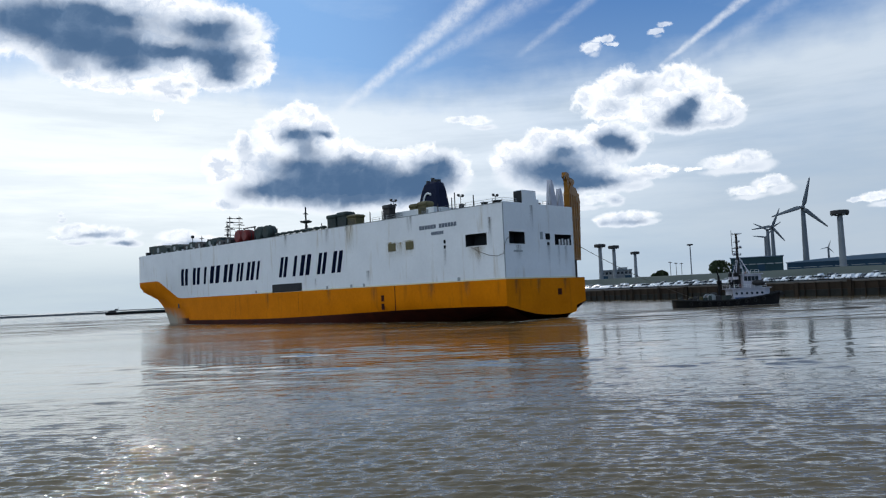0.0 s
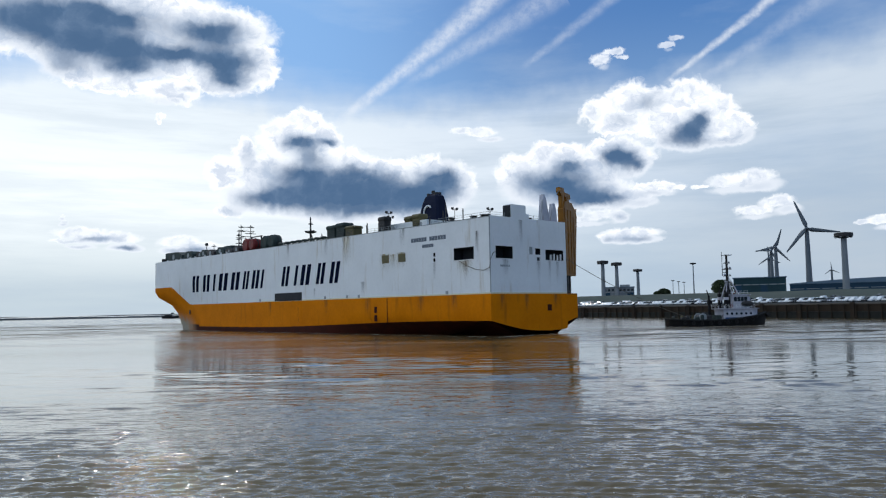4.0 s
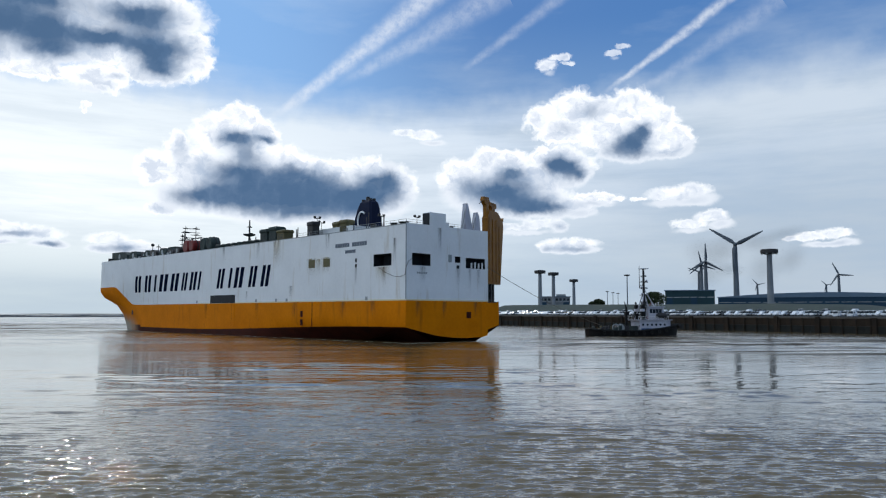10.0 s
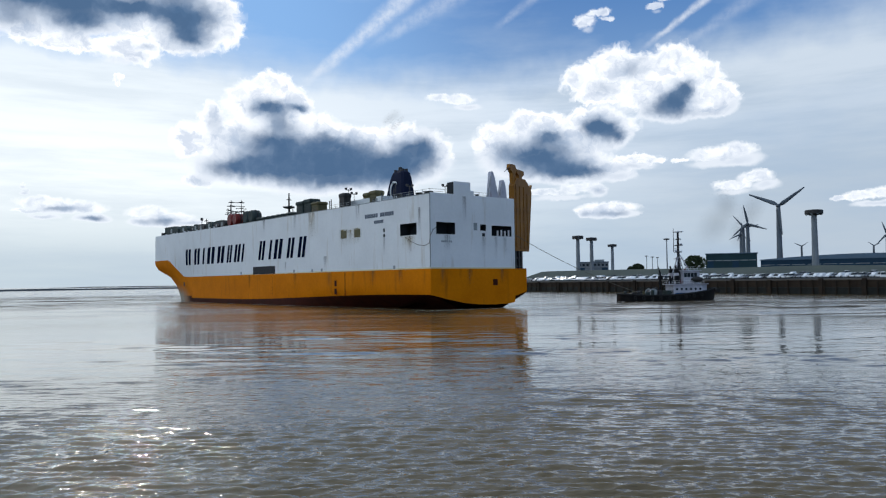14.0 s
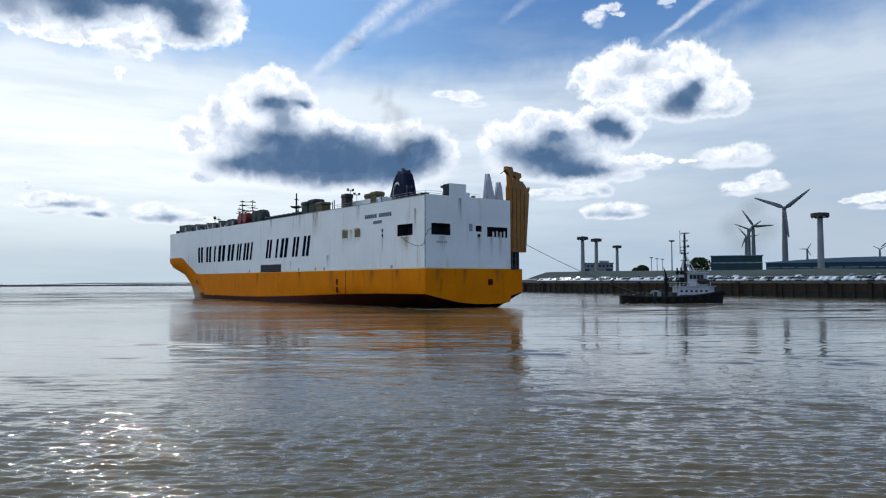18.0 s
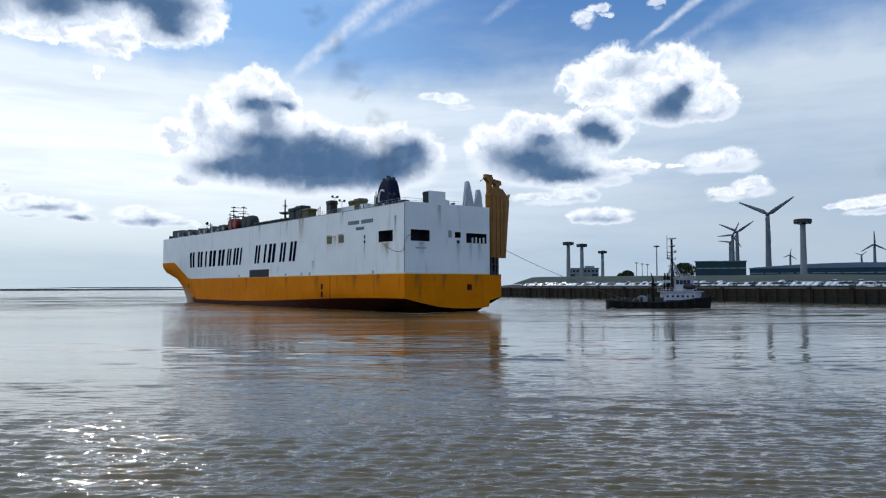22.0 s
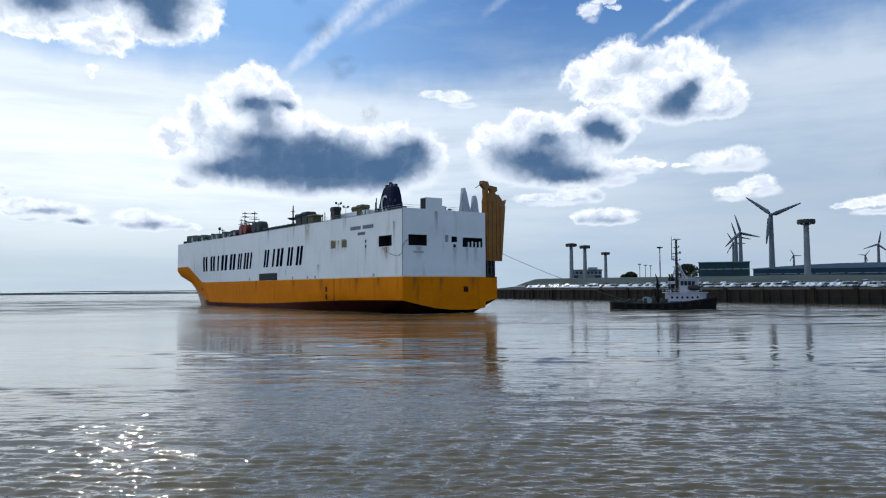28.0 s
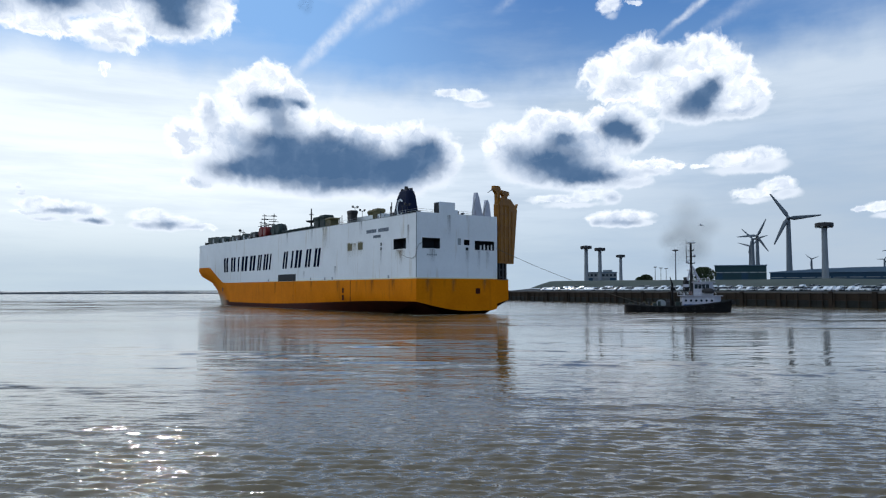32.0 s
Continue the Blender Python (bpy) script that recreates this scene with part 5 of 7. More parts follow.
for v, u, h in ((25.6, 46.4, 40.6), (27.2, 46.6, 40.7), (26.2, 48.2, 41.3), (25.6, 49.6, 40.5), (27.2, 49.4, 40.7)):
    part("exhaust_pipe", tube((v, u, 38.8), (v, u, h), 0.62, 0.56, 12), dark_steel, fun)
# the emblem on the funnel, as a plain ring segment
bm = bmesh.new()
pts = []
for k in range(15):
    a = radians(50 + k * 19)
    pts.append((48.2 - 1.9 * math.cos(a), 34.0 + 2.6 * math.sin(a)))
for (a0, b0), (a1, b1) in zip(pts, pts[1:]):
    add_tube(bm, (23.88, a0, b0), (23.95, a1, b1), 0.28, n=6)
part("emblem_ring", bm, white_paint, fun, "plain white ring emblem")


def streak(u, top, w, h, mat, off=0.0):
    bm = bmesh.new()
    bm.faces.new([bm.verts.new((off - 0.012, y, z)) for y, z in ((u - w / 2, top - h), (u + w / 2, top - h), (u + w / 2, top), (u - w / 2, top))])
    part("rust_streak", bm, mat, ship, "brown rust streak")


for u, top, w, h, mt in ((55.4, 26.9, 4.0, 8.5, ochre_run), (57.0, 26.9, 1.6, 6.0, rust_run), (38.2, 20.9, 5.0, 5.0, ochre_run), (31.4, 20.9, 5.0, 4.6, ochre_run), (35.0, 20.6, 3.0, 4.2, ochre_run),
                         (8.4, 17.6, 6.0, 4.0, ochre_run), (8.0, 17.5, 2.0, 5.5, rust_run), (31.0, 26.9, 2.6, 5.0, grime_run), (18.8, 17.6, 1.2, 4.5, grime_run), (66.0, 26.9, 2.2, 5.0, grime_run), (4.0, 24.0, 1.4, 9.0, grime_run),
                         (87.0, 26.9, 2.0, 5.0, grime_run), (48.0, 14.0, 2.0, 4.2, grime_run), (72.0, 13.0, 1.6, 3.3, grime_run), (46.0, 9.5, 3.0, 5.0, rust_run), (24.0, 9.5, 3.0, 5.0, rust_run), (98.0, 9.5, 2.6, 5.5, rust_run), (66.0, 9.5, 2.2, 5.0, rust_run), (12.0, 9.5, 2.6, 4.6, rust_run)):
    streak(u, top, w, h, mt)


def stern_streak(v, top, w, h, mat):
    bm = bmesh.new()
    bm.faces.new([bm.verts.new((y - (v - w / 2), 0.0, z)) for y, z in ((v - w / 2, top - h), (v + w / 2, top - h), (v + w / 2, top), (v - w / 2, top))])
    ob = part("rust_streak", bm, mat, ship, "grey grime streak", None, pose(v + w / 2, -0.012, 0, 0, 0, 0))
    ob.data.transform(pose(0, 0, 0, 0, 0, 90))
    ob.matrix_basis = pose(v - w / 2, -0.012, 0, 0, 0, -90)


for v, top, w, h, mt in ((16.4, 17.4, 1.6, 6.0, grime_run), (20.5, 17.5, 1.4, 6.5, grime_run), (23.5, 17.5, 1.6, 5.0, grime_run), (5.0, 17.4, 2.6, 4.0, grime_run), (10.5, 26.8, 1.6, 7.0, grime_run), (12.0, 9.4, 2.2, 4.6, rust_run), (22.5, 9.4, 2.0, 4.0, rust_run), (3.6, 9.4, 2.0, 4.2, rust_run)):
    stern_streak(v, top, w, h, mt)
# small deck clutter along the stern and port edge
for v, u, r, h in ((2.2, 3.4, 1.3, 0.9), (3.0, 8.0, 1.0, 1.1), (1.6, 14.0, 0.8, 1.2), (14.6, 2.2, 0.7, 1.3), (16.8, 2.6, 0.6, 1.0)):
    part("capstan", lathe([(r, DECK - 0.6), (r, DECK + h * 0.3), (r * 0.7, DECK + h * 0.55), (r, DECK + h * 0.9), (r * 0.5, DECK + h), (0, DECK + h)], 14), dark_steel, ship, "", 40, pose(v, u, 0))
for v, u, h in ((2.0, 10.5, 3.0), (2.4, 17.0, 4.4), (3.0, 18.6, 3.4), (2.0, 22.5, 2.4), (4.0, 46.0, 3.2), (1.8, 48.5, 2.6), (3.5, 50.5, 3.4), (2.0, 71.0, 2.2), (3.0, 96.0, 3.0)):
    part("vent_pipe", tube((v, u, DECK - 0.6), (v, u, DECK + h), 0.14, 0.14, 7), dark_steel, ship)


# ---- the terminal across the water ----
wall = thing("wall_quay", QM @ pose(0, 0, 0), "old dark stone quay wall with timber fenders", "quay wall", kind="structure")
bm_up, bm_low, bm_cap = box((0, 0, 2.6), (9.94, 1.2, QUAY_TOP - 0.45), 0.05), box((0, -0.25, -3), (9.94, 1.2, 2.56), 0.05), box((0, -0.2, QUAY_TOP - 0.42), (9.97, 1.6, QUAY_TOP + 0.12), 0.04)
me_up, me_low, me_cap = finish("wall_block", bm_up, wall_stone), finish("wall_footing", bm_low, wall_wet), finish("coping_stone", bm_cap, concrete)
me_pile = finish("fender_pile", tube((0, 0, -3), (0, 0, 5.2), 0.32, 0.26, 8), timber)
me_post = finish("mooring_dolphin", box((-0.8, -0.7, -3), (0.8, 0.1, 5.9), 0.06), timber)
rnd = random.Random(5)
for k in range(32):
    s = -60 + 10 * k
    for nm, me in (("wall_block", me_up), ("wall_footing", me_low), ("coping_stone", me_cap)):
        o = new(nm, me)
        o.parent, o.matrix_basis = wall, pose(-s - 10, 0, 0)
    for j in range(2):
        o = new("fender_pile", me_pile)
        o.parent, o.matrix_basis = wall, pose(-s - 10 + 2.4 + 5.0 * j + rnd.uniform(-0.4, 0.4), -0.62, rnd.uniform(-0.6, 0.2), rnd.uniform(-1.5, 1.5), rnd.uniform(-1.5, 1.5))
    if k % 2 == 0:
        o = new("mooring_dolphin", me_post)
        o.parent, o.matrix_basis = wall, pose(-s - 5 + rnd.uniform(-2, 2), -0.3, rnd.uniform(-0.5, 0.1))
far_wall = part("wall_end", box((60, 0, -3), (-Q0, 1.2, QUAY_TOP)), wall_stone, None, m=QM)
tagged(far_wall, "dark stone quay wall further along", "quay wall", kind="structure")

# the quay under the camera
near = part("ground_near", box((-80, -60, -3), (80, 2.4, 4.95), 0.05), asphalt, None)
tagged(near, "plain asphalt quay on the near bank", "ground", kind="structure")

# grass dike behind the parked cars
bm = bmesh.new()
secs = []
for s, k in ((8, 0.02), (16, 0.35), (24, 0.72), (34, 0.9), (60, 1.0), (100, 1.0), (150, 1.06), (200, 1.1), (258, 1.15)):
    hgt = 6.1 * k
    secs.append([bm.verts.new((-s, b, QUAY_TOP - 0.06 + hgt * f + 0.25 * noise.noise((s * 0.07, b * 0.05, 3)) * f)) for b, f in ((24, 0.30), (31, 0.6), (40, 0.95), (48, 1.0), (80, 1.0), (100, 0.0))])
for a, b in zip(secs, secs[1:]):
    for i in range(5):
        bm.faces.new((a[i], a[i + 1], b[i + 1], b[i]))
dike = part("dike", bm, grass, None, "", 40, QM)
tagged(dike, "long grey-green grass dike above the car park", "dike", kind="structure")


def build_car(paint, kind):
    """A parked car along local y, wheels on z = 0."""
    c = thing("parked_car", pose(0, 0, 0), "white parked new car in a long row", "car", "cars on the quay")
    roof = 1.46 if kind == "hatch" else 1.72
    side = [(-2.1, 0.35), (2.1, 0.35), (2.14, 0.72), (1.95, 0.86), (1.0, 0.98), (-1.9, 1.02), (-2.12, 0.8)]
    part("body", prism(side, -0.86, 0.86, "x"), paint, c)
    cab = bmesh.new()
    low = [cab.verts.new(p) for p in ((-0.80, -1.85, 1.0), (0.80, -1.85, 1.0), (0.80, 1.1, 0.97), (-0.80, 1.1, 0.97))]
    top = [cab.verts.new(p) for p in ((-0.66, -1.55, roof), (0.66, -1.55, roof), (0.66, 0.25, roof), (-0.66, 0.25, roof))]
    for i in range(4):
        j = (i + 1) % 4
        cab.faces.new((low[i], low[j], top[j], top[i]))
    cab.faces.new(top)
    part("glasshouse", cab, glass_dark if kind != "covered" else paint, c)
    part("roof", box((-0.68, -1.58, roof), (0.68, 0.30, roof + 0.05), 0.02), paint, c)
    wheel = finish("wheel", lathe([(0, -0.1), (0.22, -0.1), (0.31, -0.08), (0.31, 0.08), (0.22, 0.1), (0, 0.1)], 10), tyre_mat)
    for x in (-0.8, 0.8):
        for y in (-1.3, 1.35):
            w = new("wheel", wheel)
            w.parent, w.matrix_basis = c, pose(x, y, 0.31, 0, 90, 0)
    for x in (-0.6, 0.6):
        part("headlight", box((x - 0.18, 2.06, 0.62), (x + 0.18, 2.15, 0.76)), white_paint, c)
    return c


park = part("car_park", prism([(1.8, QUAY_TOP - 0.3), (1.8, QUAY_TOP + 0.02), (5.0, QUAY_TOP + 0.05), (23.9, QUAY_TOP + 1.8), (23.9, QUAY_TOP - 0.3)], -258, 60, "x"), asphalt, None, m=QM)
tagged(park, "gently rising asphalt car park behind the quay edge", "car park", kind="structure")


def park_z(back):
    return QUAY_TOP + 0.05 + 1.75 * (back - 5.0) / 18.9


rnd = random.Random(11)
protos = [build_car(car_paints[i], ("suv", "hatch", "suv", "hatch", "covered")[i]) for i in range(5)]
names = ["white", "silver", "black", "grey", "white-covered"]
for p, n in zip(protos, names):
    p["label"] = n + " new car parked in the long quayside row"
spots = []
s = -34.0
while s < 228:
    spots.append(s)
    s += 2.3 + (0.8 if rnd.random() < 0.06 else 0.0)
used = set()
for row, back in enumerate((11.0, 19.0)):
    for s in spots:
        c = rnd.choice([0, 0, 0, 0, 0, 4, 4, 4, 4, 4, 4, 4, 1, 1, 3, 2])
        if rnd.random() < (0.02, 0.75)[row]:
            continue
        m = QM @ pose(-s - row * 0.9, back + rnd.uniform(-0.3, 0.3), park_z(back), 5.2, 0, 0) @ pose(0, 0, 0, 0, 0, 180 + rnd.uniform(-3, 3))
        if c not in used:
            used.add(c)
            protos[c].matrix_basis = m
        else:
            copy_thing(protos[c], m)


# ---- vans and a tractor on the quay edge ----
def build_van(mat, lab):
    v = thing("delivery_van", pose(0, 0, 0), lab, "van", "vans on the quay")
    part("body", prism([(-2.7, 0.4), (2.6, 0.4), (2.6, 1.1), (2.1, 1.3), (1.5, 2.2), (-2.7, 2.3)], -0.95, 0.95, "x"), mat, v)
    part("windscreen", prism([(1.56, 2.1), (2.1, 1.33), (2.16, 1.36), (1.62, 2.14)], -0.8, 0.8, "x"), glass_dark, v)
    for x in (-0.96, 0.96):
        part("side_window", box((x - 0.02, 0.4, 1.4), (x + 0.02, 1.4, 2.0)), glass_dark, v)
    wh = finish("wheel", lathe([(0, -0.11), (0.25, -0.11), (0.36, -0.09), (0.36, 0.09), (0.25, 0.11), (0, 0.11)], 12), tyre_mat)
    for x in (-0.86, 0.86):
        for y in (-1.7, 1.75):
            o = new("wheel", wh)
            o.parent, o.matrix_basis = v, pose(x, y, 0.36, 0, 90, 0)
        part("headlight", box((x * 0.75 - 0.2, 2.58, 0.75), (x * 0.75 + 0.2, 2.66, 1.0)), white_paint, v)
    return v


van = build_van(car_paints[0], "white delivery van parked on the quay edge")
van.matrix_basis = QM @ pose(-3.0, 5.0, park_z(5.0), 0, 0, 200)
copy_thing(van, QM @ pose(2.5, 5.2, park_z(5.0), 0, 0, 196))

# ---- light towers ----
def build_tower(h):
    t = thing("light_tower", pose(0, 0, 0), "tall grey concrete harbour light tower with lamp ring", "light tower", "light towers")
    part("shaft", lathe([(1.75, 0), (1.55, h * 0.3), (1.35, h * 0.7), (1.25, h - 2.2)], 18), mast_grey, t, "", 60)
    part("platform", lathe([(1.2, h - 2.6), (3.7, h - 2.1), (4.2, h - 1.8), (4.2, h - 0.3), (3.9, h), (1.2, h + 0.1)], 20), dark_steel, t, "dark lamp platform", 40)
    part("cap", lathe([(1.3, h + 0.1), (1.1, h + 0.3), (0, h + 0.4)], 12), mast_grey, t)
    lamp = finish("floodlight", box((-0.45, -0.3, -0.5), (0.45, 0.3, 0.5), 0.08), grey_paint)
    for k in range(8):
        a = math.pi / 4 * k
        o = new("floodlight", lamp)
        o.parent, o.matrix_basis = t, pose(3.6 * math.sin(a), 3.6 * math.cos(a), h - 1.9, 0, 0, -math.degrees(a))
    return t


tower = build_tower(33.5)


def place_top(azimuth, elev, h, base):
    """Where a mast of height h stands on base so that its top shows at that elevation."""
    dist = (base + h - EYE) / math.tan(radians(elev))
    return polar(azimuth, dist, base)


G0 = QUAY_TOP - 0.06
tower.matrix_basis = Matrix.Translation(place_top(27.95, 4.60, 33.9, G0))
for a, e in ((11.80, 3.32), (12.80, 3.16), (14.31, 2.62)):
    copy_thing(tower, Matrix.Translation(place_top(a, e, 33.9, G0)))


def build_thin(h):
    t = thing("lamp_mast", pose(0, 0, 0), "slim grey steel floodlight mast", "lamp mast", "lamp masts")
    part("pole", tube((0, 0, 0), (0, 0, h), 0.55, 0.35, 10), mast_grey, t)
    part("lamp_head", lathe([(0.4, h - 0.8), (2.2, h - 0.4), (2.2, h + 0.3), (0.3, h + 0.5)], 14), dark_steel, t, "round lamp head")
    return t


thin = build_thin(30)
thin.matrix_basis = Matrix.Translation(place_top(18.2, 2.92, 30.4, G0))
for a, e in ((16.76, 1.70), (17.16, 1.62), (17.53, 1.57)):
    copy_thing(thin, Matrix.Translation(place_top(a, e, 30.4, G0)))


# ---- wind turbines ----
def blade_mesh(r):
    bm = bmesh.new()
    rings = []
    for k in range(9):
        f = k / 8
        chord = r * (0.075 if f < 0.05 else 0.125 * (1 - f) ** 0.8 + 0.035)
        thick = max(0.10, r * 0.028 * (1 - f))
        z = r * (0.04 + 0.96 * f)
        tw = radians(20 * (1 - f))
        ring = []
        for cx, cy in ((-0.35, 0), (-0.1, 0.5), (0.3, 0.3), (0.65, 0), (0.3, -0.2), (-0.1, -0.5)):
            x, y = cx * chord, cy * thick
            ring.append(bm.verts.new((x * math.cos(tw) - y * math.sin(tw), x * math.sin(tw) + y * math.cos(tw), z)))
        rings.append(ring)
    for a, b in zip(rings, rings[1:]):
        for i in range(6):
            bm.faces.new((a[i], a[(i + 1) % 6], b[(i + 1) % 6], b[i]))
    bm.faces.new(rings[-1])
    bm.faces.new(rings[0][::-1])
    return bm


def build_turbine(hub, r, azimuth, elev, yaw=0.0):
    dist = (G0 + hub - EYE) / math.tan(radians(elev))
    t = thing("wind_turbine", Matrix.Translation(polar(azimuth, dist, G0)) @ pose(0, 0, 0, 0, 0, -azimuth + yaw), "grey-white three-bladed wind turbine, turning", "wind turbine", "wind turbines")
    part("tower", lathe([(hub * 0.046, 0), (hub * 0.038, hub * 0.4), (hub * 0.027, hub - 1.6)], 18), turbine_backlit, t, "", 60)
    part("nacelle", lathe([(0, -3.2), (1.2, -3.0), (1.9, -1.2), (1.9, 2.0), (1.3, 4.2), (0, 4.8)], 14), turbine_backlit, t, "", 50, pose(0, 0, hub, -90, 0, 0))
    rot = part("rotor", lathe([(0, -1.6), (0.9, -1.2), (1.5, 0), (1.5, 1.3), (0, 1.3)], 14), turbine_backlit, t, "turning rotor hub", 50, pose(0, -4.2, hub, 0, 0, 0))
    rot.data.transform(pose(0, 0, 0, -90, 0, 0))
    me = finish("blade", blade_mesh(r), turbine_backlit)
    me.shade_smooth()
    for k in range(3):
        b = new("blade", me)
        b.parent, b.matrix_basis = rot, pose(0, 0, 0, 0, 120 * k, 0)
    return t, rot


turbines = [build_turbine(64, 26.0, 25.74, 4.95), build_turbine(64, 22, 23.72, 3.78), build_turbine(64, 17, 23.25, 3.05),
            build_turbine(64, 21, 32.20, 2.70), build_turbine(64, 15, 27.12, 2.10), build_turbine(64, 14, 31.43, 2.00),
            build_turbine(64, 18, 23.42, 3.55)]


# ---- sheds and buildings ----
def shed(name, az0, az1, dist, top_el, depth, wall_mat, label, arch=0.0, bays=8, base=None, lit=True):
    base = G0 if base is None else base
    a, b = Vector(polar(az0, dist)), Vector(polar(az1, dist))
    mid, wdt = (a + b) / 2, (b - a).length
    yaw = math.degrees(math.atan2((b - a).y, (b - a).x))
    h = up_at(top_el, dist) - base
    t = thing(name, Matrix.Translation((mid.x, mid.y, base)) @ pose(0, 0, 0, 0, 0, yaw), label, "building")
    part("wall", box((-wdt / 2, 0, 0), (wdt / 2, depth, h)), wall_mat, t)
    n = 10
    out = [(-wdt / 2 - 0.5, h)] + [(-wdt / 2 - 0.5 + (wdt + 1) * k / n, h + 0.5 + arch * math.sin(math.pi * k / n)) for k in range(n + 1)] + [(wdt / 2 + 0.5, h)]
    part("roof", prism(out, -0.6, depth + 0.6, "y"), shed_roof, t, "pale sheet-metal roof")
    for k in range(bays):
        x = -wdt / 2 + wdt * (k + 0.5) / bays
        pan = part("door_bay", box((x - wdt / bays * 0.40, -0.12, 0.1), (x + wdt / bays * 0.40, 0.0, h * 0.72), 0.03), wall_mat if k % 3 else shed_blue, t)
        part("door_rail", box((x - wdt / bays * 0.42, -0.2, h * 0.73), (x + wdt / bays * 0.42, 0.0, h * 0.76)), grey_paint, pan)
    for k in range(bays * 2 if lit else 0):
        x = -wdt / 2 + wdt * (k + 0.5) / (bays * 2)
        part("window_pane", box((x - 0.9, -0.08, h * 0.80), (x + 0.9, 0.0, h * 0.92)), glass_dark, t)
    return t


shed("warehouse", 20.88, 24.28, 470, 1.70, 24, shed_teal, "dark teal flat-roofed warehouse behind the dike", 0.0, 6, lit=False)
shed("long_hall", 24.5, 38.0, 520, 1.18, 60, shed_blue, "long blue hall with a low arched pale roof", 2.6, 14, lit=False)
hut = shed("terminal_office", 11.78, 14.02, 600, 1.28, 14, mast_grey, "low grey office block by the light towers", 0.0, 4)
part("roof_house", box((1.0, 2, 14.2), (8.5, 10, 16.6), 0.1), grey_paint, hut)


# ---- bushes ----
def tree(azimuth, dist, h, w, base, seed):
    r = random.Random(seed)
    t = thing("tree", Matrix.Translation(polar(azimuth, dist, base)), "dense dark green bush tree on the dike", "tree")
    tr = bmesh.new()
    add_tube(tr, (0, 0, 0), (0, 0, h * 0.35), 0.35, 0.25, 8)
    for k in range(6):
        a = k * 1.05
        add_tube(tr, (0, 0, h * 0.3), (w * 0.3 * math.cos(a), w * 0.3 * math.sin(a), h * (0.5 + 0.06 * k)), 0.18, 0.06, 6)
    part("trunk", tr, bark, t)
    bm = bmesh.new()
    for _ in range(1500):
        a, b, c = r.uniform(0, 2 * math.pi), r.uniform(0, 1), r.random() ** 0.4
        lobe = 1 + 0.25 * math.sin(3 * a + seed) + 0.2 * math.sin(7 * a)
        z = h * (0.18 + 0.8 * b)
        rad = w / 2 * c * lobe * math.sqrt(max(0.03, 1 - (2 * b - 0.85) ** 2 / 1.5))
        p = Vector((rad * math.cos(a), rad * math.sin(a), z))
        q = Euler((r.uniform(0, 6), r.uniform(0, 6), r.uniform(0, 6))).to_matrix()
        s = r.uniform(0.25, 0.55)
        bm.faces.new([bm.verts.new(p + q @ Vector(v)) for v in ((-s, -s * 0.6, 0), (s, -s * 0.6, 0.1), (s, s * 0.6, 0), (-s, s * 0.6, -0.1))])
    part("crown", bm, leaf, t, "uneven leafy crown")


def on_dike(azimuth, back):
    a = radians(azimuth)
    d = (QP + QN * back).dot(QN) / Vector((math.sin(a), math.cos(a), 0)).dot(QN)
    return d


tree(20.05, on_dike(20.05, 60), 8.6, 11.0, 10.4, 3)
tree(16.1, on_dike(16.1, 60), 4.6, 6.0, 10.9, 4)
tree(15.7, on_dike(15.7, 70), 3.4, 5.0, 10.9, 7)

# ---- far banks to the left ----
def bank(name, az0, az1, d0, d1, h, label, taper=0.0):
    bm = bmesh.new()
    n = 40
    prof = []
    for k in range(n + 1):
        a, d = az0 + (az1 - az0) * k / n, d0 + (d1 - d0) * k / n
        hh = h * (0.9 + 0.3 * noise.noise((k * 0.37, 2.0, h))) * (1 - taper * k / n) * min(1, 0.25 + k / 6, 0.25 + (n - k) / 6)
        prof.append([bm.verts.new(polar(a, d + e, z)) for e, z in ((-6, -1), (0, hh), (18, hh), (26, -1))])
    for a, b in zip(prof, prof[1:]):
        for i in range(3):
            bm.faces.new((a[i], a[i + 1], b[i + 1], b[i]))
    o = part(name, bm, far_land, None)
    tagged(o, label, "shore", kind="structure")


bank("breakwater", -40, -6, 1300, 1420, 4.4, "long low dark stone breakwater on the horizon", 0.6)
bank("far_shore", -26, -2, 3400, 3300, 4.0, "thin dark far shore on the horizon")
bank("far_shore", -45, -29, 4200, 4000, 4.0, "thin dark far shore on the horizon")


# ---- the tug: x forward, from its stern at the waterline ----
tug = thing("tugboat", pose(65, 228, 0), "black-hulled harbour tug with white deckhouse and tall mast", "tugboat")
TL = 31.0


def tug_half(x, f):
    """Half breadth at x, f = 0 at the waterline and 1 at the rail."""
    k = x / TL
    aft = min(1.0, (k / 0.10) ** 0.5) if k > 0 else 0.0
    fore = 1.0 if k < 0.62 else max(0.0, 1 - ((k - 0.62) / 0.38) ** (2.2 + 0.8 * f))
    return 4.4 * min(aft, fore) * (0.88 + 0.12 * f)


def sheer(x):
    k = x / TL
    return 1.9 + 0.5 * max(0, (0.25 - k) / 0.25) + 1.9 * max(0.0, (k - 0.45) / 0.55) ** 1.6


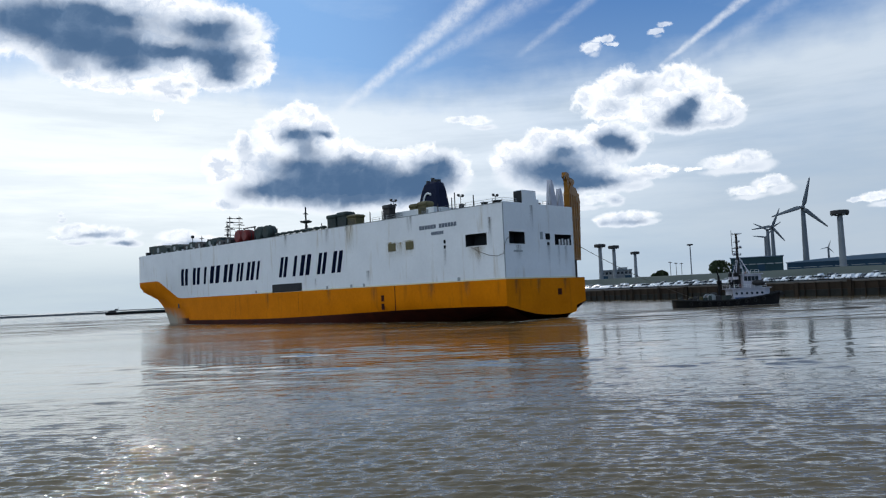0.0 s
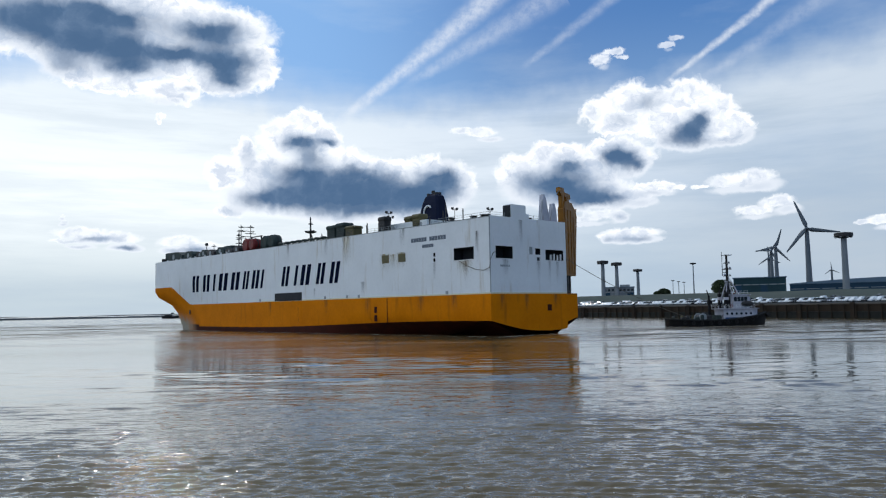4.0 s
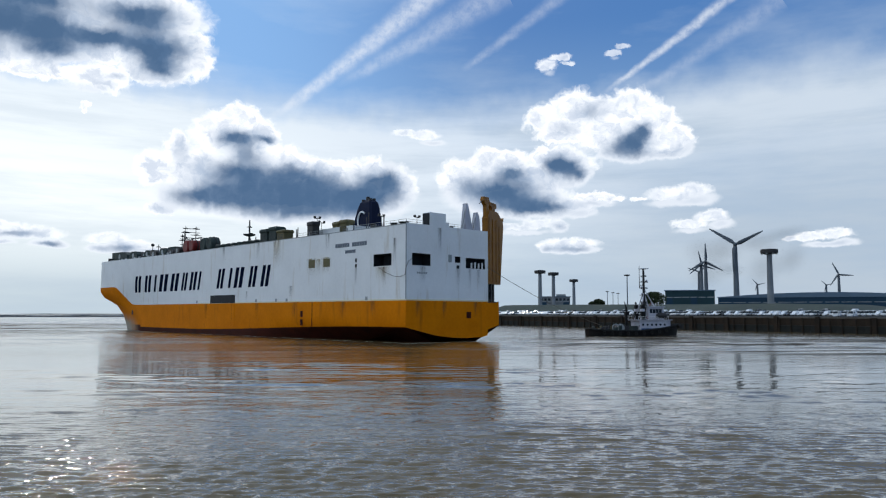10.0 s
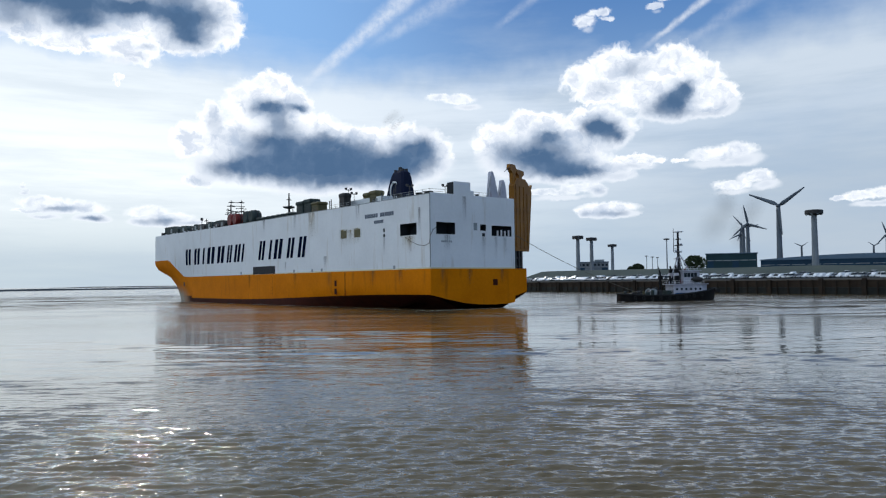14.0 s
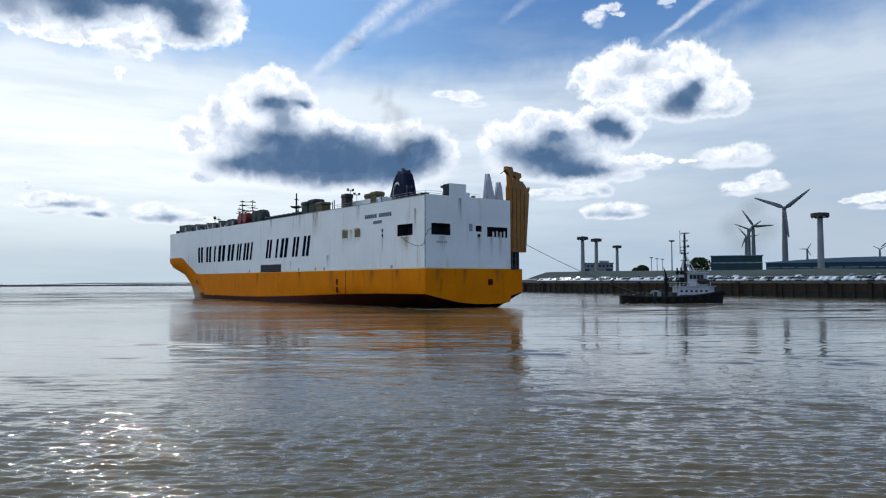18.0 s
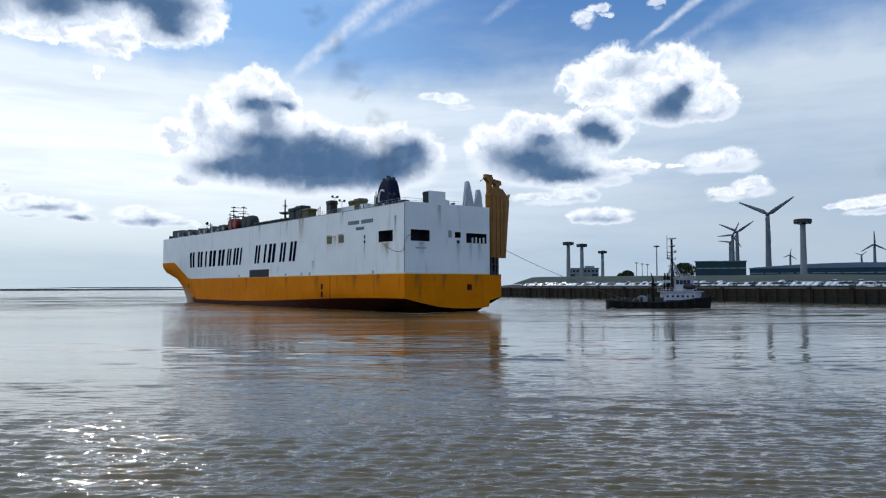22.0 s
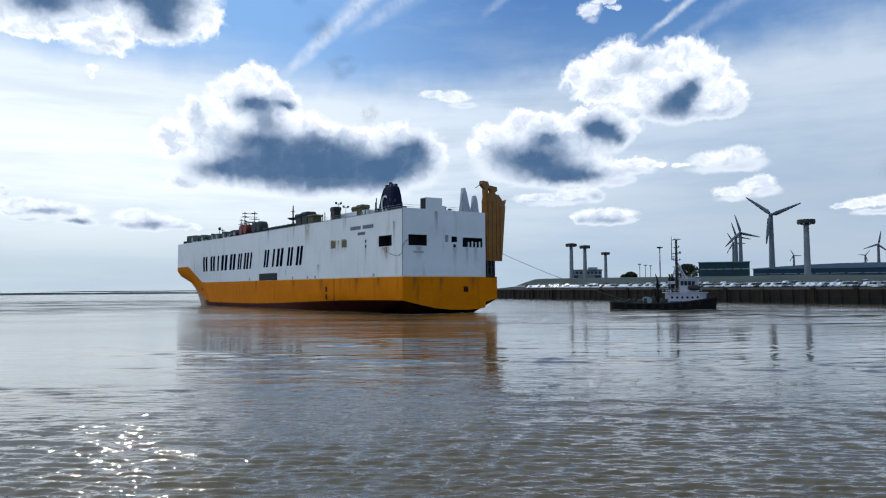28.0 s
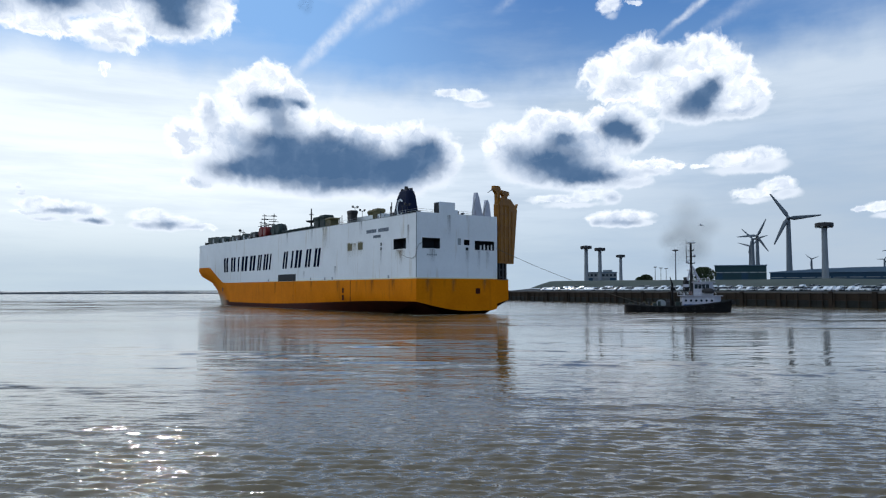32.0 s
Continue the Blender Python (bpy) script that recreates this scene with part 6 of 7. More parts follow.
def tug_skin(levels):
    bm = bmesh.new()
    n = 40
    grids = []
    for f in levels:
        row = []
        for sgn in (1, -1):
            rng = range(n + 1) if sgn == 1 else range(n - 1, 0, -1)
            for i in rng:
                x = TL * i / n
                x2 = x + (0.9 * (f - 0.6) * max(0, (x / TL - 0.8)) * 5)
                z = -0.6 + (sheer(x) + 0.6) * f
                row.append(bm.verts.new((x2, sgn * tug_half(x, f), z)))
        grids.append(row)
    for a, b in zip(grids, grids[1:]):
        for i in range(len(a)):
            j = (i + 1) % len(a)
            bm.faces.new((a[i], a[j], b[j], b[i]))
    return bm, grids


bm, _ = tug_skin([0.0, 0.2, 0.5, 0.8, 1.0])
part("hull", bm, tug_black, tug, "black tug hull", 45)
bm = bmesh.new()
n = 40
up = [bm.verts.new((TL * i / n, tug_half(TL * i / n, 0.9), sheer(TL * i / n) - 0.8)) for i in range(n + 1)]
dn = [bm.verts.new((TL * i / n, -tug_half(TL * i / n, 0.9), sheer(TL * i / n) - 0.8)) for i in range(n + 1)]
for i in range(n):
    bm.faces.new((up[i], up[i + 1], dn[i + 1], dn[i]))
part("deck", bm, deck_paint, tug)
for sgn in (1, -1):
    bm = bmesh.new()
    for i in range(n):
        a, b = TL * i / n, TL * (i + 1) / n
        add_tube(bm, (a, sgn * tug_half(a, 1.0) * 1.02, sheer(a) - 0.25), (b, sgn * tug_half(b, 1.0) * 1.02, sheer(b) - 0.25), 0.24, n=7, caps=False)
    part("rubbing_strake", bm, rubber, tug, "black rubber fender strake")
tyre = finish("tyre_fender", lathe([(0.28, -0.14), (0.5, -0.16), (0.58, 0), (0.5, 0.16), (0.28, 0.14), (0.28, -0.14)], 14), rubber)
for i in range(9):
    for sgn in (1, -1):
        x = 4 + i * 2.6
        o = new("tyre_fender", tyre)
        o.parent, o.matrix_basis = tug, pose(x, sgn * (tug_half(x, 0.8) + 0.22), sheer(x) - 1.1, 90, 0, 0)
part("bow_fender", tube((TL + 0.2, -1.6, 2.9), (TL + 0.2, 1.6, 2.9), 0.55, n=12), rubber, tug, "round rubber bow fender")
# deckhouse, blue-banded, with a raised wheelhouse
house = part("deckhouse", prism([(16.6, -2.9), (25.6, -2.9), (27.6, -1.6), (27.6, 1.6), (25.6, 2.9), (16.6, 2.9)], 1.2, 4.7), tug_white, tug, "white lower deckhouse")
part("boat_deck", prism([(15.8, -3.3), (26.2, -3.3), (28.2, -1.8), (28.2, 1.8), (26.2, 3.3), (15.8, 3.3)], 4.7, 4.9), tug_white, tug)
for k in range(6):
    for sgn in (1, -1):
        part("porthole", lathe([(0, -0.03), (0.32, -0.03), (0.36, 0.02), (0.28, 0.06), (0, 0.06)], 12), glass_dark, house, "", None, pose(17.6 + 1.45 * k, sgn * 2.93, 3.4, 90, 0, 0))
part("blue_band", box((17.0, -2.96, 1.6), (25.2, 2.96, 2.3)), tug_blue, house)
wheelhouse = part("wheelhouse", prism([(20.0, -2.3), (24.3, -2.3), (25.6, -1.2), (25.6, 1.2), (24.3, 2.3), (20.0, 2.3)], 4.9, 8.7), tug_white, tug, "white raised wheelhouse")
part("wheelhouse_roof", prism([(19.6, -2.6), (24.6, -2.6), (26.1, -1.4), (26.1, 1.4), (24.6, 2.6), (19.6, 2.6)], 8.7, 8.95), tug_white, wheelhouse)
for k in range(4):
    for sgn in (1, -1):
        part("window_pane", box((20.2 + 1.05 * k, sgn * 2.33 - 0.03, 6.9), (21.1 + 1.05 * k, sgn * 2.33 + 0.03, 8.2)), glass_dark, wheelhouse)
for y0, y1 in ((-1.1, -0.4), (-0.35, 0.35), (0.4, 1.1)):
    part("window_pane", box((25.57, y0, 6.9), (25.63, y1, 8.2)), glass_dark, wheelhouse)
part("life_ring", lathe([(0.28, -0.08), (0.42, -0.09), (0.48, 0), (0.42, 0.09), (0.28, 0.08), (0.28, -0.08)], 14), red_paint, tug, "orange-red life ring", None, pose(19.0, -3.0, 5.6, 90, 0, 0))
part("rescue_boat", lathe([(0, -1.9), (0.5, -1.6), (0.85, -0.6), (0.85, 0.8), (0.5, 1.7), (0, 1.9)], 12), dark_steel, tug, "dark covered rescue boat", 50, pose(23.9, -2.9, 6.2, 0, 90, 0))
# exhaust stacks
for x, y in ((18.0, -1.9), (18.0, 1.9)):
    st = part("exhaust_stack", box((x - 0.55, y - 0.5, 4.9), (x + 0.55, y + 0.5, 9.3), 0.1), tug_black, tug, "black exhaust stack")
    part("stack_pipe", tube((x, y, 9.2), (x - 0.25, y, 10.3), 0.28, 0.26, 8), dark_steel, st)
    part("stack_band", box((x - 0.57, y - 0.52, 7.4), (x + 0.57, y + 0.52, 8.2)), tug_white, st)
# main mast with yards, radars and lamps
mast = part("main_mast", tube((19.6, 0, 4.9), (19.6, 0, 20.4), 0.5, 0.3, 10), dark_steel, tug, "tall dark lattice-hung mast")
for z, w in ((10.6, 1.1), (12.6, 1.5), (14.6, 1.3), (16.6, 1.6), (18.4, 1.0)):
    part("yard", box((19.5, -w, z), (19.7, w, z + 0.14)), dark_steel, mast)
    part("mast_platform", box((19.6 - w * 0.8, -0.5, z - 0.25), (19.6 + w * 0.8, 0.5, z - 0.1)), dark_steel, mast)
    part("mast_lamp", lathe([(0, 0), (0.22, 0), (0.24, 0.35), (0.1, 0.45), (0, 0.45)], 8), white_paint, mast, "", None, pose(19.6 + w * 0.75, 0, z - 0.1))
part("aerial", tube((18.3, 0.2, 14.5), (18.3, 0.2, 21.6), 0.13, 0.07, 6), dark_steel, mast)
part("aerial_arm", box((18.2, 0.1, 15.4), (19.6, 0.3, 15.55)), dark_steel, mast)
part("radar_scanner", box((18.6, -1.3, 20.45), (20.8, 1.3, 20.75), 0.06), white_paint, mast, "white radar scanner")
part("mast_leg", tube((21.2, 0, 4.9), (19.7, 0, 12.0), 0.16, 0.12, 6), dark_steel, mast)
part("fire_monitor", tube((21.6, 0.8, 8.9), (22.5, 0.8, 10.0), 0.16, 0.12, 8), red_paint, tug)
for y in (-1.2, 1.2):
    part("mast_brace", tube((17.4, y * 1.6, 4.9), (19.4, y * 0.2, 13.0), 0.20, 0.14, 8), tug_white, mast, "white mast brace")
    part("mast_brace", tube((22.0, y * 1.6, 8.9), (19.8, y * 0.2, 14.0), 0.18, 0.12, 8), tug_white, mast)
for x, y, z, r in ((19.6, 0.9, 12.8, 0.4), (20.6, 0, 16.8, 0.35), (18.6, -0.6, 14.8, 0.38), (20.5, 0.5, 11.0, 0.45)):
    part("sat_dome", lathe([(0, -r), (r * 0.8, -r * 0.7), (r, 0), (r * 0.75, r * 0.7), (0, r)], 10), tug_white, mast, "white antenna dome", 60, pose(x, y, z))
# aft working deck: winch, tow bitts, crane, gantry, crates
winch = part("tow_winch", tube((10.8, -1.5, 2.4), (10.8, 1.5, 2.4), 0.95, n=16), dark_steel, tug, "dark towing winch drum")
for y in (-1.6, 1.6):
    part("winch_flange", tube((10.8, y - 0.1, 2.4), (10.8, y + 0.1, 2.4), 1.25, n=16), grey_paint, winch)
bm = bmesh.new()
for y in (-1.1, 1.1):
    add_box(bm, (7.0, y - 0.2, 0.8), (7.4, y + 0.2, 3.2))
add_box(bm, (7.0, -1.5, 2.6), (7.4, 1.5, 2.95))
part("tow_bitts", bm, dark_steel, tug)
crane = part("deck_crane", tube((14.2, 1.2, 1.2), (14.2, 1.2, 8.6), 0.38, 0.3, 10), tug_black, tug, "dark slim deck crane post")
part("crane_jib", tube((14.2, 1.2, 8.4), (13.6, 1.2, 10.4), 0.24, 0.12, 8), tug_black, crane)
part("crane_cab", box((13.7, 0.6, 6.4), (14.9, 1.8, 7.4), 0.1), tug_black, crane)
bm = bmesh.new()
add_box(bm, (14.9, -1.8, 1.2), (16.4, 1.8, 3.0))
part("engine_hatch", bm, green_grey, tug, "dark engine hatch")
part("ladder_brace", tube((15.6, -2.5, 1.4), (18.2, -2.5, 6.0), 0.10, n=6), dark_steel, tug)
for x, y, h, w in ((1.8, -1.6, 2.9, 0.8), (6.2, 2.4, 3.0, 0.7), (5.6, -2.6, 2.9, 0.9), (13.2, 2.6, 3.8, 1.0), (3.6, 2.2, 3.0, 0.6), (10.0, -2.9, 3.2, 0.8), (3.0, 0.6, 2.3, 1.3), (4.8, -1.2, 2.6, 1.0), (8.8, -2.2, 2.6, 1.1), (9.0, 2.2, 2.9, 1.0), (12.6, -1.8, 3.1, 1.2), (12.7, 0.2, 3.5, 0.8)):
    part("deck_gear", box((x - w / 2, y - w / 2, 0.8), (x + w / 2, y + w / 2, h), 0.15), rnd.choice([olive, dark_steel, dark_steel, green_grey]), tug)


def tug_rail(x0, x1, z, y):
    bm = bmesh.new()
    k = max(2, int((x1 - x0) / 1.1))
    for i in range(k + 1):
        x = x0 + (x1 - x0) * i / k
        add_tube(bm, (x, y, z), (x, y, z + 1.0), 0.035, n=5)
    for hh in (0.5, 1.0):
        add_tube(bm, (x0, y, z + hh), (x1, y, z + hh), 0.03, n=5)
    part("railing", bm, white_paint, tug, "thin white tug railing")


tug_rail(15.9, 26.0, 4.9, -3.2)
tug_rail(15.9, 26.0, 4.9, 3.2)
tug_rail(19.8, 24.4, 8.95, -2.5)

# ---- tow rope from the ship's stern fairlead to the tug's winch ----
ROPE = 74.0
bm = bmesh.new()
pts = [(ROPE * k / 24, 0, -2.2 * 4 * (k / 24) * (1 - k / 24)) for k in range(25)]
for a, b in zip(pts, pts[1:]):
    add_tube(bm, a, b, 0.065, n=6, caps=False)
rope = part("tow_rope", bm, rope_mat, None)
tagged(rope, "taut grey-brown towing rope between ship and tug", "rope")


# ---- gulls ----
def build_gull():
    g = thing("gull", pose(0, 0, 0), "grey gull gliding with spread wings", "bird", "gulls")
    part("body", lathe([(0, -0.25), (0.05, -0.2), (0.085, -0.02), (0.07, 0.12), (0.035, 0.22), (0, 0.26)], 10), gull_white, g, "", 60, pose(0, 0, 0, -90, 0, 0))
    for sgn in (-1, 1):
        bm = bmesh.new()
        lead = [(0.04, 0.08, 0.02), (0.32, 0.14, 0.12), (0.68, 0.02, 0.04)]
        trail = [(0.04, -0.10, 0.02), (0.34, -0.04, 0.11), (0.66, -0.04, 0.04)]
        t = [[bm.verts.new((sgn * x, y, z + e)) for x, y, z in row] for e in (0.012, -0.008) for row in (lead, trail)]
        for a, b in ((t[0], t[1]), (t[2], t[3]), (t[0], t[2]), (t[1], t[3])):
            for i in range(2):
                bm.faces.new((a[i], a[i + 1], b[i + 1], b[i]))
        part("wing", bm, gull_white, g)
    part("tail", prism([(-0.03, -0.2), (0.03, -0.2), (0.07, -0.36), (-0.07, -0.36)], -0.01, 0.01), gull_white, g)
    return g


gull_a = build_gull()
gull_b = copy_thing(gull_a, pose(0, 0, 10))


# ---- inland barge passing beyond the bow ----
barge = thing("river_barge", pose(-400, 880, 0), "long low dark river barge with an aft wheelhouse", "barge")
part("hull", prism([(0, 0.4), (1.5, -0.5), (80, -0.5), (85, 2.4), (85, 3.2), (78, 2.6), (10, 2.4), (0, 3.0)], -4.7, 4.7, "y"), tug_black, barge, "black barge hull")
part("hatch_coaming", box((16, -3.8, 2.4), (76, 3.8, 3.6), 0.1), green_grey, barge, "grey-green hatch covers")
part("deckhouse", box((3, -3.6, 2.4), (12, 3.6, 4.8), 0.1), dark_steel, barge)
bw = part("wheelhouse", box((10.5, -2.2, 4.8), (14, 2.2, 7.2), 0.1), grey_paint, barge)
part("window_pane", box((10.9, -2.26, 5.9), (13.6, 2.26, 6.8)), glass_dark, bw)
part("mast", tube((14.5, 0, 4.8), (14.5, 0, 9.0), 0.1, 0.06, 6), dark_steel, barge)


# ---- exhaust smoke: loose puffs of thin dark flakes ----
def smoke_material(name, colour, amount):
    m = bpy.data.materials.new(name)
    m.use_nodes = True
    t = m.node_tree
    t.nodes.clear()
    uv = node(t, "ShaderNodeTexCoord").outputs["UV"]
    r = node(t, "ShaderNodeVectorMath", {0: uv, 1: (0.5, 0.5, 0)}, operation="DISTANCE").outputs["Value"]
    a = node(t, "ShaderNodeMapRange", {"Value": r, "From Min": 0.5, "From Max": 0.0, "To Max": amount}, interpolation_type="SMOOTHSTEP").outputs["Result"]
    p = node(t, "ShaderNodeBsdfPrincipled", {"Base Color": (*colour, 1), "Roughness": 1.0, "Specular IOR Level": 0.0, "Alpha": a})
    node(t, "ShaderNodeOutputMaterial", {"Surface": p.outputs[0]})
    return m


soot = smoke_material("soot", (0.05, 0.047, 0.048), 0.2)
thin_soot = smoke_material("thin_soot", (0.07, 0.067, 0.07), 0.16)


def smoke_puff(seed, radius, mat, label):
    """A ragged puff of overlapping soft flakes."""
    r = random.Random(seed)
    bm = bmesh.new()
    uv = bm.loops.layers.uv.new("UVMap")
    for k in range(4):
        p = Vector((0.6 * math.cos(1.6 * k + seed), r.gauss(0, 0.3), 0.6 * math.sin(1.6 * k + seed))) * radius
        q = Euler((r.uniform(-0.7, 0.7), r.uniform(0, 6), r.uniform(-0.7, 0.7))).to_matrix()
        e = radius * r.uniform(0.7, 1.25)
        f = bm.faces.new([bm.verts.new(p + q @ Vector((x * e, 0, z * e * 0.8))) for x, z in ((-1, -1), (1, -1), (1, 1), (-1, 1))])
        for loop, c in zip(f.loops, ((0, 0), (1, 0), (1, 1), (0, 1))):
            loop[uv].uv = c
    me = bpy.data.meshes.new("smoke_puff")
    bm.to_mesh(me)
    bm.free()
    me.materials.append(mat)
    return tagged(new("smoke_puff", me), label, "smoke", "exhaust smoke", "stuff")


# puffs of the tug: when and in which direction each one drifts, from its stack
TUG_PUFFS = [
    (4.6, [(6.4, 18.6, 2.3), (8, 22.0, 3.2), (9, 25.0, 4.0), (10, 28.2, 4.4), (11, 31.0, 5.4), (13, 37.0, 6.6)]),
    (3.8, [(7.6, 18.6, 2.3), (9, 22.0, 3.0), (10, 24.5, 3.8), (12, 30.5, 5.0), (14, 38.0, 6.0)]),
    (4.4, [(12.0, 18.0, 2.3), (13, 20.7, 3.7), (14, 22.8, 4.2), (16, 28.8, 5.6), (18, 35.0, 7.0)]),
    (4.2, [(16.0, 18.2, 2.3), (17, 20.6, 3.0), (18, 23.4, 3.8), (20, 29.0, 5.6), (22, 36.0, 7.0)]),
    (3.8, [(22.2, 18.4, 2.2), (23, 20.6, 3.0), (24.2, 24.0, 4.2), (27, 36.0, 6.5)]),
    (4.2, [(29.8, 17.4, 2.0), (31, 18.0, 3.3), (32, 19.3, 4.3)]),
    (3.4, [(30.6, 17.6, 2.0), (31, 17.9, 2.6), (32, 18.6, 3.2)])]
tug_smoke = [(smoke_puff(40 + k, 1.9 * r, soot, "faint dark puff of tug exhaust smoke"), rows) for k, (r, rows) in enumerate(TUG_PUFFS)]
# puffs of the ship's funnel: when each one leaves it
SHIP_PUFFS = [11.6, 14.2, 15.3, 16.4, 17.6, 19.0, 20.3, 21.8, 24.2]
ship_smoke = [(smoke_puff(60 + k, 3.0 + 0.5 * (k % 4), thin_soot, "faint grey-brown puff of funnel smoke"), t) for k, t in enumerate(SHIP_PUFFS)]


# ---- foam and churned water ----
def foam(name, seed, spots, label):
    """Loose flecks of foam on the water: each spot is x, y, half length, half width and their number."""
    r = random.Random(seed)
    bm = bmesh.new()
    for x, y, a, b, n, turn in spots:
        ca, sa = math.cos(radians(turn)), math.sin(radians(turn))
        for _ in range(n):
            u, v = r.gauss(0, 0.5) * a, r.gauss(0, 0.45) * b
            px, py = x + u * ca - v * sa, y + u * sa + v * ca
            ln, wd = r.uniform(0.15, 0.9) * (1 if r.random() < 0.85 else 2.2), r.uniform(0.05, 0.22)
            k = r.randint(5, 7)
            ring = []
            for i in range(k):
                an = 2 * math.pi * i / k
                e, f = ln * math.cos(an) * r.uniform(0.6, 1.1), wd * math.sin(an) * r.uniform(0.6, 1.1)
                ring.append(bm.verts.new((px + e * ca - f * sa, py + e * sa + f * ca, 0.012 + r.random() * 0.006)))
            bm.faces.new(ring)
    o = part(name, bm, foam_mat, None)
    return tagged(o, label, "foam", kind="stuff")


foam("foam", 21, [(88, 212, 26, 2.5, 160, 4), (95, 205, 30, 1.2, 90, -6), (78, 226, 18, 3.0, 120, -8), (110, 220, 20, 2.0, 90, 10), (60, 217, 16, 1.4, 70, 0)], "white foam flecks in the tug's churned wash")
wake = foam("foam", 22, [(-1.2, 60, 70, 0.5, 160, 90), (-1.5, 150, 20, 0.8, 140, 84), (6, -3, 10, 1.5, 60, 5), (22, -4, 10, 1.5, 80, 0)], "thin white foam line along the ship's waterline")


# ---- what moves ----
TUG_ROWS = [(0, 20.40, 232, 0), (6, 19.18, 238, 10), (9, 18.66, 240, 10), (13, 18.07, 236, 8), (19, 18.15, 234, -4), (23, 18.32, 234, -8), (28, 18.36, 233, -9), (32, 18.28, 236, -12)]
# where a blade stands, beyond a third of a turn each second
PHASE = [(0, 135), (1, 125), (2, 115), (3, 107), (6, 85), (7, 80), (8, 74), (10, 64), (13, 55), (17, 52.5), (20, 52.5), (23, 57), (25, 59), (28, 69), (30, 76.5), (32, 86.5)]
PHASE_FAR = [(0, 24), (6, 16), (10, 0), (14, -11), (17, -24), (20, -47), (23, -73), (25, -102), (28, -135), (32, -213)]


def between(t, table):
    for p, q in zip(table, table[1:]):
        if t <= q[0]:
            k = (t - p[0]) / (q[0] - p[0])
            return [a + (b - a) * k for a, b in zip(p[1:], q[1:])]
    return list(table[-1][1:])


def tug_pose(azimuth, dist, swing):
    x, y, _ = polar(azimuth, dist)
    return Matrix.Translation((x, y, 0)) @ pose(0, 0, 0, 0, 0, swing) @ pose(-TL / 2, 0, 0)


def rope_pose(ship_m, tug_m):
    a, b = ship_m @ Vector((26.6, -0.2, 18.2)), tug_m @ Vector((10.2, 0, 2.9))
    d = (b - a).normalized()
    side = Vector((0, 0, 1)).cross(d).normalized()
    up = d.cross(side)
    return Matrix.Translation(a) @ Matrix((d, side, up)).transposed().to_4x4()


def ship_at(t, rows):
    """The ship's pose between two rows of its way."""
    for (t0, a), (t1, b) in zip(rows, rows[1:]):
        if t <= t1:
            return a.lerp(b, (t - t0) / (t1 - t0))
    return rows[-1][1]


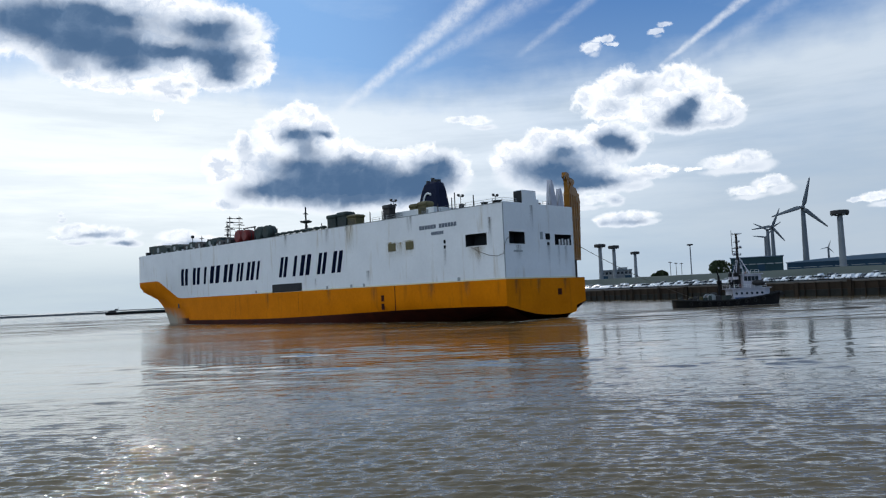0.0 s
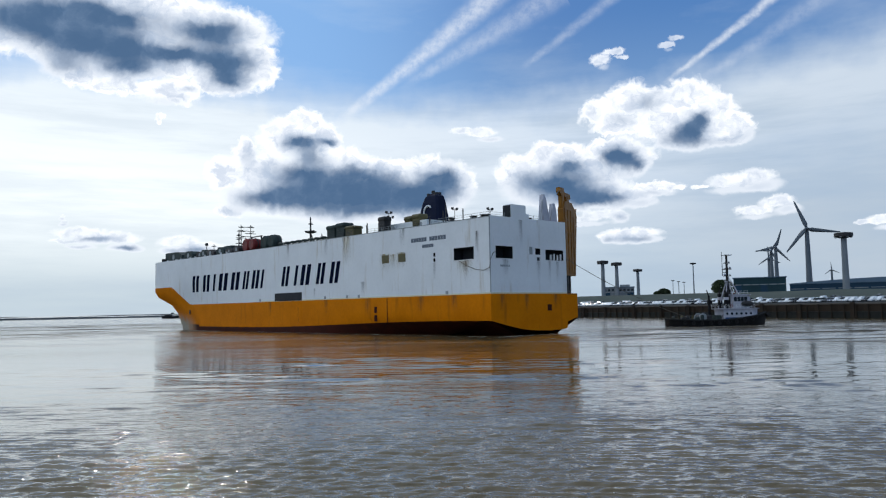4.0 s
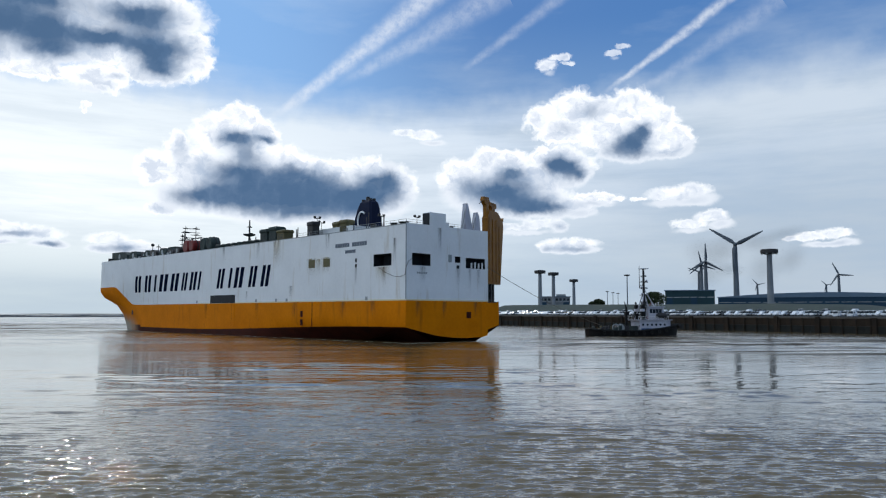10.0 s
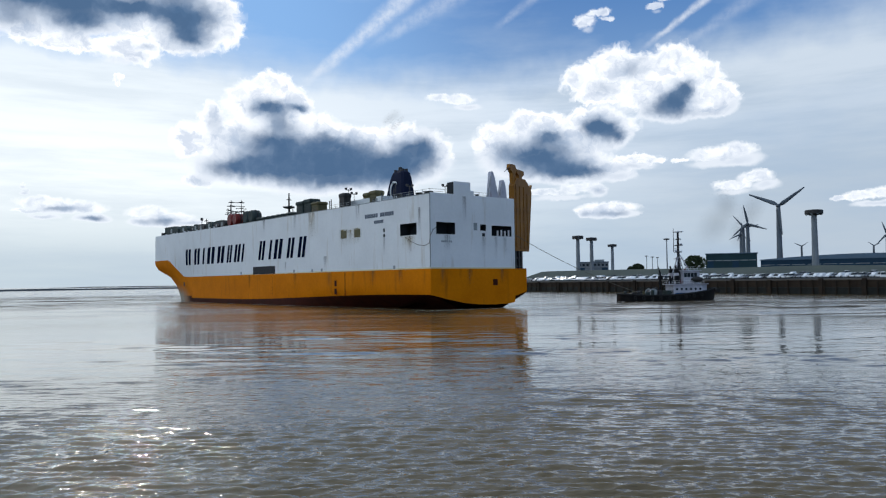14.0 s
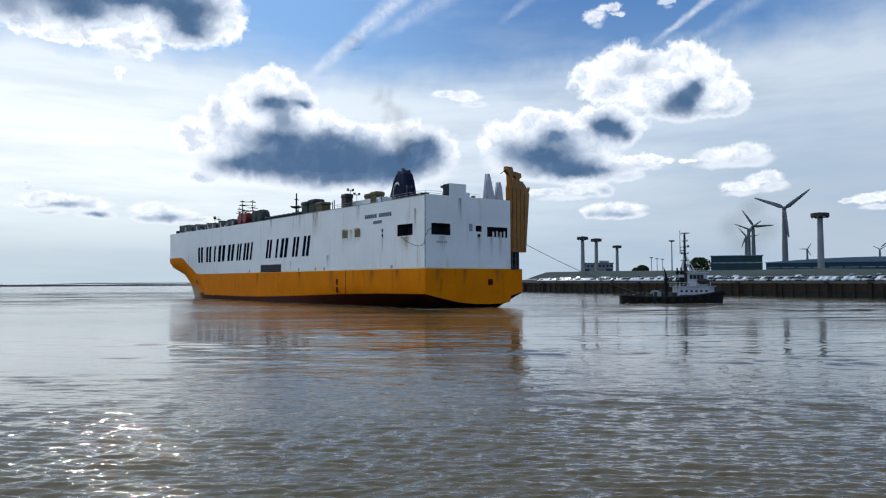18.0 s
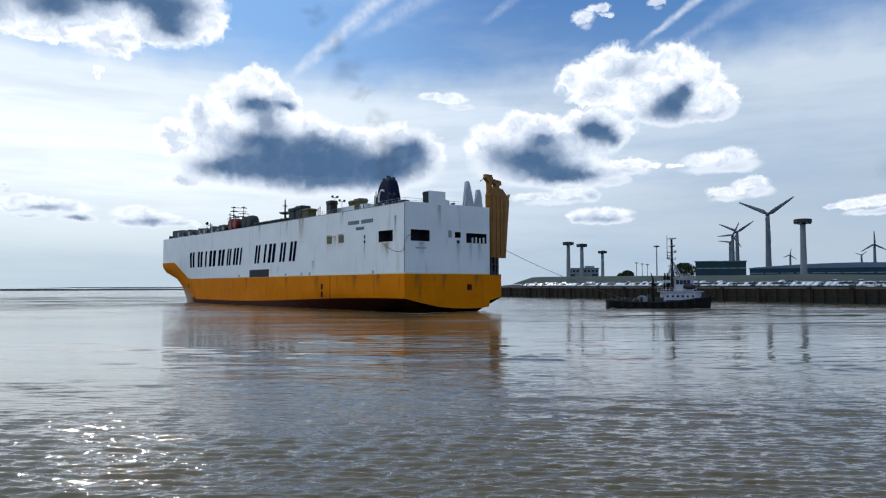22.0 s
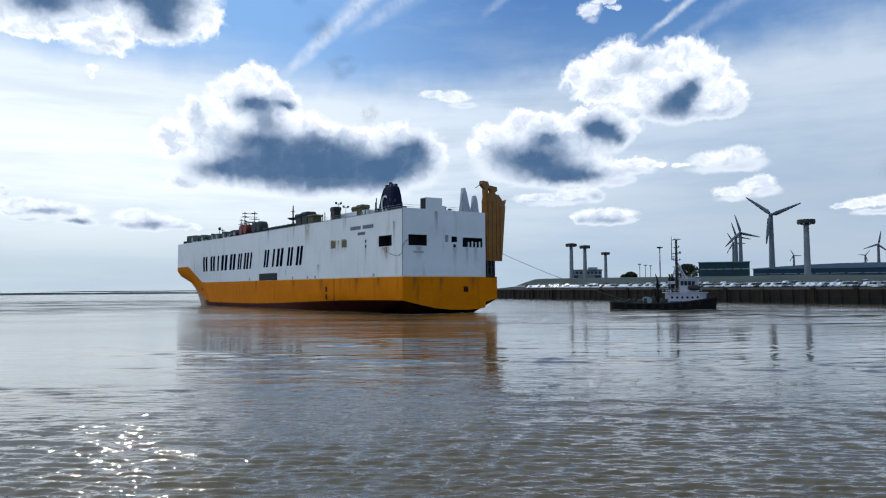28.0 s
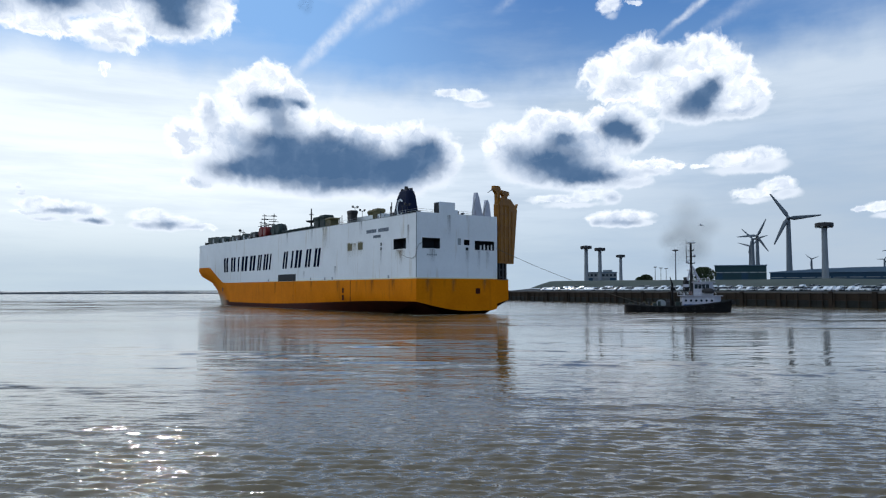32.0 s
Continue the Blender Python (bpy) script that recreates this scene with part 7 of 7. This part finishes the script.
def motions():
    ship_rows = [
        (0, pose(13.85, 168.88, 0, 0, 0, 45.38)),
        (2, pose(11.90, 168.25, 0, 0, 0, 43.84)),
        (4, pose(10.00, 168.06, 0, 0, 0, 42.43)),
        (6, pose(8.18, 168.29, 0, 0, 0, 41.15)),
        (8, pose(6.45, 168.91, 0, 0, 0, 39.98)),
        (10, pose(4.83, 169.91, 0, 0, 0, 38.92)),
        (12, pose(3.34, 171.25, 0, 0, 0, 37.97)),
        (14, pose(1.99, 172.91, 0, 0, 0, 37.10)),
        (16, pose(0.79, 174.87, 0, 0, 0, 36.32)),
        (18, pose(-0.26, 177.08, 0, 0, 0, 35.63)),
        (20, pose(-1.15, 179.54, 0, 0, 0, 35.02)),
        (22, pose(-1.89, 182.20, 0, 0, 0, 34.49)),
        (24, pose(-2.48, 185.05, 0, 0, 0, 34.05)),
        (26, pose(-2.92, 188.03, 0, 0, 0, 33.69)),
        (28, pose(-3.23, 191.13, 0, 0, 0, 33.42)),
        (30, pose(-3.42, 194.32, 0, 0, 0, 33.24)),
        (32, pose(-3.50, 197.55, 0, 0, 0, 33.17))]
    walk(ship, ship_rows)
    tug_rows = [(t, tug_pose(*between(t, TUG_ROWS))) for t, m in ship_rows]
    walk(tug, tug_rows)
    walk(rope, [(t, rope_pose(m, n)) for (t, m), (_, n) in zip(ship_rows, tug_rows)])
    for k, (t, rot) in enumerate(turbines):
        rate = (-120, -124, -131, -118, -126, -122, -127)[k]
        first = (0, 153, 40, 75, 20, 95, 60)[k]
        rows = []
        for i in range(65):
            s = i * 0.5
            ang = -120 * s + between(s, (PHASE, PHASE_FAR)[k])[0] if k < 2 else first + rate * s
            rows.append((s, Matrix.Translation((0, -4.2, 64)) @ pose(0, 0, 0, 0, ang, 0)))
        walk(rot, rows)
    walk(wake, ship_rows)
    for puff, path in tug_smoke:
        inside = tug_pose(*between(path[0][0], TUG_ROWS)) @ Vector((12, 0, -14))
        rows = [(0, Matrix.Translation(inside)), (path[0][0] - 0.3, Matrix.Translation(inside))]
        for i, (t, a, e) in enumerate(path):
            rows.append((t, Matrix.Translation(polar(a, 238, up_at(e, 238))) @ pose(0, 0, 0, 0, 25 * i, -a)))
        if path[-1][0] < 32:
            rows.append((32, rows[-1][1]))
        walk(puff, rows)
    for puff, start in ship_smoke:
        rows = []
        for t in (0, start - 1.5, start - 0.2):
            hold = ship_at(t, ship_rows) @ Vector((20, 48, 12))
            rows.append((t, Matrix.Translation(hold)))
        top = ship_at(start, ship_rows) @ Vector((26.4, 48, 41.5))
        for after, dx, dz in ((0, 0, 0), (1.2, -0.4, 7), (2.5, -3.0, 14), (4.0, -7.5, 22), (6.0, -15, 34), (9.0, -30, 58), (14.0, -60, 110)):
            rows.append((start + after, Matrix.Translation(top + Vector((dx, 0, dz))) @ pose(0, 0, 0, 0, 12 * after, 0)))
        last = Matrix.Translation(top + Vector((-60 - 9 * (start - 11), -14 * (start - 11), 150)))
        rows = [row for row in rows if row[0] <= 31.5]
        rows.append((32, last if start < 17 else Matrix.Translation(top + Vector((-4.2 * (32 - start), 0, 7.4 * (32 - start))))))
        walk(puff, rows)
    for ob, h, aside in clouds:
        walk(ob, [(t, pose(aside * h * (t - CLOUD_TIME) / 32, -0.48 * h * (t - CLOUD_TIME) / 32, EYE + h)) for t in (0, 16, 32)])
    walk(barge, [(t, Matrix.Translation(polar(a, 1000)) @ pose(0, 0, 0, 0, 0, -a - 3)) for t, a in ((0, -24.24), (2, -22.4), (3.5, -21.1), (8, -17.2), (16, -13.5), (32, -10.5))])
    walk(water, [(0, pose(0, 0, 0)), (16, pose(5, -2, 0)), (32, pose(10, -4, 0))])
    # one gull dips in from the side, the other glides past behind the tug
    walk(gull_a, [(t, Matrix.Translation(polar(a, d, up_at(e, d))) @ pose(0, 0, 0, 0, tip, turn)) for t, a, e, d, tip, turn in (
        (0, -60, 12, 120, 0, -70), (20, -45, 5, 80, 0, -80), (22.1, -31.5, 2.9, 60, -10, -85), (22.5, -24.73, 2.33, 62, 20, -30), (22.9, -31.5, 1.6, 66, 30, 70), (26, -60, 4, 110, 0, 80), (32, -70, 10, 150, 0, 60))])
    walk(gull_b, [(t, Matrix.Translation(polar(a, d, up_at(e, d))) @ pose(0, 0, 0, 0, tip, turn)) for t, a, e, d, tip, turn in (
        (0, 40, 34, 180, 0, -60), (27, 8, 30, 150, 0, -60), (28.5, 11, 23.5, 125, 8, -80), (29.5, 14.5, 4.6, 118, 12, -85), (30.5, 16.86, 4.5, 118, 10, -85), (32, 20.0, 4.65, 116, 14, -80))])


motions()
